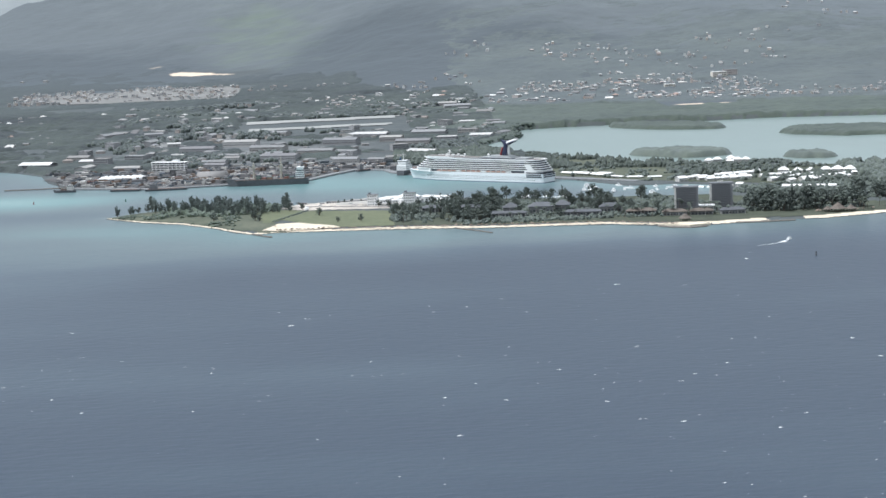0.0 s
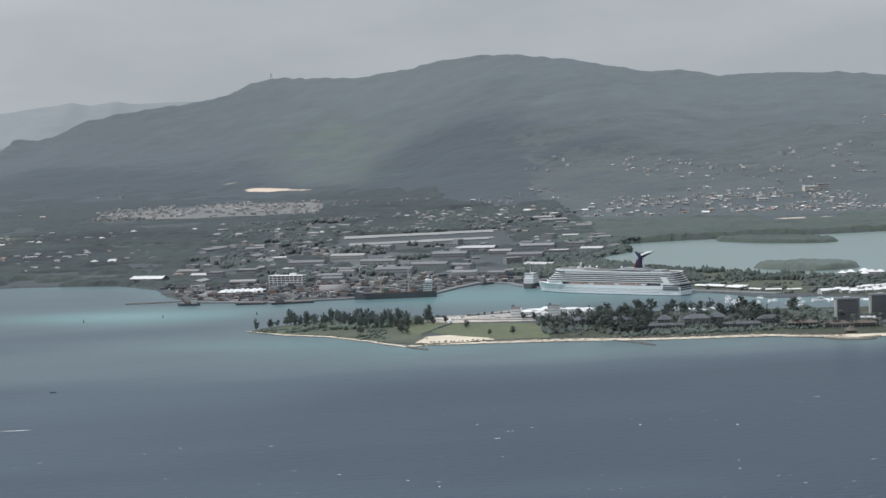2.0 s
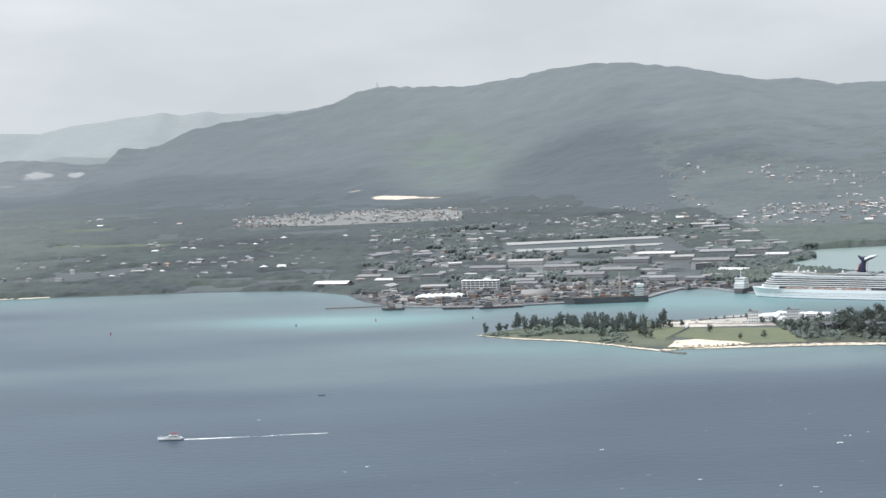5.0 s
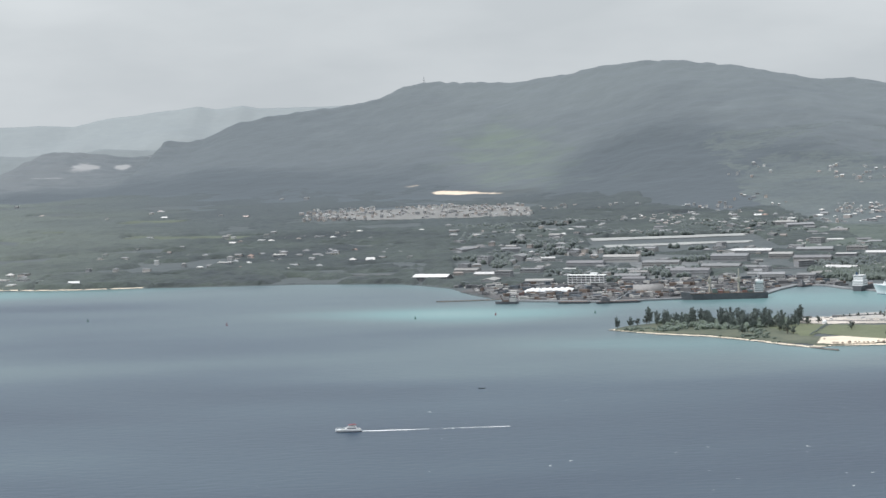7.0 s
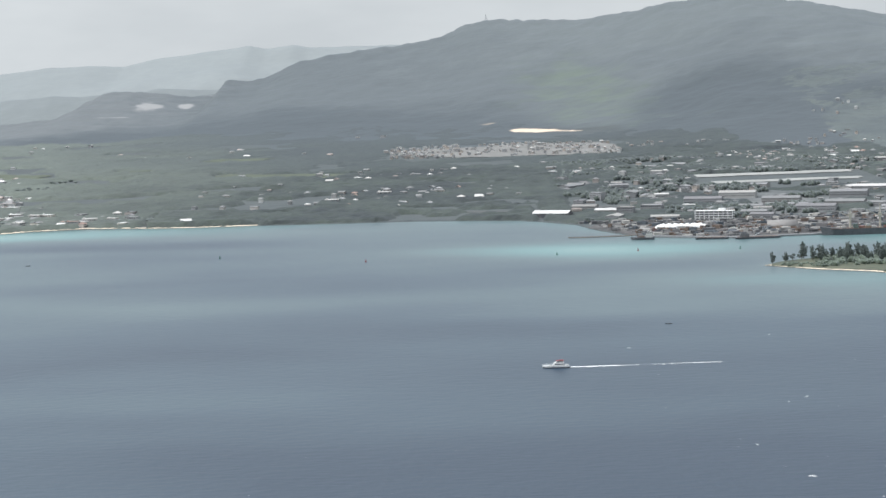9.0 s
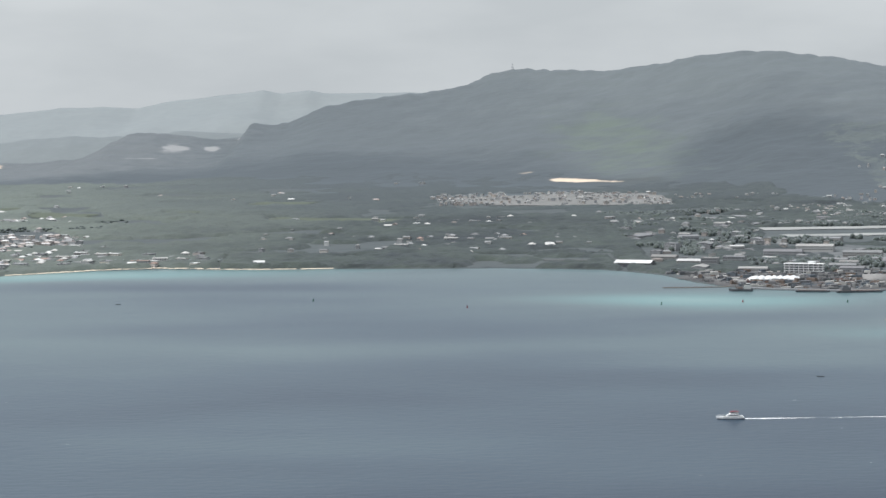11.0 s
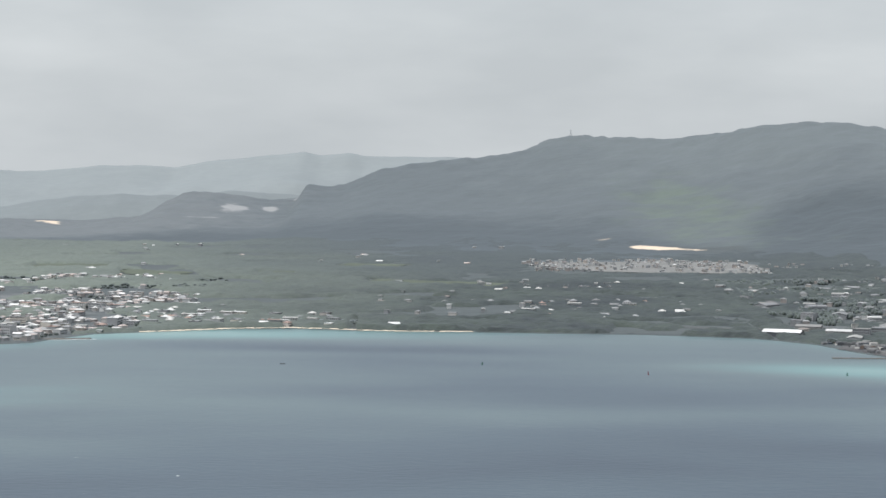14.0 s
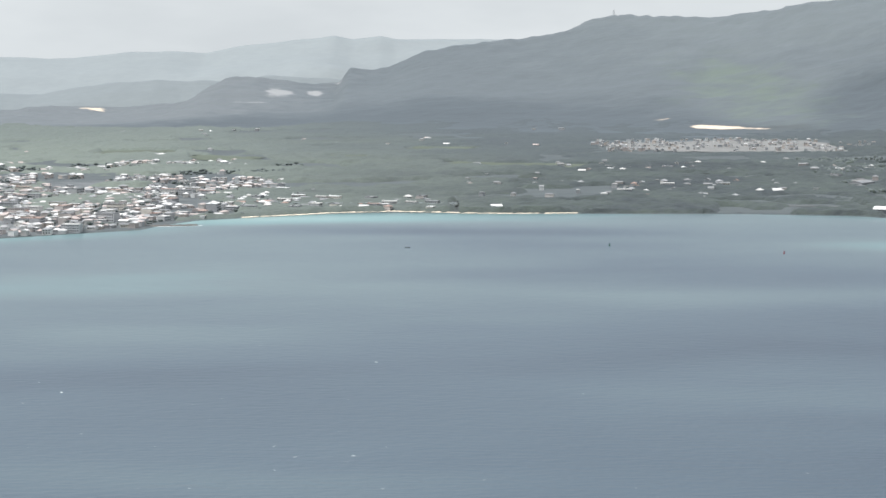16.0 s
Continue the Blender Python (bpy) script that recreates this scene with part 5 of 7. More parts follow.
def house_proto(w, d, h, roof, wall_mat, roof_mat, storeys=1, label="", name="house", group="", category="house", rise=None):
    """A small building with wall, roof and its row of windows; built once far below nothing and copied."""
    b = root(name, 0, 0, 0, 0, label, category, group)
    wall = Kit().box(-w / 2, w / 2, -d / 2, d / 2, -1.5, h)
    if roof == "gable":
        wall.loft([[(x, -d / 2, h), (x, d / 2, h), (x, 0, h + (rise or d * 0.22))] for x in (-w / 2, w / 2)])
    wall.done("wall", wall_mat, b)
    k = Kit()
    if roof == "gable":
        k.gable(-w / 2, w / 2, -d / 2, d / 2, h, rise or d * 0.22)
    elif roof == "hip":
        k.hip(-w / 2, w / 2, -d / 2, d / 2, h, rise or d * 0.25)
    else:
        k.box(-w / 2 - 0.3, w / 2 + 0.3, -d / 2 - 0.3, d / 2 + 0.3, h, h + 0.5)
        k.box(-w / 2 + 1, -w / 2 + 3.4, -1, 1.6, h + 0.5, h + 2)
    k.done("roof", roof_mat, b)
    for s in range(storeys):
        z = h * (s + 0.32) / storeys
        kw = Kit()
        windows(kw, -w / 2 + 0.6, w / 2 - 0.6, -d / 2, z, z + min(1.5, h / storeys * 0.42), max(2, int(w / 3.2)))
        tagged(kw.done("glazing", GLASS, b), kind="stuff")
    kd = Kit()
    kd.box(-w / 2 - 0.1, -w / 2, -0.6, 0.6, -0.2, 2.1)
    kd.done("door", BARK, b)
    return b


def put(proto, x, y, turn=0.0, lift=0.0, size=1.0):
    return place(proto, x, y, at_ground(x, y) + lift, turn, size)


def hotel_tower(x, y, turn, w, d, h, floors):
    t = root("hotel_tower", x, y, 1.8, turn, "grey concrete hotel tower with glazed balconies", "hotel", "twin hotel towers")
    Kit().box(-w / 2, w / 2, -d / 2 + 1.2, d / 2, -1, h).done("wall", TOWER_WALL, t)
    # sun from the left is put into the colours: pale left pier, grey right
    for s in (-1, 1):
        Kit().box(s * w / 2 - (1.6 if s > 0 else 0.9), s * w / 2 + (0.9 if s > 0 else 1.6), -d / 2 - 0.6, d / 2 + 0.4, -1, h + 1.2).done("end_pier", WALL_PALE if s < 0 else TOWER_WALL, t, "concrete end wall painted pale for its sunlit side" if s < 0 else "grey concrete end wall")
    Kit().box(-w / 2 - 1.6, w / 2 + 1.6, -d / 2 - 0.5, d / 2 + 0.3, h + 0.1, h + 2.2).done("parapet", TOWER_WALL, t, "grey concrete parapet")
    Kit().box(-4, 3, -1, 4, h + 2.2, h + 3.4).done("lift_house", WALL_PALE, t)
    fl = h / floors
    for i in range(floors):
        z = i * fl + 0.3
        slab = Kit().box(-w / 2 + 0.9, w / 2 - 1.6, -d / 2 - 0.3, -d / 2 + 1.3, z - 0.3, z + 0.85).done("balcony", TOWER_WALL, t, "shaded concrete balcony front")
        panes(t, -w / 2 + 1, w / 2 - 1.7, -d / 2 + 1.2, z + 0.9, z + fl - 0.5, 8, 0.12, TOWER_GLASS)
    for i in range(9):
        xx = -w / 2 + 0.9 + (w - 2.5) * i / 8
        Kit().box(xx - 0.16, xx + 0.16, -d / 2 - 0.35, -d / 2 + 1.2, 0, h).done("balcony_fin", TOWER_WALL, t)
    return t


hotel_tower(1023, 2474, -8, 27, 15, 29, 10)
hotel_tower(1070, 2505, -8, 26, 15, 29, 10)
pod = root("hotel_podium", 1046, 2482, 1.8, -8, "low pale hotel lobby between the towers", "hotel")
Kit().box(-11, 11, -10, 8, -1, 6).done("wall", WALL_PALE, pod)
Kit().box(-12, 12, -12, 9, 6, 6.8).done("roof", ROOF_WHITE, pod)
panes(pod, -10, 10, -10, 1, 4.5, 7)


def wing(x, y, turn, w, d, h, label, gable_h=4.0, name="resort_wing", mat=None):
    b = root(name, x, y, 1.8, turn, label, "hotel", "low resort buildings")
    Kit().box(-w / 2, w / 2, -d / 2, d / 2, -1, h).done("wall", WALL_GREY, b)
    Kit().hip(-w / 2, w / 2, -d / 2, d / 2, h, gable_h, 1.4, 0.5).done("roof", mat or ROOF_GREY, b)
    n = int(w / 4)
    for z in ((1, 3.6) if h > 5 else (1,)):
        panes(b, -w / 2 + 0.6, w / 2 - 0.6, -d / 2, z, z + 1.7, n)
    for i in range(n // 2 + 1):
        Kit().box(-w / 2 + i * w / (n // 2) - 0.2, -w / 2 + i * w / (n // 2) + 0.2, -d / 2 - 1.2, -d / 2 - 0.8, -1, h).done("veranda_post", WALL_PALE, b)


wing(807, 2494, -10, 48, 14, 7, "long low grey-roofed resort wing by the beach", 2.2)
wing(897, 2474, -10, 44, 14, 7, "long low grey-roofed resort wing by the beach", 2.2)
wing(816, 2542, -10, 17, 17, 9, "grey resort pavilion with a steep shingle roof", 5.5)
wing(853, 2530, -10, 30, 18, 10, "grey resort hall with a steep shingle roof", 4.5)
wing(880, 2545, -10, 17, 17, 9, "grey resort pavilion with a steep shingle roof", 5.5)
wing(935, 2500, -10, 26, 14, 9, "weathered grey resort building among trees", 4)
wing(967, 2462, -10, 34, 14, 6, "low brown-roofed resort building by the shore", 3, mat=ROOF_BROWN)
wing(1005, 2445, -12, 28, 12, 5, "low brown-roofed seaside restaurant", 3, mat=ROOF_BROWN)
wing(1036, 2440, -8, 26, 12, 5, "low brown-roofed seaside restaurant", 3, mat=ROOF_BROWN)
wing(1072, 2436, 2, 28, 12, 5, "low grey-roofed beach bar by the cove", 3, mat=ROOF_GREY)
wing(722, 2606, -10, 26, 14, 6, "low resort building half hidden by trees", 3)
wing(770, 2585, -10, 30, 14, 7, "low resort building half hidden by trees", 3)


def beach_hut(x, y, r, h, label):
    b = root("beach_pavilion", x, y, 1.8, 20, label, "pavilion", "thatched beach pavilions")
    for i in range(8):
        a = math.pi * 2 * i / 8
        Kit().tube((r * 0.85 * math.cos(a), r * 0.85 * math.sin(a), -0.6), (r * 0.85 * math.cos(a), r * 0.85 * math.sin(a), h), 0.25, 0.2, 6).done("post", BARK, b)
    Kit().loft([[(q * math.cos(6.283 * i / 12), q * math.sin(6.283 * i / 12), z) for i in range(12)] for q, z in ((r * 1.1, h - 0.4), (r * 1.12, h), (r * 0.55, h + r * 0.38), (r * 0.5, h + r * 0.46), (0.4, h + r * 0.75))]).done("thatch", ROOF_BROWN, b, "brown thatched roof")
    Kit().tube((0, 0, 0), (0, 0, 1.1), r * 0.45, r * 0.45, 12).done("bar_counter", BARK, b)


beach_hut(1191, 2404, 9, 4, "large brown thatched beach bar")
beach_hut(1206, 2402, 6, 3.5, "brown thatched beach pavilion")
beach_hut(1179, 2404, 5, 3.5, "brown thatched beach pavilion")
beach_hut(1008, 2384, 7, 3, "brown thatched pavilion on the terrace")
beach_hut(1212, 2496, 8, 8, "brown thatched pavilion among the trees")

# beach umbrellas
um = root("beach_umbrella", 528, 2512, 1.6, 0, "faded canvas beach umbrella standing in the sand", "umbrella", "beach umbrellas")
Kit().tube((0, 0, -0.4), (0, 0, 2.4), 0.06, 0.06, 5).done("pole", BARK, um)
Kit().loft([[(q * math.cos(6.283 * i / 8), q * math.sin(6.283 * i / 8), z) for i in range(8)] for q, z in ((1.9, 1.9), (1.85, 2.05), (1.0, 2.55), (0.06, 2.85))]).done("canopy", CANVAS, um)
rng = random.Random(9)
for i in range(110):
    t = i / 110 * 7.7
    j = int(t)
    (x0, y0), (x1, y1) = BEACH[j + 1 if j < 8 else 8], BEACH[min(j + 2, 9)]
    f = t - j
    x, y = x0 + (x1 - x0) * f + rng.uniform(-2, 2), y0 + (y1 - y0) * f + rng.choice((6, 6.5, 7, 10))
    put(um, x, y, rng.uniform(0, 90), 0.1)
for i in range(14):
    put(um, rng.uniform(1165, 1240), 2404 + rng.uniform(0, 14), rng.uniform(0, 90), 0.1)

# the block and white villas behind the lawn
def apartment_block(x, y, turn, w, h, floors):
    blk = root("apartment_block", x, y, 1.8, turn, "plain white apartment block behind the lawn", "building", "white apartment blocks")
    Kit().box(-w / 2, w / 2, -6, 6, -1, h).done("wall", WHITE, blk)
    Kit().box(-w / 2 - 0.4, w / 2 + 0.4, -6.4, 6.4, h, h + 0.8).done("roof", CONCRETE, blk)
    for i in range(floors):
        panes(blk, -w / 2 + 0.5, w / 2 - 0.5, -6, 1.2 + i * 3.5, 2.5 + i * 3.5, int(w / 3), 0.12, TOWER_GLASS)
    Kit().box(-w / 2 + 1, -w / 2 + 4, -2, 2, h + 0.8, h + 3).done("lift_house", TOWER_WALL, blk)


apartment_block(648, 2724, -10, 13, 14, 4)
apartment_block(696, 2716, -12, 15, 15, 4)
villa = house_proto(12, 9, 6, "hip", WHITE, ROOF_WHITE, 1, "white hip-roofed villa on the peninsula", "villa", "white villas")
villa.matrix_basis = pose(664 * K, 2742 * K, 1.8 * K, 0, 0, -15)
low_villa = house_proto(15, 8, 4.5, "gable", WHITE, ROOF_WHITE, 1, "long white gabled villa on the peninsula", "villa", "white villas")
low_villa.matrix_basis = pose(680 * K, 2772 * K, 1.8 * K, 0, 0, -10)
for x, y, p, a, sz in ((668, 2764, villa, 12, 0.9), (676, 2748, low_villa, 40, 0.8), (690, 2776, villa, -30, 1.0), (700, 2788, low_villa, -14, 1.1), (662, 2780, low_villa, 16, 0.7), (722, 2742, villa, 5, 1.1), (729, 2762, low_villa, -35, 1.0),
                       (738, 2746, villa, 30, 0.9), (718, 2772, villa, 20, 0.8), (682, 2760, villa, 33, 0.7), (745, 2768, low_villa, -20, 0.9), (661, 2758, villa, 10, 0.75), (673, 2772, villa, -25, 0.8), (686, 2824, low_villa, 15, 0.8), (686, 2736, villa, 40, 0.7), (706, 2766, villa, -12, 0.9), (728, 2802, low_villa, 25, 0.85),
                       (735, 2732, villa, -8, 0.7), (848, 2740, low_villa, 10, 0.8), (877, 2752, villa, -20, 0.8), (890, 2742, low_villa, 30, 0.7), (900, 2720, villa, 5, 0.75), (862, 2734, villa, 22, 0.6)):
    put(p, x, y, a, 0, sz)
for x, y, a in ((500, 2722, 10), (509, 2728, -20)):
    put(low_villa, x, y, a, 0, 0.55)


# the building plot on the point: a white marquee, spoil heaps, site cabins
tent_top = root("marquee", 562, 2700, 2.2, 0, "small white domed marquee beside the bare plot", "tent")
Kit().dome(0, 0, 1.4, 3.0, 14, 6, 0.05).done("tent_roof", WHITE, tent_top, "white stretched canvas", smooth=True)
Kit().tube((0, 0, -0.6), (0, 0, 1.6), 2.95, 2.95, 14).done("tent_wall", WHITE, tent_top)
rng = random.Random(15)
for i in range(9):
    x, y = 536 + i * 14 + rng.uniform(-4, 4), 2752 - (i % 3) * 16 + rng.uniform(-6, 6)
    heap_root = root("spoil_heap", x, y, at_ground(x, y) + 0.3, rng.uniform(0, 90), "heap of pale dug earth on the building plot", "earth heap", "spoil heaps")
    w = rng.uniform(3, 7)
    Kit().loft([[(w * q * math.cos(6.283 * k / 9) * rng.uniform(0.85, 1.1), 0.6 * w * q * math.sin(6.283 * k / 9) * rng.uniform(0.85, 1.1), zz * w) for k in range(9)] for q, zz in ((1, -0.05), (0.7, 0.16), (0.35, 0.28), (0.08, 0.33))]).done("heap", EARTH if i % 3 else CONCRETE, heap_root)
for i in range(7):
    x, y = 540 + i * 9.5 + rng.uniform(-3, 3), 2786 + rng.uniform(-8, 6)
    cabin = root("site_cabin", x, y, at_ground(x, y) + 0.5, rng.uniform(-20, 10), "flat-roofed site cabin at the plot's edge", "cabin", "site cabins")
    Kit().box(-3.4, 3.4, -1.4, 1.4, -0.5, 2.7).done("wall", WARE_WALL, cabin)
    Kit().box(-3.6, 3.6, -1.6, 1.6, 2.7, 2.95).done("roof", WARE_ROOF, cabin)
    Kit().box(-2.2, -0.9, -1.46, -1.38, 1.0, 2.0).done("window", GLASS, cabin)
    Kit().box(1.0, 2.0, -1.46, -1.38, -0.4, 1.9).done("door", BALCONY, cabin)


# marina village: rows of white-roofed terrace houses, and hip-roofed pavilions beyond
terrace = house_proto(13, 11, 4.6, "gable", WALL_PALE, ROOF_WHITE, 2, "white terraced marina house with a white roof", "marina_house", "marina village", rise=2.4)
terrace.matrix_basis = pose(1072 * K, 2862 * K, 1.8 * K, 0, 0, 24)
rng = random.Random(12)
for x0, y0, x1, y1, n in ((1087, 2884, 1187, 2930, 11), (1109, 2850, 1228, 2876, 12), (1188, 2807, 1258, 2857, 8), (1208, 2781, 1306, 2847, 11), (1062, 2800, 1137, 2761, 7), (1186, 2700, 1243, 2675, 5), (1100, 2866, 1160, 2884, 5), (1225, 2776, 1290, 2812, 6)):
    for i in range(n):
        if rng.random() < 0.9:
            t = i / (n - 1)
            put(terrace, x0 + (x1 - x0) * t + rng.uniform(-1, 1), y0 + (y1 - y0) * t + rng.uniform(-3, 3), math.degrees(math.atan2(y1 - y0, x1 - x0)) + rng.uniform(-5, 5), 0, rng.uniform(0.7, 0.85))
pav = house_proto(21, 17, 10, "hip", WALL_PALE, ROOF_WHITE, 3, "three-storey villa with a white pyramid roof", "marina_villa", "hip-roofed villas", rise=5.5)
pav.matrix_basis = pose(1219 * K, 2893 * K, 1.8 * K, 0, 0, -12)
pav.scale = (0.72, 0.72, 0.72)
for x, y in ((1238, 2887), (1255, 2880), (1274, 2872), (1289, 2865), (1304, 2858), (1149, 3112), (1163, 3120), (1184, 3126), (1202, 3100), (1176, 3088), (1190, 3104)):
    put(pav, x, y, rng.uniform(-16, -6), 0, rng.uniform(0.62, 0.78) if y < 3050 else rng.uniform(0.55, 0.68))
# cruise terminal: long white canopies and sheds behind the pier
tent = root("terminal_canopy", 0, 0, 0, 0, "long low white terminal canopy at the pier", "canopy", "cruise terminal canopies")
Kit().gable(-16, 16, -6, 6, 3.2, 1.6, 0.6).done("roof", ROOF_WHITE, tent, "white sheet roof")
for i in range(6):
    for s in (-1, 1):
        Kit().tube((-15 + 6 * i, s * 5.4, -0.6), (-15 + 6 * i, s * 5.4, 3.3), 0.2, 0.2, 6).done("post", WHITE, tent)
tent.matrix_basis = pose(952 * K, 3022 * K, 2 * K, 0, 0, -50)
for x, y, a, sz in ((975, 2990, -52, 1), (996, 2958, -50, 0.7), (1018, 2940, -20, 0.7), (935, 3045, -52, 0.8), (1045, 2932, -10, 0.6), (985, 3012, -48, 0.8)):
    put(tent, x, y, a, 0, sz)

# ---- harbour sheds and warehouses ----
shed = root("waterfront_shed", 92, 3596, at_ground(92, 3596), -22, "large white-roofed shed on the waterfront", "warehouse")
Kit().box(-29, 29, -14, 14, -2, 7).done("wall", WALL_GREY, shed)
Kit().gable(-29, 29, -14, 14, 7, 3.6, 1.0).done("roof", ROOF_WHITE, shed, "white sheet-metal roof")
panes(shed, -27, 27, -14, 0.5, 4.5, 5, 0.12, BALCONY, "roller_door")

apt = root("port_office", 327, 3420, at_ground(327, 3420), -22, "long white four-storey building with open galleries", "building")
for i in range(4):
    Kit().box(-29, 29, -7, 7, -1 + i * 3.6 + (1 if i else 0), i * 3.6 + 0.9).done("gallery_slab", WHITE, apt)
    Kit().box(-28, 28, -5.2, 6.6, i * 3.6 + 0.9, i * 3.6 + 3.6).done("storey", WALL_GREY, apt)
    panes(apt, -27, 27, -5.2, i * 3.6 + 1.4, i * 3.6 + 3.1, 14)
for i in range(9):
    Kit().box(-29 + i * 7.2, -28.2 + i * 7.2, -7, -6.2, -1, 14.4).done("pier", WHITE, apt)
Kit().box(-30, 30, -7.6, 7.6, 14.4, 15.2).done("roof", ROOF_WHITE, apt)
Kit().box(6, 16, -3, 5, 15.2, 18.4).done("stair_tower", WHITE, apt)

# the long heap of bulging white tarpaulins on the quay
heap = Kit()
rng = random.Random(3)
rings = []
for i in range(40):
    t = i / 39
    bulge = 0.75 + 0.25 * abs(math.sin(t * math.pi * 9)) + rng.uniform(-0.06, 0.06)
    w, h = 9 * min(1, 0.3 + math.sin(math.pi * min(max(t, 0.02), 0.98)) * 2) * bulge, 7.5 * min(1, 0.3 + math.sin(math.pi * min(max(t, 0.02), 0.98)) * 2) * bulge
    rings.append([(-40 + 80 * t, w * math.cos(a), h * max(0, math.sin(a)) - 0.4) for a in [math.pi * j / 8 for j in range(9)]])
heap.loft(rings)
hp = heap.done("tarpaulin_heap", WHITE, None, "", True)
hp.matrix_basis = pose(264 * K, 3300 * K, at_ground(264, 3300) * K, 0, 0, -8)
tagged(hp, "long bulging heap under white tarpaulins on the quay", "stockpile")


def warehouse(w, d, h, rise):
    return house_proto(w, d, h, "gable", WARE_WALL, WARE_ROOF, 1, "harbour warehouse with a weathered metal roof", "warehouse", "harbour warehouses", "warehouse", rise)


WARE = [warehouse(40, 24, 8, 2.5), warehouse(62, 28, 9, 3), warehouse(28, 18, 7, 2), house_proto(34, 22, 12, "flat", WARE_WALL, WARE_ROOF, 3, "harbour storage building with a flat roof", "warehouse", "harbour warehouses", "warehouse"),
        house_proto(26, 20, 15, "flat", WARE_WALL, WARE_ROOF, 4, "tall harbour block with a flat roof", "warehouse", "harbour warehouses", "warehouse")]
spots = [(0, 181, 3610), (3, 253, 3632), (1, 474, 3725), (1, 600, 3810), (1, 655, 3905), (1, 727, 3730), (3, 786, 3745), (0, 420, 3560), (1, 500, 3540), (0, 395, 3480), (1, 560, 3620), (0, 610, 3420),
         (2, 660, 3400), (0, 150, 3700), (1, 350, 3760), (4, 205, 3560), (0, 690, 3830), (1, 760, 3900), (3, 830, 3880), (0, 850, 3800), (1, 420, 3860)]
used = []
rng = random.Random(41)
for i, (kind, x, y) in enumerate(spots):
    if i < 5:
        WARE[i].matrix_basis = pose(spots[(0, 2, 7, 1, 15)[i]][1] * K, spots[(0, 2, 7, 1, 15)[i]][2] * K, at_ground(*spots[(0, 2, 7, 1, 15)[i]][1:]) * K, 0, 0, -18)
for i, (kind, x, y) in enumerate(spots):
    used.append((x, y, 34))
    if i not in (0, 2, 7, 1, 15):
        put(WARE[kind], x, y, rng.choice((-22, -18, -14)) + rng.uniform(-3, 3))


def free(x, y, r):
    if any((x - a) ** 2 + (y - b) ** 2 < (r + c) ** 2 * 0.6 for a, b, c in used):
        return False
    used.append((x, y, r))
    return True


n = 0
for _ in range(2500):
    x, y = rng.uniform(130, 900), rng.uniform(3420, 4650)
    if float(shore(np.array([x]), np.array([y]))[0]) < 30 or (abs(y - 4270) < 150 and 390 < x < 730):
        continue
    if free(x, y, rng.uniform(22, 34)):
        put(WARE[rng.choice((0, 0, 1, 1, 2, 2, 3, 4))], x, y, rng.choice((-20, -35, 10, 70, 55)) + rng.uniform(-8, 8), 0, rng.uniform(0.42, 0.92))
        n += 1
    if n > 84:
        break

# harbour yard clutter: containers, tanks
box = root("shipping_container", 585, 3300, at_ground(585, 3300), 60, "painted steel shipping container in the yard", "container", "yard containers")
Kit().box(-6, 6, -1.2, 1.2, 0.1, 2.7).done("container_shell", BOX_PAINT, box)
kr = Kit()
for i in range(10):
    kr.box(-5.6 + i * 1.2, -5.2 + i * 1.2, -1.27, 1.27, 0.3, 2.5)
kr.done("corrugation", BOX_PAINT, box)
Kit().box(-6.05, -6, -1.1, 1.1, 0.2, 2.6).done("door", RUST, box)
for i in range(70):
    x, y = rng.choice(((rng.uniform(380, 560), rng.uniform(3192, 3260)), (rng.uniform(560, 690), rng.uniform(3330, 3390)), (rng.uniform(200, 380), rng.uniform(3230, 3290))))
    if float(shore(np.array([x]), np.array([y]))[0]) > 14:
        put(box, x, y, rng.choice((-5, 85)) + rng.uniform(-3, 3), 0.45)
arch = root("arched_shed", 405, 3262, at_ground(405, 3262), -8, "pale arched storage shed behind the quay", "warehouse")
Kit().loft([[(x, 15 * math.cos(a), 10 * math.sin(a)) for a in [math.pi * i / 10 for i in range(11)]] for x in (-22, 22)]).done("barrel_roof", WARE_ROOF, arch, "pale curved sheet roof", True)
Kit().box(-22.2, -22, -6, 6, 0, 6).done("door", BALCONY, arch)
# stacks, vehicles and plant too many to count
clut = Kit()
for _ in range(900):
    x, y = rng.uniform(130, 690), rng.uniform(3140, 3460)
    if float(shore(np.array([x]), np.array([y]))[0]) < 13 or (abs(x - 264) < 46 and abs(y - 3300) < 22) or (abs(x - 327) < 36 and abs(y - 3420) < 24):
        continue
    a, w, d, h = rng.uniform(-0.6, 0.3), rng.uniform(1.5, 8), rng.uniform(1.5, 5), rng.choice((1.5, 2, 2.6, 3.5, 5))
    clut.box(-w, w, -d, d, 1.5, 2 + h, a, (x, y))
tagged(clut.done("yard_clutter", YARD_GOODS), "stacked goods, sheds and vehicles crowding the harbour yard", "clutter", "", "stuff")
mast = root("radio_mast", 96, 8276, at_ground(96, 8276), 0, "slim lattice radio mast on the summit", "mast")
for i in range(3):
    a = 2.094 * i
    Kit().tube((4 * math.cos(a), 4 * math.sin(a), -3), (0.6 * math.cos(a), 0.6 * math.sin(a), 19), 0.6, 0.4, 5).done("leg", STEEL, mast)
for z in (5, 10, 15):
    Kit().box(-3 + z * 0.08, 3 - z * 0.08, -3 + z * 0.08, 3 - z * 0.08, z, z + 0.8).done("platform", STEEL, mast)


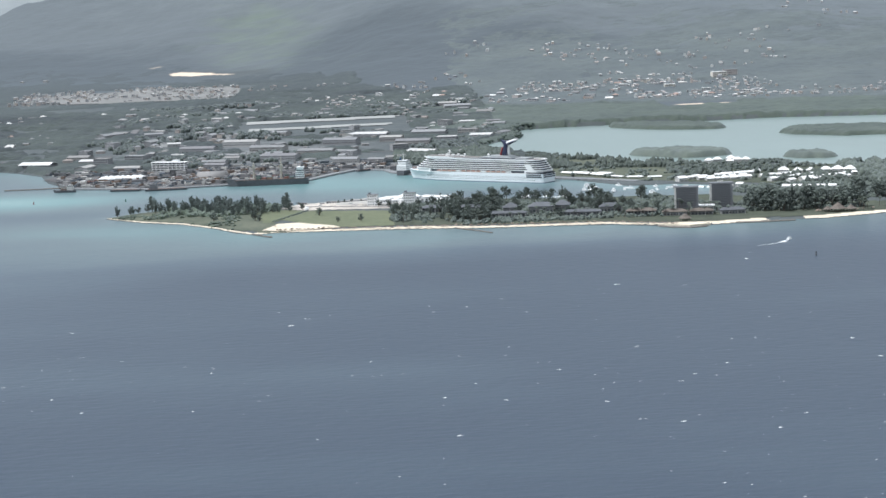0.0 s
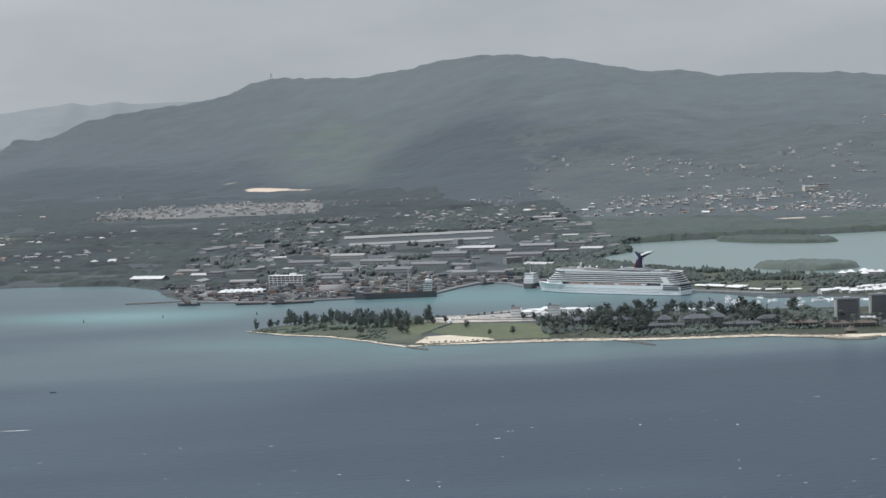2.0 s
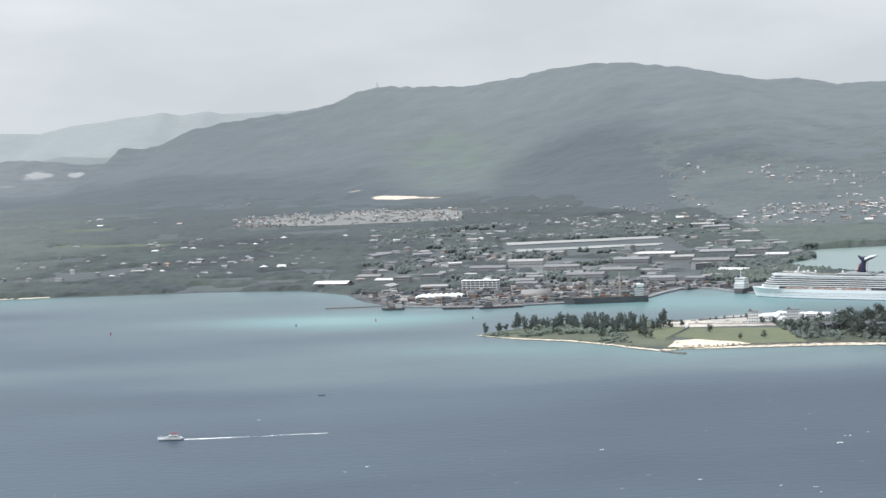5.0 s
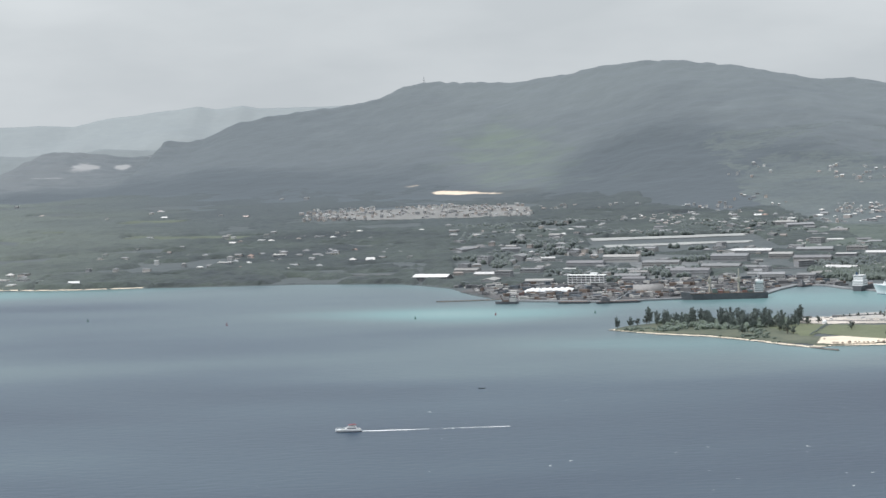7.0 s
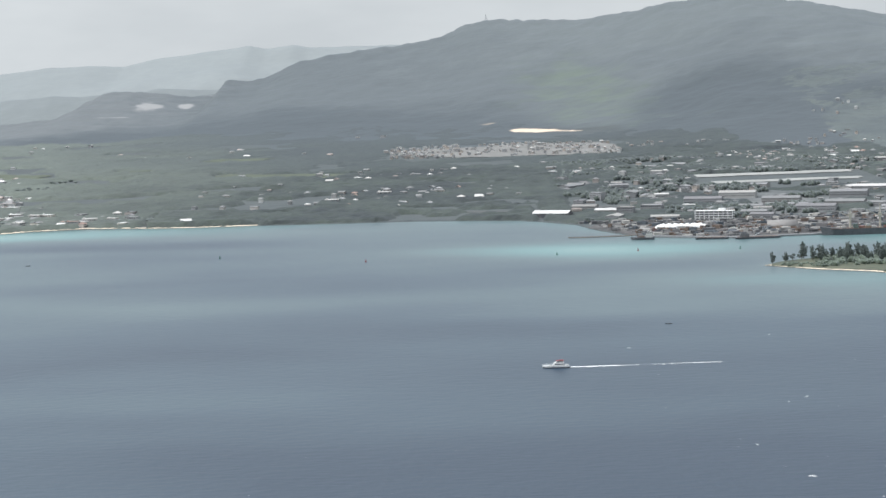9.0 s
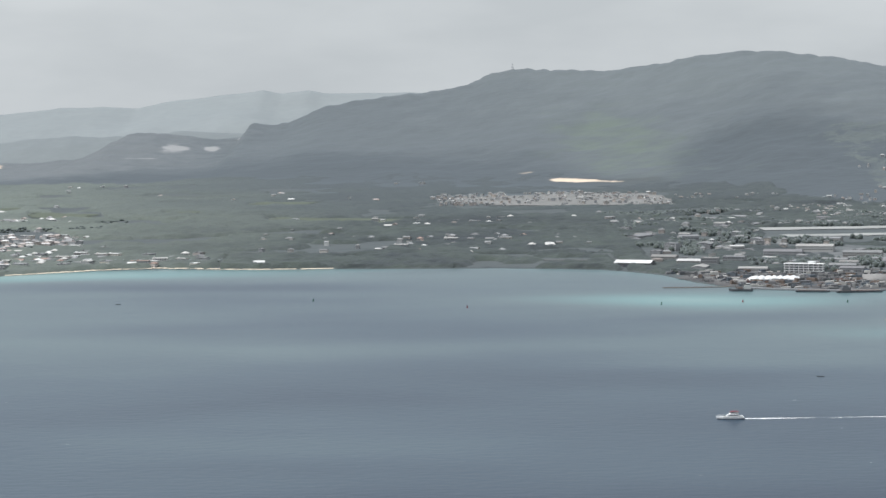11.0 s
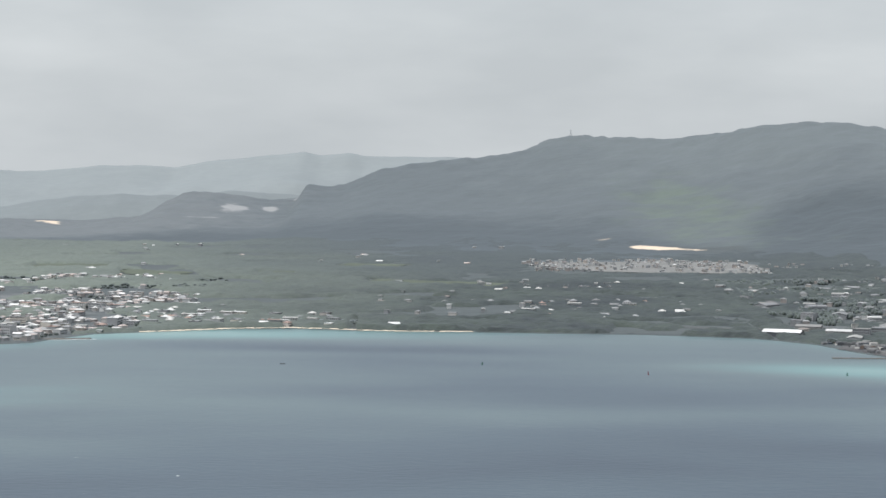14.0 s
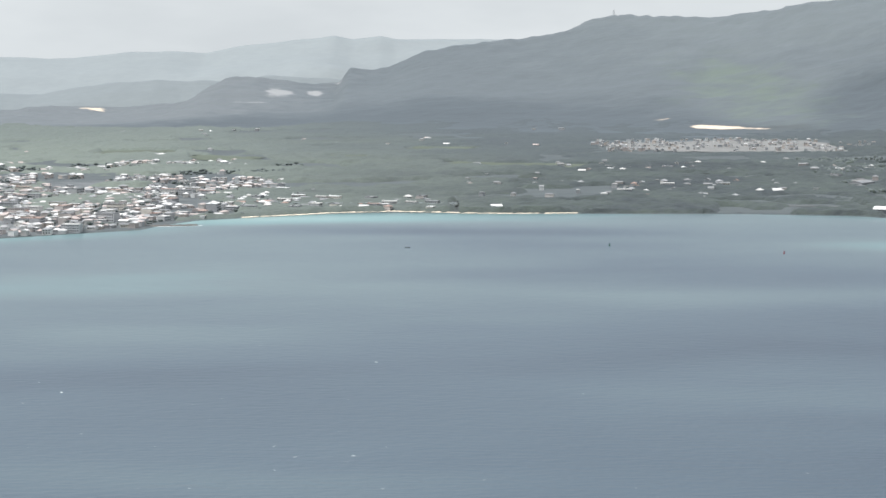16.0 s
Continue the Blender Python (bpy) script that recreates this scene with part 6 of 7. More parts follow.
# ---- trees ----
LUMP = [(0, 0, 1), (0.89, 0, 0.45), (0.28, 0.85, 0.45), (-0.72, 0.53, 0.45), (-0.72, -0.53, 0.45), (0.28, -0.85, 0.45), (0.72, 0.53, -0.45), (-0.28, 0.85, -0.45), (-0.89, 0, -0.45), (-0.28, -0.85, -0.45), (0.72, -0.53, -0.45), (0, 0, -1)]
LUMP_F = [(0, 1, 2), (0, 2, 3), (0, 3, 4), (0, 4, 5), (0, 5, 1), (1, 6, 2), (2, 7, 3), (3, 8, 4), (4, 9, 5), (5, 10, 1), (6, 7, 2), (7, 8, 3), (8, 9, 4), (9, 10, 5), (10, 6, 1), (11, 7, 6), (11, 8, 7), (11, 9, 8), (11, 10, 9), (11, 6, 10)]


def tuft(k, c, r, rng, flat=1.0, spiky=0.35):
    """A ragged clump of foliage."""
    k.add([(c[0] + x * r * rng.uniform(1 - spiky, 1 + spiky), c[1] + y * r * rng.uniform(1 - spiky, 1 + spiky), c[2] + z * r * flat * rng.uniform(1 - spiky, 1 + spiky)) for x, y, z in LUMP], LUMP_F)


def spray(k, c, r, rng, n=7, up=0.3, broad=0.2):
    """A loose spray of leaves: thin blades about one point."""
    for _ in range(n):
        d = Vector((rng.gauss(0, 1), rng.gauss(0, 1), rng.gauss(0, 1) + up)).normalized()
        s = d.cross(Vector((rng.gauss(0, 1), rng.gauss(0, 1), rng.gauss(0, 1)))).normalized() * r * broad
        p, q = Vector(c), Vector(c) + d * r * rng.uniform(0.8, 1.5)
        m = (p + q) / 2
        k.add([p, m + s, q, m - s], [(0, 1, 2), (0, 2, 3)])


def casuarina(seed, h):
    rng = random.Random(seed)
    t = root("casuarina_tree", 0, 0, 0, 0, "tall dark feathery casuarina on the grassy point", "tree", "casuarinas on the point")
    trunk = Kit().tube((0, 0, -0.6), (0.3, 0.2, h * 0.5), 0.5, 0.3, 7).tube((0.3, 0.2, h * 0.5), (0.1, 0.3, h * 0.93), 0.3, 0.06, 6)
    crown = Kit()
    leaders = [(0.1, 0.3, h)] + [(h * rng.uniform(0.14, 0.34) * math.cos(a), h * rng.uniform(0.14, 0.34) * math.sin(a), h * rng.uniform(0.6, 0.95)) for a in [1.6 * q + rng.uniform(-0.5, 0.5) for q in range(4)]]
    for lx, ly, lz in leaders:
        trunk.tube((0.2, 0.2, h * 0.2), (lx, ly, lz * 0.92), 0.2, 0.04, 5)
        for i in range(17):
            q = 0.16 + 0.84 * (i + rng.random()) / 17
            reach = h * 0.15 * (1.05 - q) ** 0.6 * rng.uniform(0.2, 1.3)
            a = rng.uniform(0, 6.283)
            f = min(1.0, max(0.0, (q * lz - h * 0.2) / max(lz - h * 0.2, 0.1)))
            spray(crown, (lx * f + reach * math.cos(a), ly * f + reach * math.sin(a), q * lz), h * 0.1, rng, 12, 1.8)
            if i % 5 == 2:
                tuft(crown, (lx * f + reach * math.cos(a), ly * f + reach * math.sin(a), q * lz), h * 0.03, rng, 2.2, 0.6)
        spray(crown, (lx, ly, lz * 0.95), h * 0.06, rng, 8, 3)
    trunk.done("trunk", BARK, t)
    crown.done("crown", LEAF_DARK, t)
    return t


def broadleaf(seed, h, label, group):
    rng = random.Random(seed)
    t = root("broadleaf_tree", 0, 0, 0, 0, label, "tree", group)
    trunk = Kit().tube((0, 0, -0.6), (0.2, 0, h * 0.38), 0.5, 0.34, 7)
    crown = Kit()
    lobes = [(h * 0.26 * rng.uniform(0.5, 1.1) * math.cos(a), h * 0.26 * rng.uniform(0.5, 1.1) * math.sin(a), h * rng.uniform(0.3, 0.8)) for a in [6.283 * i / 10 + rng.uniform(-0.3, 0.3) for i in range(10)]] + [(0, 0, h * 0.84)]
    for lx, ly, lz in lobes:
        trunk.tube((0.2, 0, h * 0.24), (lx, ly, lz), 0.24, 0.07, 5)
        for i in range(9):
            c = (lx + rng.gauss(0, h * 0.09), ly + rng.gauss(0, h * 0.09), lz + rng.gauss(0, h * 0.075))
            if i < 2:
                tuft(crown, c, h * 0.08 * rng.uniform(0.7, 1.2), rng, 0.8, 0.4)
            spray(crown, c, h * 0.075, rng, 6, 0.8, 0.34)
    trunk.done("trunk", BARK, t)
    crown.done("crown", LEAF, t)
    return t


def palm(seed, h):
    rng = random.Random(seed)
    t = root("palm_tree", 0, 0, 0, 0, "slender coconut palm by the shore", "tree", "coconut palms")
    bend = rng.uniform(0.5, 1.6)
    k = Kit()
    pts = [(bend * (q ** 2), 0.2 * q, -0.5 + (h + 0.5) * q) for q in (0, 0.35, 0.7, 1)]
    for a, b, r in zip(pts, pts[1:], (0.28, 0.24, 0.2)):
        k.tube(a, b, r, r * 0.85, 6)
    k.done("trunk", BARK, t)
    f = Kit()
    top = Vector(pts[-1])
    for i in range(15):
        a, rise = 6.283 * i / 15 + rng.uniform(-0.2, 0.2), rng.uniform(-0.1, 0.9)
        d, side = Vector((math.cos(a), math.sin(a), 0)), Vector((-math.sin(a), math.cos(a), 0))
        L = h * 0.3
        line = [top + d * L * q + Vector((0, 0, L * (rise * q - 0.9 * q * q))) for q in (0, 0.35, 0.7, 1.0)]
        for p, q, w0, w1 in zip(line, line[1:], (0.15, 0.75, 0.6), (0.75, 0.6, 0.05)):
            f.add([p + side * w0 - Vector((0, 0, w0 * 0.5)), p, q, q + side * w1 - Vector((0, 0, w1 * 0.5))], [(0, 1, 2, 3)])
            f.add([p, p - side * w0 - Vector((0, 0, w0 * 0.5)), q - side * w1 - Vector((0, 0, w1 * 0.5)), q], [(0, 1, 2, 3)])
    f.done("fronds", LEAF_PALM, t)
    return t


rng = random.Random(77)
CAS = [casuarina(100 + i, h) for i, h in enumerate((19, 15.5, 21, 13.5, 17.5))]
spots = [(314, 2740, 3), (330, 2748, 3), (333, 2753, 3)]
for x0, x1, n, yb in ((352, 376, 3, 2735), (376, 422, 18, 2738), (422, 450, 15, 2728), (446, 480, 19, 2704), (476, 515, 18, 2720), (515, 545, 6, 2722)):
    for _ in range(n):
        x = rng.uniform(x0, x1)
        spots.append((x, yb - (x - 455) * 0.12 + rng.uniform(-38, 30), rng.randrange(5)))
first = {}
for x, y, i in spots:
    sz = rng.choice((0.5, 0.7, 0.85, 1.0, 1.1)) * rng.uniform(0.92, 1.08) if x > 345 else 0.78
    if i not in first:
        first[i] = 1
        CAS[i].matrix_basis = pose(x * K, y * K, at_ground(x, y) * K, 0, 0, rng.uniform(0, 360))
    else:
        put(CAS[i], x, y, rng.uniform(0, 360), 0, sz)

BUSH = "low dark-green spreading seaside tree"
BRO = [broadleaf(200 + i, h, "dense dark-green broadleaf tree among the resort buildings", "resort trees") for i, h in enumerate((17, 20, 14, 22, 16))]
SMALL = [broadleaf(300 + i, h, BUSH, "low trees on the point") for i, h in enumerate((9, 11))]


def scatter(protos, n, x0, x1, y0, y1, lo=0.8, hi=1.15, avoid=12, fn=None):
    made = 0
    for _ in range(n * 12):
        x, y = rng.uniform(x0, x1), rng.uniform(y0, y1)
        if float(shore(np.array([x]), np.array([y]))[0]) < avoid or (fn and not fn(x, y)):
            continue
        put(rng.choice(protos), x, y, rng.uniform(0, 360), 0, rng.uniform(lo, hi))
        made += 1
        if made >= n:
            return


def clear_of_buildings(x, y):
    return not any(abs(x - a) < w and abs(y - b) < d for a, b, w, d in ((807, 2494, 26, 12), (897, 2474, 25, 12), (816, 2542, 11, 14), (853, 2530, 17, 14), (880, 2545, 11, 14), (1023, 2474, 18, 26), (1070, 2505, 18, 26), (1046, 2480, 14, 24)))


for p, (x, y) in zip(BRO, ((700, 2560), (745, 2540), (770, 2640), (930, 2590), (1120, 2480))):
    p.matrix_basis = pose(x * K, y * K, at_ground(x, y) * K, 0, 0, 40)
for p, (x, y) in zip(SMALL, ((496, 2625), (580, 2620))):
    p.matrix_basis = pose(x * K, y * K, at_ground(x, y) * K, 0, 0, 40)
scatter(BRO, 30, 672, 738, 2490, 2700, 0.38, 0.62, 20, clear_of_buildings)
scatter(BRO, 40, 734, 800, 2474, 2690, 0.65, 1.05, 20, clear_of_buildings)
scatter(BRO, 55, 775, 1010, 2560, 2720, 0.6, 0.95, 14, clear_of_buildings)
scatter(BRO, 40, 750, 1000, 2462, 2560, 0.45, 0.8, 20, clear_of_buildings)
scatter(BRO, 42, 1095, 1180, 2425, 2560, 0.9, 1.3, 18)
scatter(BRO, 42, 1175, 1330, 2445, 2560, 0.9, 1.3, 30)
scatter(SMALL, 14, 340, 520, 2600, 2770, 0.8, 1.3, 14)
for i in range(12):
    put(SMALL[i % 2], 540 + i * 10 + rng.uniform(-3, 3), 2797 - i * 0.6 + rng.uniform(-3, 3), rng.uniform(0, 360), 0, rng.uniform(0.3, 0.6))
for x, y, s in ((500, 2596, 1.25), (506, 2590, 1.1), (540, 2693, 1.0), (556, 2705, 1.1), (632, 2533, 0.9), (604, 2532, 0.7), (645, 2740, 1.0), (655, 2700, 1.1), (668, 2690, 1.2)):
    put(SMALL[rng.randrange(2)], x, y, rng.uniform(0, 360), 0, s)
# hedge between the two lawns
hedge = Kit()
for i in range(46):
    t = i / 45
    tuft(hedge, (563 - 40 * t, 2692 - 118 * t, 2.2), 1.4, rng, 0.9, 0.4)
tagged(hedge.done("hedge", LEAF), "dark clipped hedge between the lawns", "hedge")
PALM = [palm(400 + i, h) for i, h in enumerate((13, 16, 11))]
for p, (x, y) in zip(PALM, ((1225, 2440), (1175, 2418), (990, 2440))):
    p.matrix_basis = pose(x * K, y * K, at_ground(x, y) * K, 0, 0, 40)
scatter(PALM, 26, 940, 1070, 2420, 2480, 0.8, 1.1, 10)
scatter(PALM, 18, 1165, 1290, 2405, 2450, 0.8, 1.15, 8)
scatter(PALM, 22, 680, 940, 2455, 2500, 0.7, 1.0, 12)

# ---- woods too many to count ----
def woods(name, n, x0, x1, y0, y1, lo, hi, mat, label, test, seed, lobes=2, flat=0.8, jag=0.45, smooth=False, lift=0.0):
    r2 = np.random.default_rng(seed)
    x, y = r2.uniform(x0, x1, n), r2.uniform(y0, y1, n)
    ok = test(x, y)
    x, y = x[ok], y[ok]
    z = ground(x, y) + lift
    V, F, o = [], [], 0
    base, tri = np.array(LUMP), np.array(LUMP_F)
    for _ in range(lobes):
        m = len(x)
        r = r2.uniform(lo, hi, m)
        jit = r2.uniform(1 - jag, 1 + jag, (m, 12, 3)) * np.array([1, 1, flat])
        c = np.stack([x + r2.uniform(-0.8, 0.8, m) * r, y + r2.uniform(-0.8, 0.8, m) * r, z + r * r2.uniform(0.2, 0.9, m)], 1)
        V.append((c[:, None, :] + base[None] * jit * r[:, None, None]).reshape(-1, 3))
        F.append((tri[None] + (np.arange(m) * 12)[:, None, None]).reshape(-1, 3) + o)
        o += m * 12
    return sheet(name, np.concatenate(V), np.concatenate(F), mat, label, "woods", "stuff", smooth)


foot_of = lambda x: np.interp(x, _foot[:, 0], _foot[:, 1])
CLEARED = ((-205, 340, 5100, 5640), (50, 275, 5930, 6200))


def in_clearing(x, y):
    hit = np.any([(x > a) & (x < b) & (y > c) & (y < d) for a, b, c, d in CLEARED], axis=0)
    for poly in MEADOWS:
        hit = hit | inside(x, y, poly)
    return hit


def canopy(name, x0, x1, y0, y1, dx, dy, height, mat, label, dense):
    """A closed woodland canopy: one uneven sheet of crowns that drops to the ground at its borders and gaps."""
    cx, cy = np.meshgrid(np.arange(x0, x1, dx), np.arange(y0, y1, dy))
    nr, nc = cx.shape
    cx, cy = cx.ravel(), cy.ravel()
    shift = np.random.default_rng(nr).uniform(-0.35, 0.35, (2, len(cx)))
    cx, cy = cx + shift[0] * dx, cy + shift[1] * dy
    m = np.clip(dense(cx, cy) / 0.09, 0, 1)
    m = m * m * (3 - 2 * m)
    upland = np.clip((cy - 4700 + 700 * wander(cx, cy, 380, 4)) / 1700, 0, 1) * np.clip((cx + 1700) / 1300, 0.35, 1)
    z = ground(cx, cy) - 1.0 + m * (1 - 0.85 * upland) * height * (1 + 0.6 * wander(cx, cy, 46, 3) + 0.45 * wander(cx, cy, 17, 1))
    idx = np.arange(nr * nc).reshape(nr, nc)
    f = np.stack([idx[:-1, :-1], idx[:-1, 1:], idx[1:, 1:], idx[1:, :-1]], -1).reshape(-1, 4)
    ob = sheet(name, np.stack([cx, cy, z], 1), f[m[f].max(1) > 0.02], mat, label, "woods", "stuff")
    # share of painted haze: grows towards the left
    a = ob.data.attributes.new("left_haze", "FLOAT", "POINT")
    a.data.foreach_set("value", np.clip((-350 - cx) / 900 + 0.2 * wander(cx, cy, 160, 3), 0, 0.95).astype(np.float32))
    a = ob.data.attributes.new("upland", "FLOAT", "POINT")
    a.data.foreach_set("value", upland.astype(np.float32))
    return ob


def lowland(x, y):
    d = wander(x, y, 170, 4) + 0.36 - 0.6 * np.clip((-860 - x) / 120, 0, 1) * np.clip((4750 - y) / 300, 0, 1) - 0.34 * ((x > 130) & (y < 4500)) - 0.1 * ((x > -450) & (x < 60) & (y > 3900) & (y < 4400))
    d = d - 1.0 * in_clearing(x, y) - 1.0 * ((x > -570) & (x < 80) & (y < 3870)) - 1.0 * ((y > 4000) & (y < 4420) & (x > 390) & (x < 730)) - 1.0 * ((x > 130) & (x < 720) & (y < 3450))
    d = np.minimum(d, (shore(x, y) - 10) / 40)
    return np.minimum(d, (foot_of(x) + 150 + 420 * wander(x, y, 260, 4) - y) / 300)


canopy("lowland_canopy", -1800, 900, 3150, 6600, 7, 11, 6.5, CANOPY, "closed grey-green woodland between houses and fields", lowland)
canopy("hillside_canopy", 780, 2100, 4240, 6400, 9, 14, 4.0, HILL_CANOPY, "woodland among the hillside houses", lambda x, y: np.minimum(np.minimum(wander(x, y, 120, 4) + 0.5, (x - 830 + 60 * wander(x, y, 90, 3)) / 900), (y - 4560 + 0.22 * (x - 900)) / 100))
canopy("waterfront_canopy", -560, 110, 3520, 3900, 6, 8, 7, CANOPY, "dense dark trees along the bay shore", lambda x, y: np.minimum(np.minimum((shore(x, y) - 8) / 60, (70 - x) / 60), wander(x, y, 120, 3) + 0.35))
canopy("mangrove_canopy", 760, 2600, 3700, 4580, 6, 8, 5, MANGROVE, "broad belt of grey-green mangroves behind the lagoon",
       lambda x, y: np.minimum(np.minimum((shore(x, y) + 2) / 60, (4560 - 0.22 * (x - 900) - y) / 150), 1.0 * ~((x > 1250) & (x < 1410) & (y > 4345)) - 0.1))
woods("waterfront_woods", 2200, -950, -560, 3660, 3800, 2.5, 4.5, WOODS, "trees along the town beach", lambda x, y: (shore(x, y) > 18) & (wander(x, y, 120, 2) > 0.0), 22, 2, 0.6, 0.25, True)
woods("mangrove_belt", 3200, 760, 960, 3560, 4060, 2.6, 5, MANGROVE, "mangroves on a spit of the lagoon", lambda x, y: (shore(x, y) > -2) & (x > 830), 33, 1, 0.6, 0.25, True)
woods("strip_woods", 3400, 780, 1130, 3030, 3340, 2.2, 4.6, LEAF, "dark trees between the pier and the lagoon",
      lambda x, y: (shore(x, y) > 4) & (y > 3190 - (x - 800) * 0.35) & (y < 3330 - (x - 900) * 0.3) & (wander(x, y, 70, 3) > -0.25), 4, 2, 1.5, 0.4)
woods("strip_woods", 900, 840, 960, 3330, 3560, 1.6, 3.0, LEAF, "low scrub on the lagoon's edge", lambda x, y: (shore(x, y) > 3), 41, 1, 0.8, 0.3, True)
woods("strip_woods", 900, 1080, 1420, 2990, 3220, 1.8, 3.6, LEAF, "low trees round the lagoon villas", lambda x, y: (shore(x, y) > 3) & (wander(x, y, 60, 2) > -0.1), 45, 2, 0.8, 0.3, True)
woods("harbour_woods", 1500, 690, 880, 3330, 3560, 2.5, 5.0, LEAF, "dark trees behind the harbour", lambda x, y: (shore(x, y) > 15) & (wander(x, y, 80, 3) > -0.25), 44, 2, 1.2, 0.4)
woods("marina_trees", 620, 1312, 1440, 2560, 2990, 3.5, 6.5, LEAF, "tall dark trees behind the bathing beach", lambda x, y: (shore(x, y) > 8), 50, 2, 1.2, 0.35, True)
woods("town_trees", 4200, -1750, -850, 3300, 4800, 2.6, 5.6, CROWNS, "dark trees between the town's houses", lambda x, y: (shore(x, y) > 15) & (wander(x, y, 90, 3) > 0.12), 51, 1, 0.6, 0.3, True)
woods("harbour_trees", 5200, 130, 900, 3440, 4900, 2.8, 5.6, CROWNS, "dark trees between sheds and workshops",
      lambda x, y: (shore(x, y) > 20) & (wander(x, y, 110, 3) > 0.16) & ~((abs(y - 4270) < 150) & (x > 390) & (x < 730)), 53, 2, 1.1, 0.35, True)
woods("undergrowth", 5200, 670, 1340, 2440, 2760, 1.4, 3.2, LEAF, "dark shrubs and small trees round the resort",
      lambda x, y: (shore(x, y) > 15) & (wander(x, y, 60, 3) > -0.22) & ~((x < 780) & (y > 2705)), 46, 2, 1.0)
woods("marina_trees", 1000, 1080, 1400, 2580, 3090, 2.5, 5.0, LEAF, "dark trees among the marina houses", lambda x, y: (shore(x, y) > 12) & (wander(x, y, 50, 3) > 0.05), 48, 2, 1.1)
woods("pier_scrub", 700, 860, 1130, 2880, 3230, 1.4, 3.4, LEAF, "scattered bushes and small trees behind the pier", lambda x, y: (shore(x, y) > 10) & (wander(x, y, 45, 3) > 0.16), 57, 2, 1.0, 0.35, True)
woods("undergrowth", 420, 370, 524, 2670, 2770, 2.0, 4.2, SHRUB, "dense scrub at the foot of the casuarinas", lambda x, y: (shore(x, y) > 12) & (wander(x, y, 40, 2) > -0.15), 49, 2, 0.9, 0.35)
woods("undergrowth", 1500, 310, 530, 2470, 2830, 0.9, 2.6, SHRUB, "low grey-green scrub on the point",
      lambda x, y: (shore(x, y) > 7) & (wander(x, y, 60, 3) > 0.05) & ~((x > 480) & (y < 2690)), 47, 2, 0.5, 0.3, True)


# mangrove islands of the lagoon
def island(poly, h, seed, label, leaves=MANGROVE):
    cx, cy = sum(p[0] for p in poly) / len(poly), sum(p[1] for p in poly) / len(poly)
    isl = root("mangrove_island", cx, cy, 0, 0, label, "island", "lagoon islands")
    Kit().prism([(x - cx, y - cy) for x, y in poly], -1.5, 0.6).done("mud_bank", LAND, isl)
    xs, yy = [p[0] for p in poly], [p[1] for p in poly]
    ix, iy = np.meshgrid(np.arange(min(xs) - 4, max(xs) + 8, 4.0), np.arange(min(yy) - 4, max(yy) + 8, 4.0))
    nr, nc = ix.shape
    ix, iy = ix.ravel() + np.random.default_rng(seed).uniform(-1.3, 1.3, nr * nc), iy.ravel()
    d = np.where(inside(ix, iy, poly), 1, -1) * edge_distance(ix, iy, poly)
    iz = np.where(d > -3, 0.2 + np.clip((d + 3) / 7, 0, 1) ** 0.5 * h * (0.72 + 0.2 * wander(ix, iy, 26, 3) + 0.16 * wander(ix, iy, 7, 1)), -0.6)
    idx = np.arange(nr * nc).reshape(nr, nc)
    f = np.stack([idx[:-1, :-1], idx[:-1, 1:], idx[1:, 1:], idx[1:, :-1]], -1).reshape(-1, 4)
    top = sheet("canopy", np.stack([ix - cx, iy - cy, iz], 1), f[d[f].max(1) > -3], leaves, "closed mangrove canopy", "", "stuff")
    top.parent = isl


def blob(x0, x1, y, depth, seed, tilt=0.27):
    r2 = random.Random(seed)
    n, out = 16, []
    for i in range(n):
        a = 6.283 * i / n
        out.append(((x0 + x1) / 2 + (x1 - x0) / 2 * math.cos(a) * r2.uniform(0.93, 1.04), y + depth / 2 * math.sin(a) * r2.uniform(0.8, 1.15) - math.cos(a) * (x1 - x0) * tilt))
    return out


island(blob(1100, 1302, 3950, 170, 1, 0.36), 9, 1, "long low grey-green mangrove island")
island(blob(1066, 1207, 3322, 118, 2, 0.22), 13, 2, "dark mangrove island in the lagoon", LEAF)
island(blob(1364, 1640, 3642, 220, 3, 0.15), 10, 3, "long low grey-green mangrove island")
island(blob(1281, 1351, 3186, 72, 4, 0.2), 11, 4, "small dark mangrove islet", LEAF)

# ---- town houses ----
H1 = house_proto(14, 10, 4, "gable", OBJ_WALL, OBJ_ROOF, 1, "small rendered town house with a metal roof", "house", "town houses")
H2 = house_proto(12, 11, 6.5, "hip", OBJ_WALL, OBJ_ROOF, 2, "two-storey rendered house with a hipped roof", "house", "town houses")
H3 = house_proto(20, 13, 7, "flat", OBJ_WALL, OBJ_ROOF, 2, "flat-roofed rendered town building", "house", "town houses")
H4 = house_proto(28, 15, 11, "flat", OBJ_WALL, OBJ_ROOF, 3, "three-storey flat-roofed town block", "house", "town houses")
TOWN = [H1, H2, H3, H4]
for p, (x, y) in zip(TOWN, ((-300, 3990), (-260, 4040), (-1010, 3640), (-1090, 3720))):
    p.matrix_basis = pose(x * K, y * K, at_ground(x, y) * K, 0, 0, -12)
    used.append((x, y, 12))
count = 0


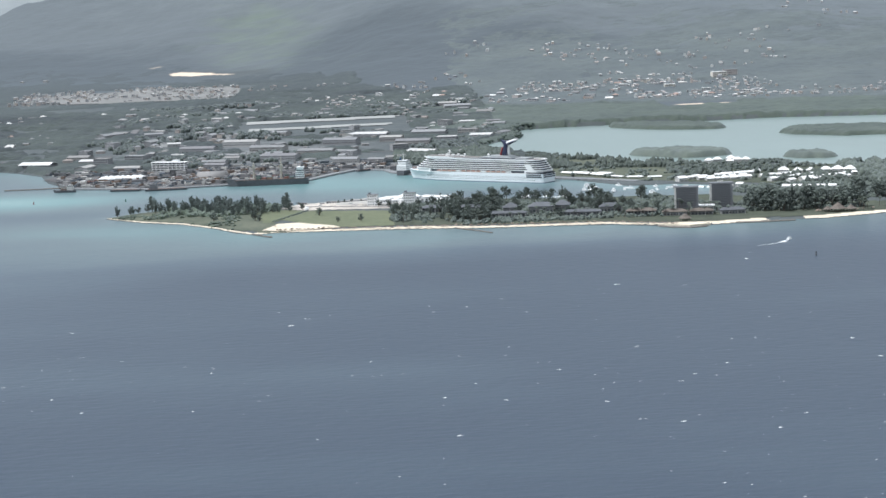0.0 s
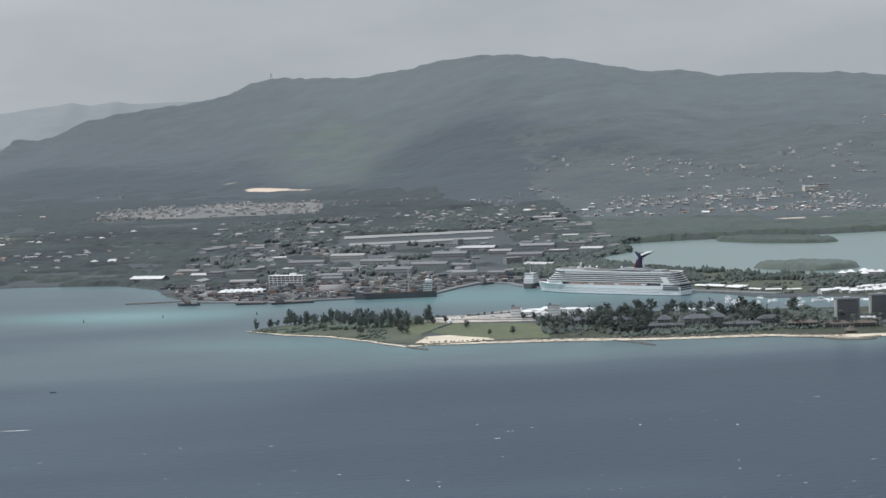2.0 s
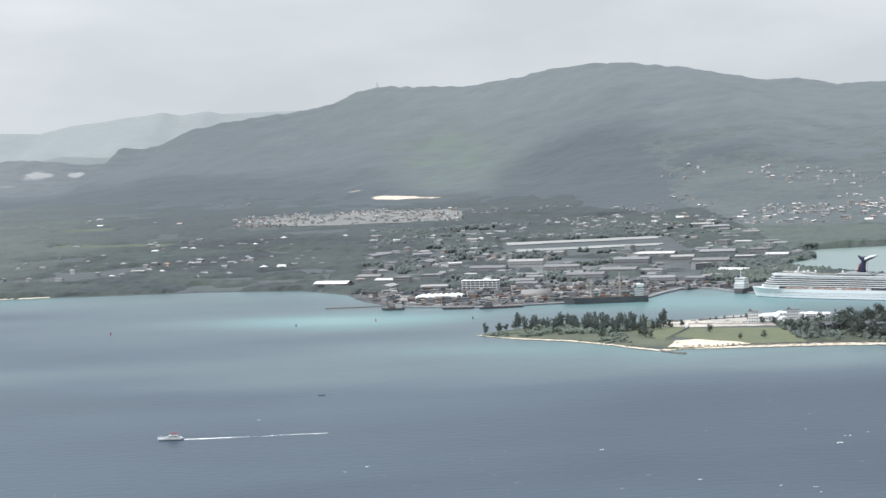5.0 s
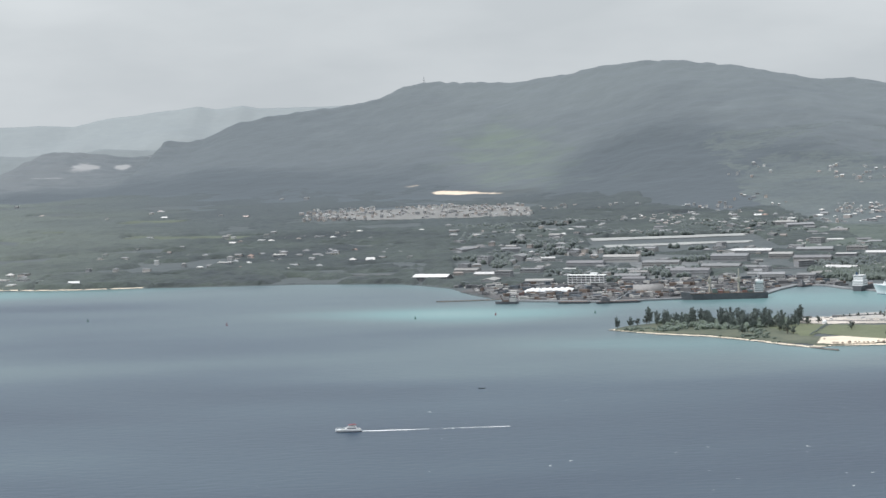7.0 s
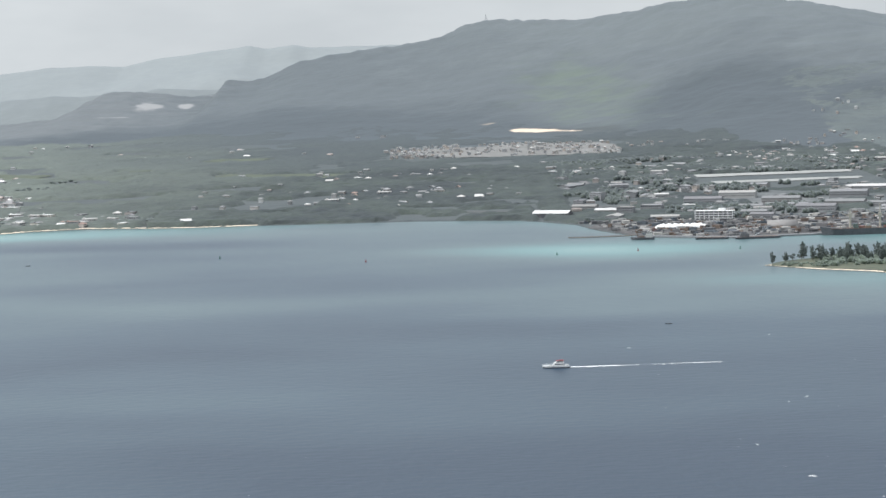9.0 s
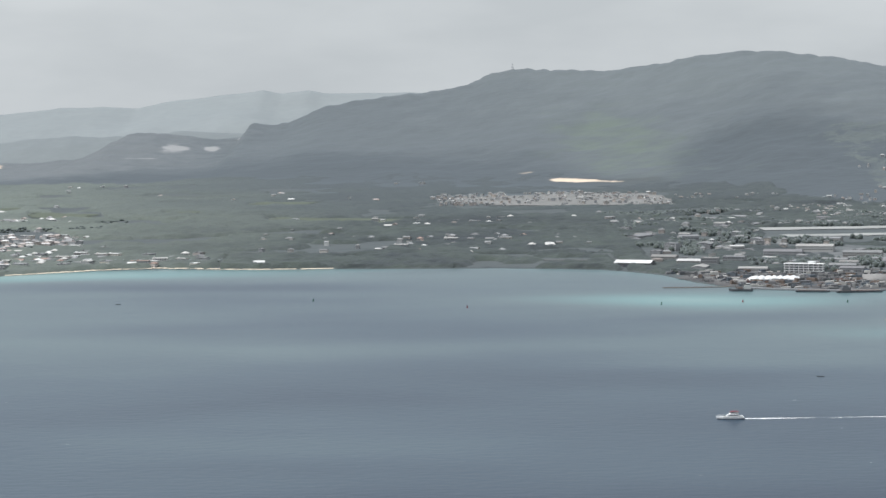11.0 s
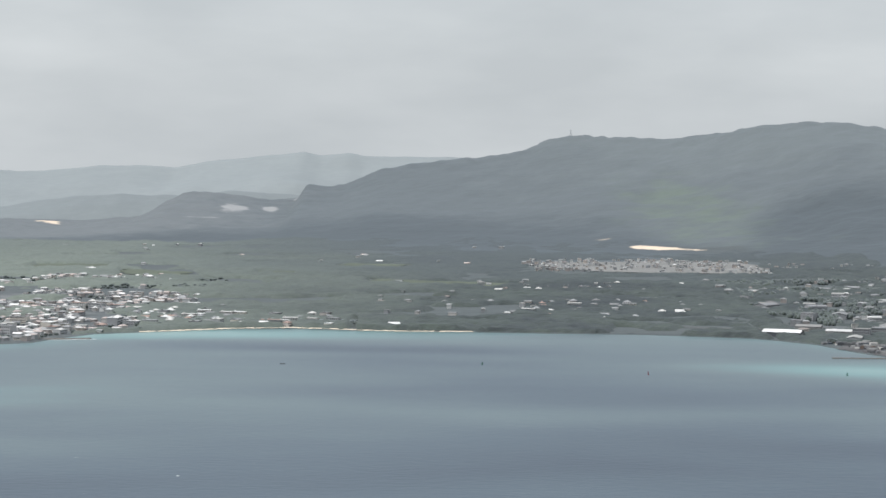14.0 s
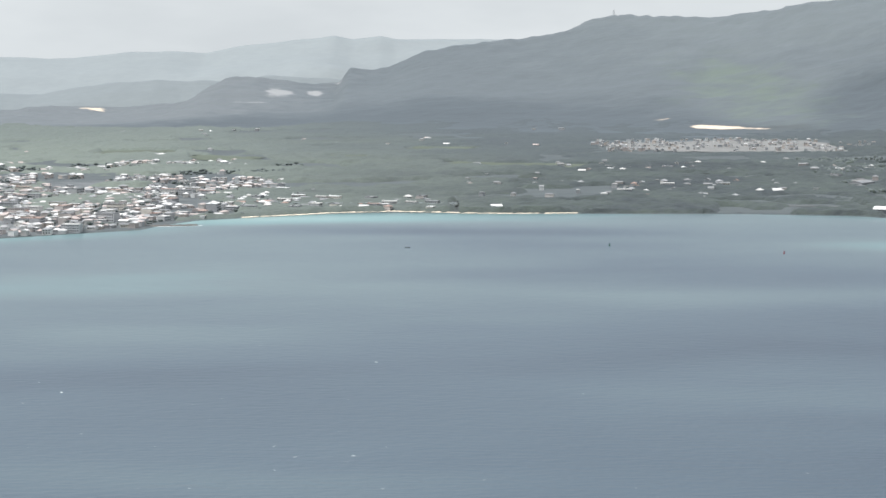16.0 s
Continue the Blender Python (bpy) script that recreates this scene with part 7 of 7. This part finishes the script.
def quarter(n, x0, x1, y0, y1, kinds, r, dens=-1.0, inland=14, sizes=(0.8, 1.15)):
    global count
    made = 0
    for _ in range(n * 14):
        x, y = rng.uniform(x0, x1), rng.uniform(y0, y1)
        if float(shore(np.array([x]), np.array([y]))[0]) < inland or wander(np.array([x]), np.array([y]), 170, 2)[0] < dens or not free(x, y, r):
            continue
        put(TOWN[rng.choice(kinds)], x, y, rng.choice((-15, 75)) + rng.uniform(-12, 12), 0, rng.uniform(*sizes))
        made += 1
        count += 1
        if made >= n:
            break


quarter(130, -1380, -930, 3230, 4150, (0, 1, 2, 2, 3, 3), 13, -0.6, 10)
quarter(30, -930, -800, 3690, 4100, (0, 1, 2, 2), 12, -0.3, 14)
quarter(40, -930, -600, 3690, 3900, (0, 0, 1, 2), 12, -0.3, 14)
quarter(26, -430, 60, 3880, 4330, (0, 0, 1, 1), 12, -0.15)
quarter(10, -500, 0, 4330, 4800, (0, 1, 2), 13, 0.0)
quarter(70, 700, 1500, 4560, 5000, (0, 0, 1, 1, 2), 13, -0.4, 20)
for x, y, kind, a in ((-668, 3775, 2, 0), (-502, 3716, 0, 10), (-276, 4000, 2, -5), (-90, 4140, 2, -8), (-187, 4140, 2, -8), (1460, 4960, 3, 10), (1490, 4985, 3, -5), (1330, 4840, 2, 0)):
    put(TOWN[kind], x, y, a, 0, 1.2)


def far_houses(name, n, x0, x1, y0, y1, label, test, seed, big=1.0, roof=None):
    r2 = random.Random(seed)
    kw, kr = Kit(), Kit()
    pts = [(r2.uniform(x0, x1), r2.uniform(y0, y1)) for _ in range(n)]
    arr = np.array(pts)
    ok = test(arr[:, 0], arr[:, 1])
    z = ground(arr[:, 0], arr[:, 1])
    for (x, y), good, zz in zip(pts, ok, z):
        if not good:
            continue
        w, d, h, a = r2.uniform(9, 20) * big, r2.uniform(8, 12) * big, r2.choice((3.6, 4, 6.5, 7)), r2.choice((-0.25, 1.3)) + r2.uniform(-0.2, 0.2)
        kw.box(-w / 2, w / 2, -d / 2, d / 2, zz - 2, zz + h, a, (x, y))
        c, s = math.cos(a), math.sin(a)
        rz, form = zz + h, r2.random()
        lift, run = (d * 0.25, w / 4) if form < 0.35 else (d * 0.22, w / 2 + 0.5) if form < 0.65 else (0.25, w / 2 + 0.4)
        pr = [(-w / 2 - 0.6, -d / 2 - 0.6, rz), (w / 2 + 0.6, -d / 2 - 0.6, rz), (w / 2 + 0.6, d / 2 + 0.6, rz), (-w / 2 - 0.6, d / 2 + 0.6, rz), (-run, 0, rz + lift), (run, 0, rz + lift)]
        kr.add([(x + px * c - py * s, y + px * s + py * c, pz) for px, py, pz in pr], [(0, 1, 5, 4), (1, 2, 5), (2, 3, 4, 5), (3, 0, 4), (3, 2, 1, 0)])
    base = kw.done(name, HOUSE_WALL)
    tagged(base, label, "houses", "", "stuff")
    tagged(kr.done("far_roofs", roof or HOUSE_ROOF, base), kind="stuff")


far_houses("far_houses", 3300, -1750, -800, 3200, 5100, "crowded rendered houses of the town", lambda x, y: (shore(x, y) > 12) & (wander(x, y, 150, 4) > -0.3 + 0.75 * np.clip((x + 1100) / 350, 0, 1) + 0.5 * np.clip((y - 4100) / 900, 0, 1)), 1, 0.85, TOWN_ROOF)
far_houses("far_houses", 90, -550, 60, 3900, 4800, "small houses among trees behind the bay", lambda x, y: wander(x, y, 230, 3) > 0.02, 2, 0.75)
far_houses("far_houses", 270, 130, 900, 3450, 4900, "houses and workshops behind the harbour", lambda x, y: (shore(x, y) > 40) & (wander(x, y, 180, 3) > -0.1) & ~((abs(y - 4270) < 140) & (x > 390) & (x < 730)), 3, 0.9)
far_houses("far_houses", 2300, 560, 2050, 4480, 5250, "hillside houses behind the mangroves", lambda x, y: (y > 4600 - 0.22 * (x - 900)) & (wander(x, y, 150, 3) > -0.05 + (y - 4650) / 1100), 4, 0.46, TOWN_ROOF)
far_houses("far_houses", 640, -200, 335, 5160, 5610, "rows of small new estate houses", lambda x, y: (wander(x, y, 50, 2) > -0.35) & (np.abs(np.mod(y + 0.2 * x, 34) - 17) < 11), 5, 0.5)
far_houses("far_houses", 170, 350, 900, 4850, 5500, "scattered houses at the foot of the hills", lambda x, y: wander(x, y, 150, 3) > 0.05, 6, 0.6)
far_houses("far_houses", 480, 850, 2050, 5150, 6300, "scattered houses on the hillside", lambda x, y: wander(x, y, 200, 3) > 0.08 + (y - 5150) / 4000, 7, 0.55, TOWN_ROOF)
far_houses("far_houses", 70, -1500, 300, 4700, 6200, "scattered houses among woods and pasture", lambda x, y: wander(x, y, 260, 3) > 0.1, 8, 0.8, TOWN_ROOF)
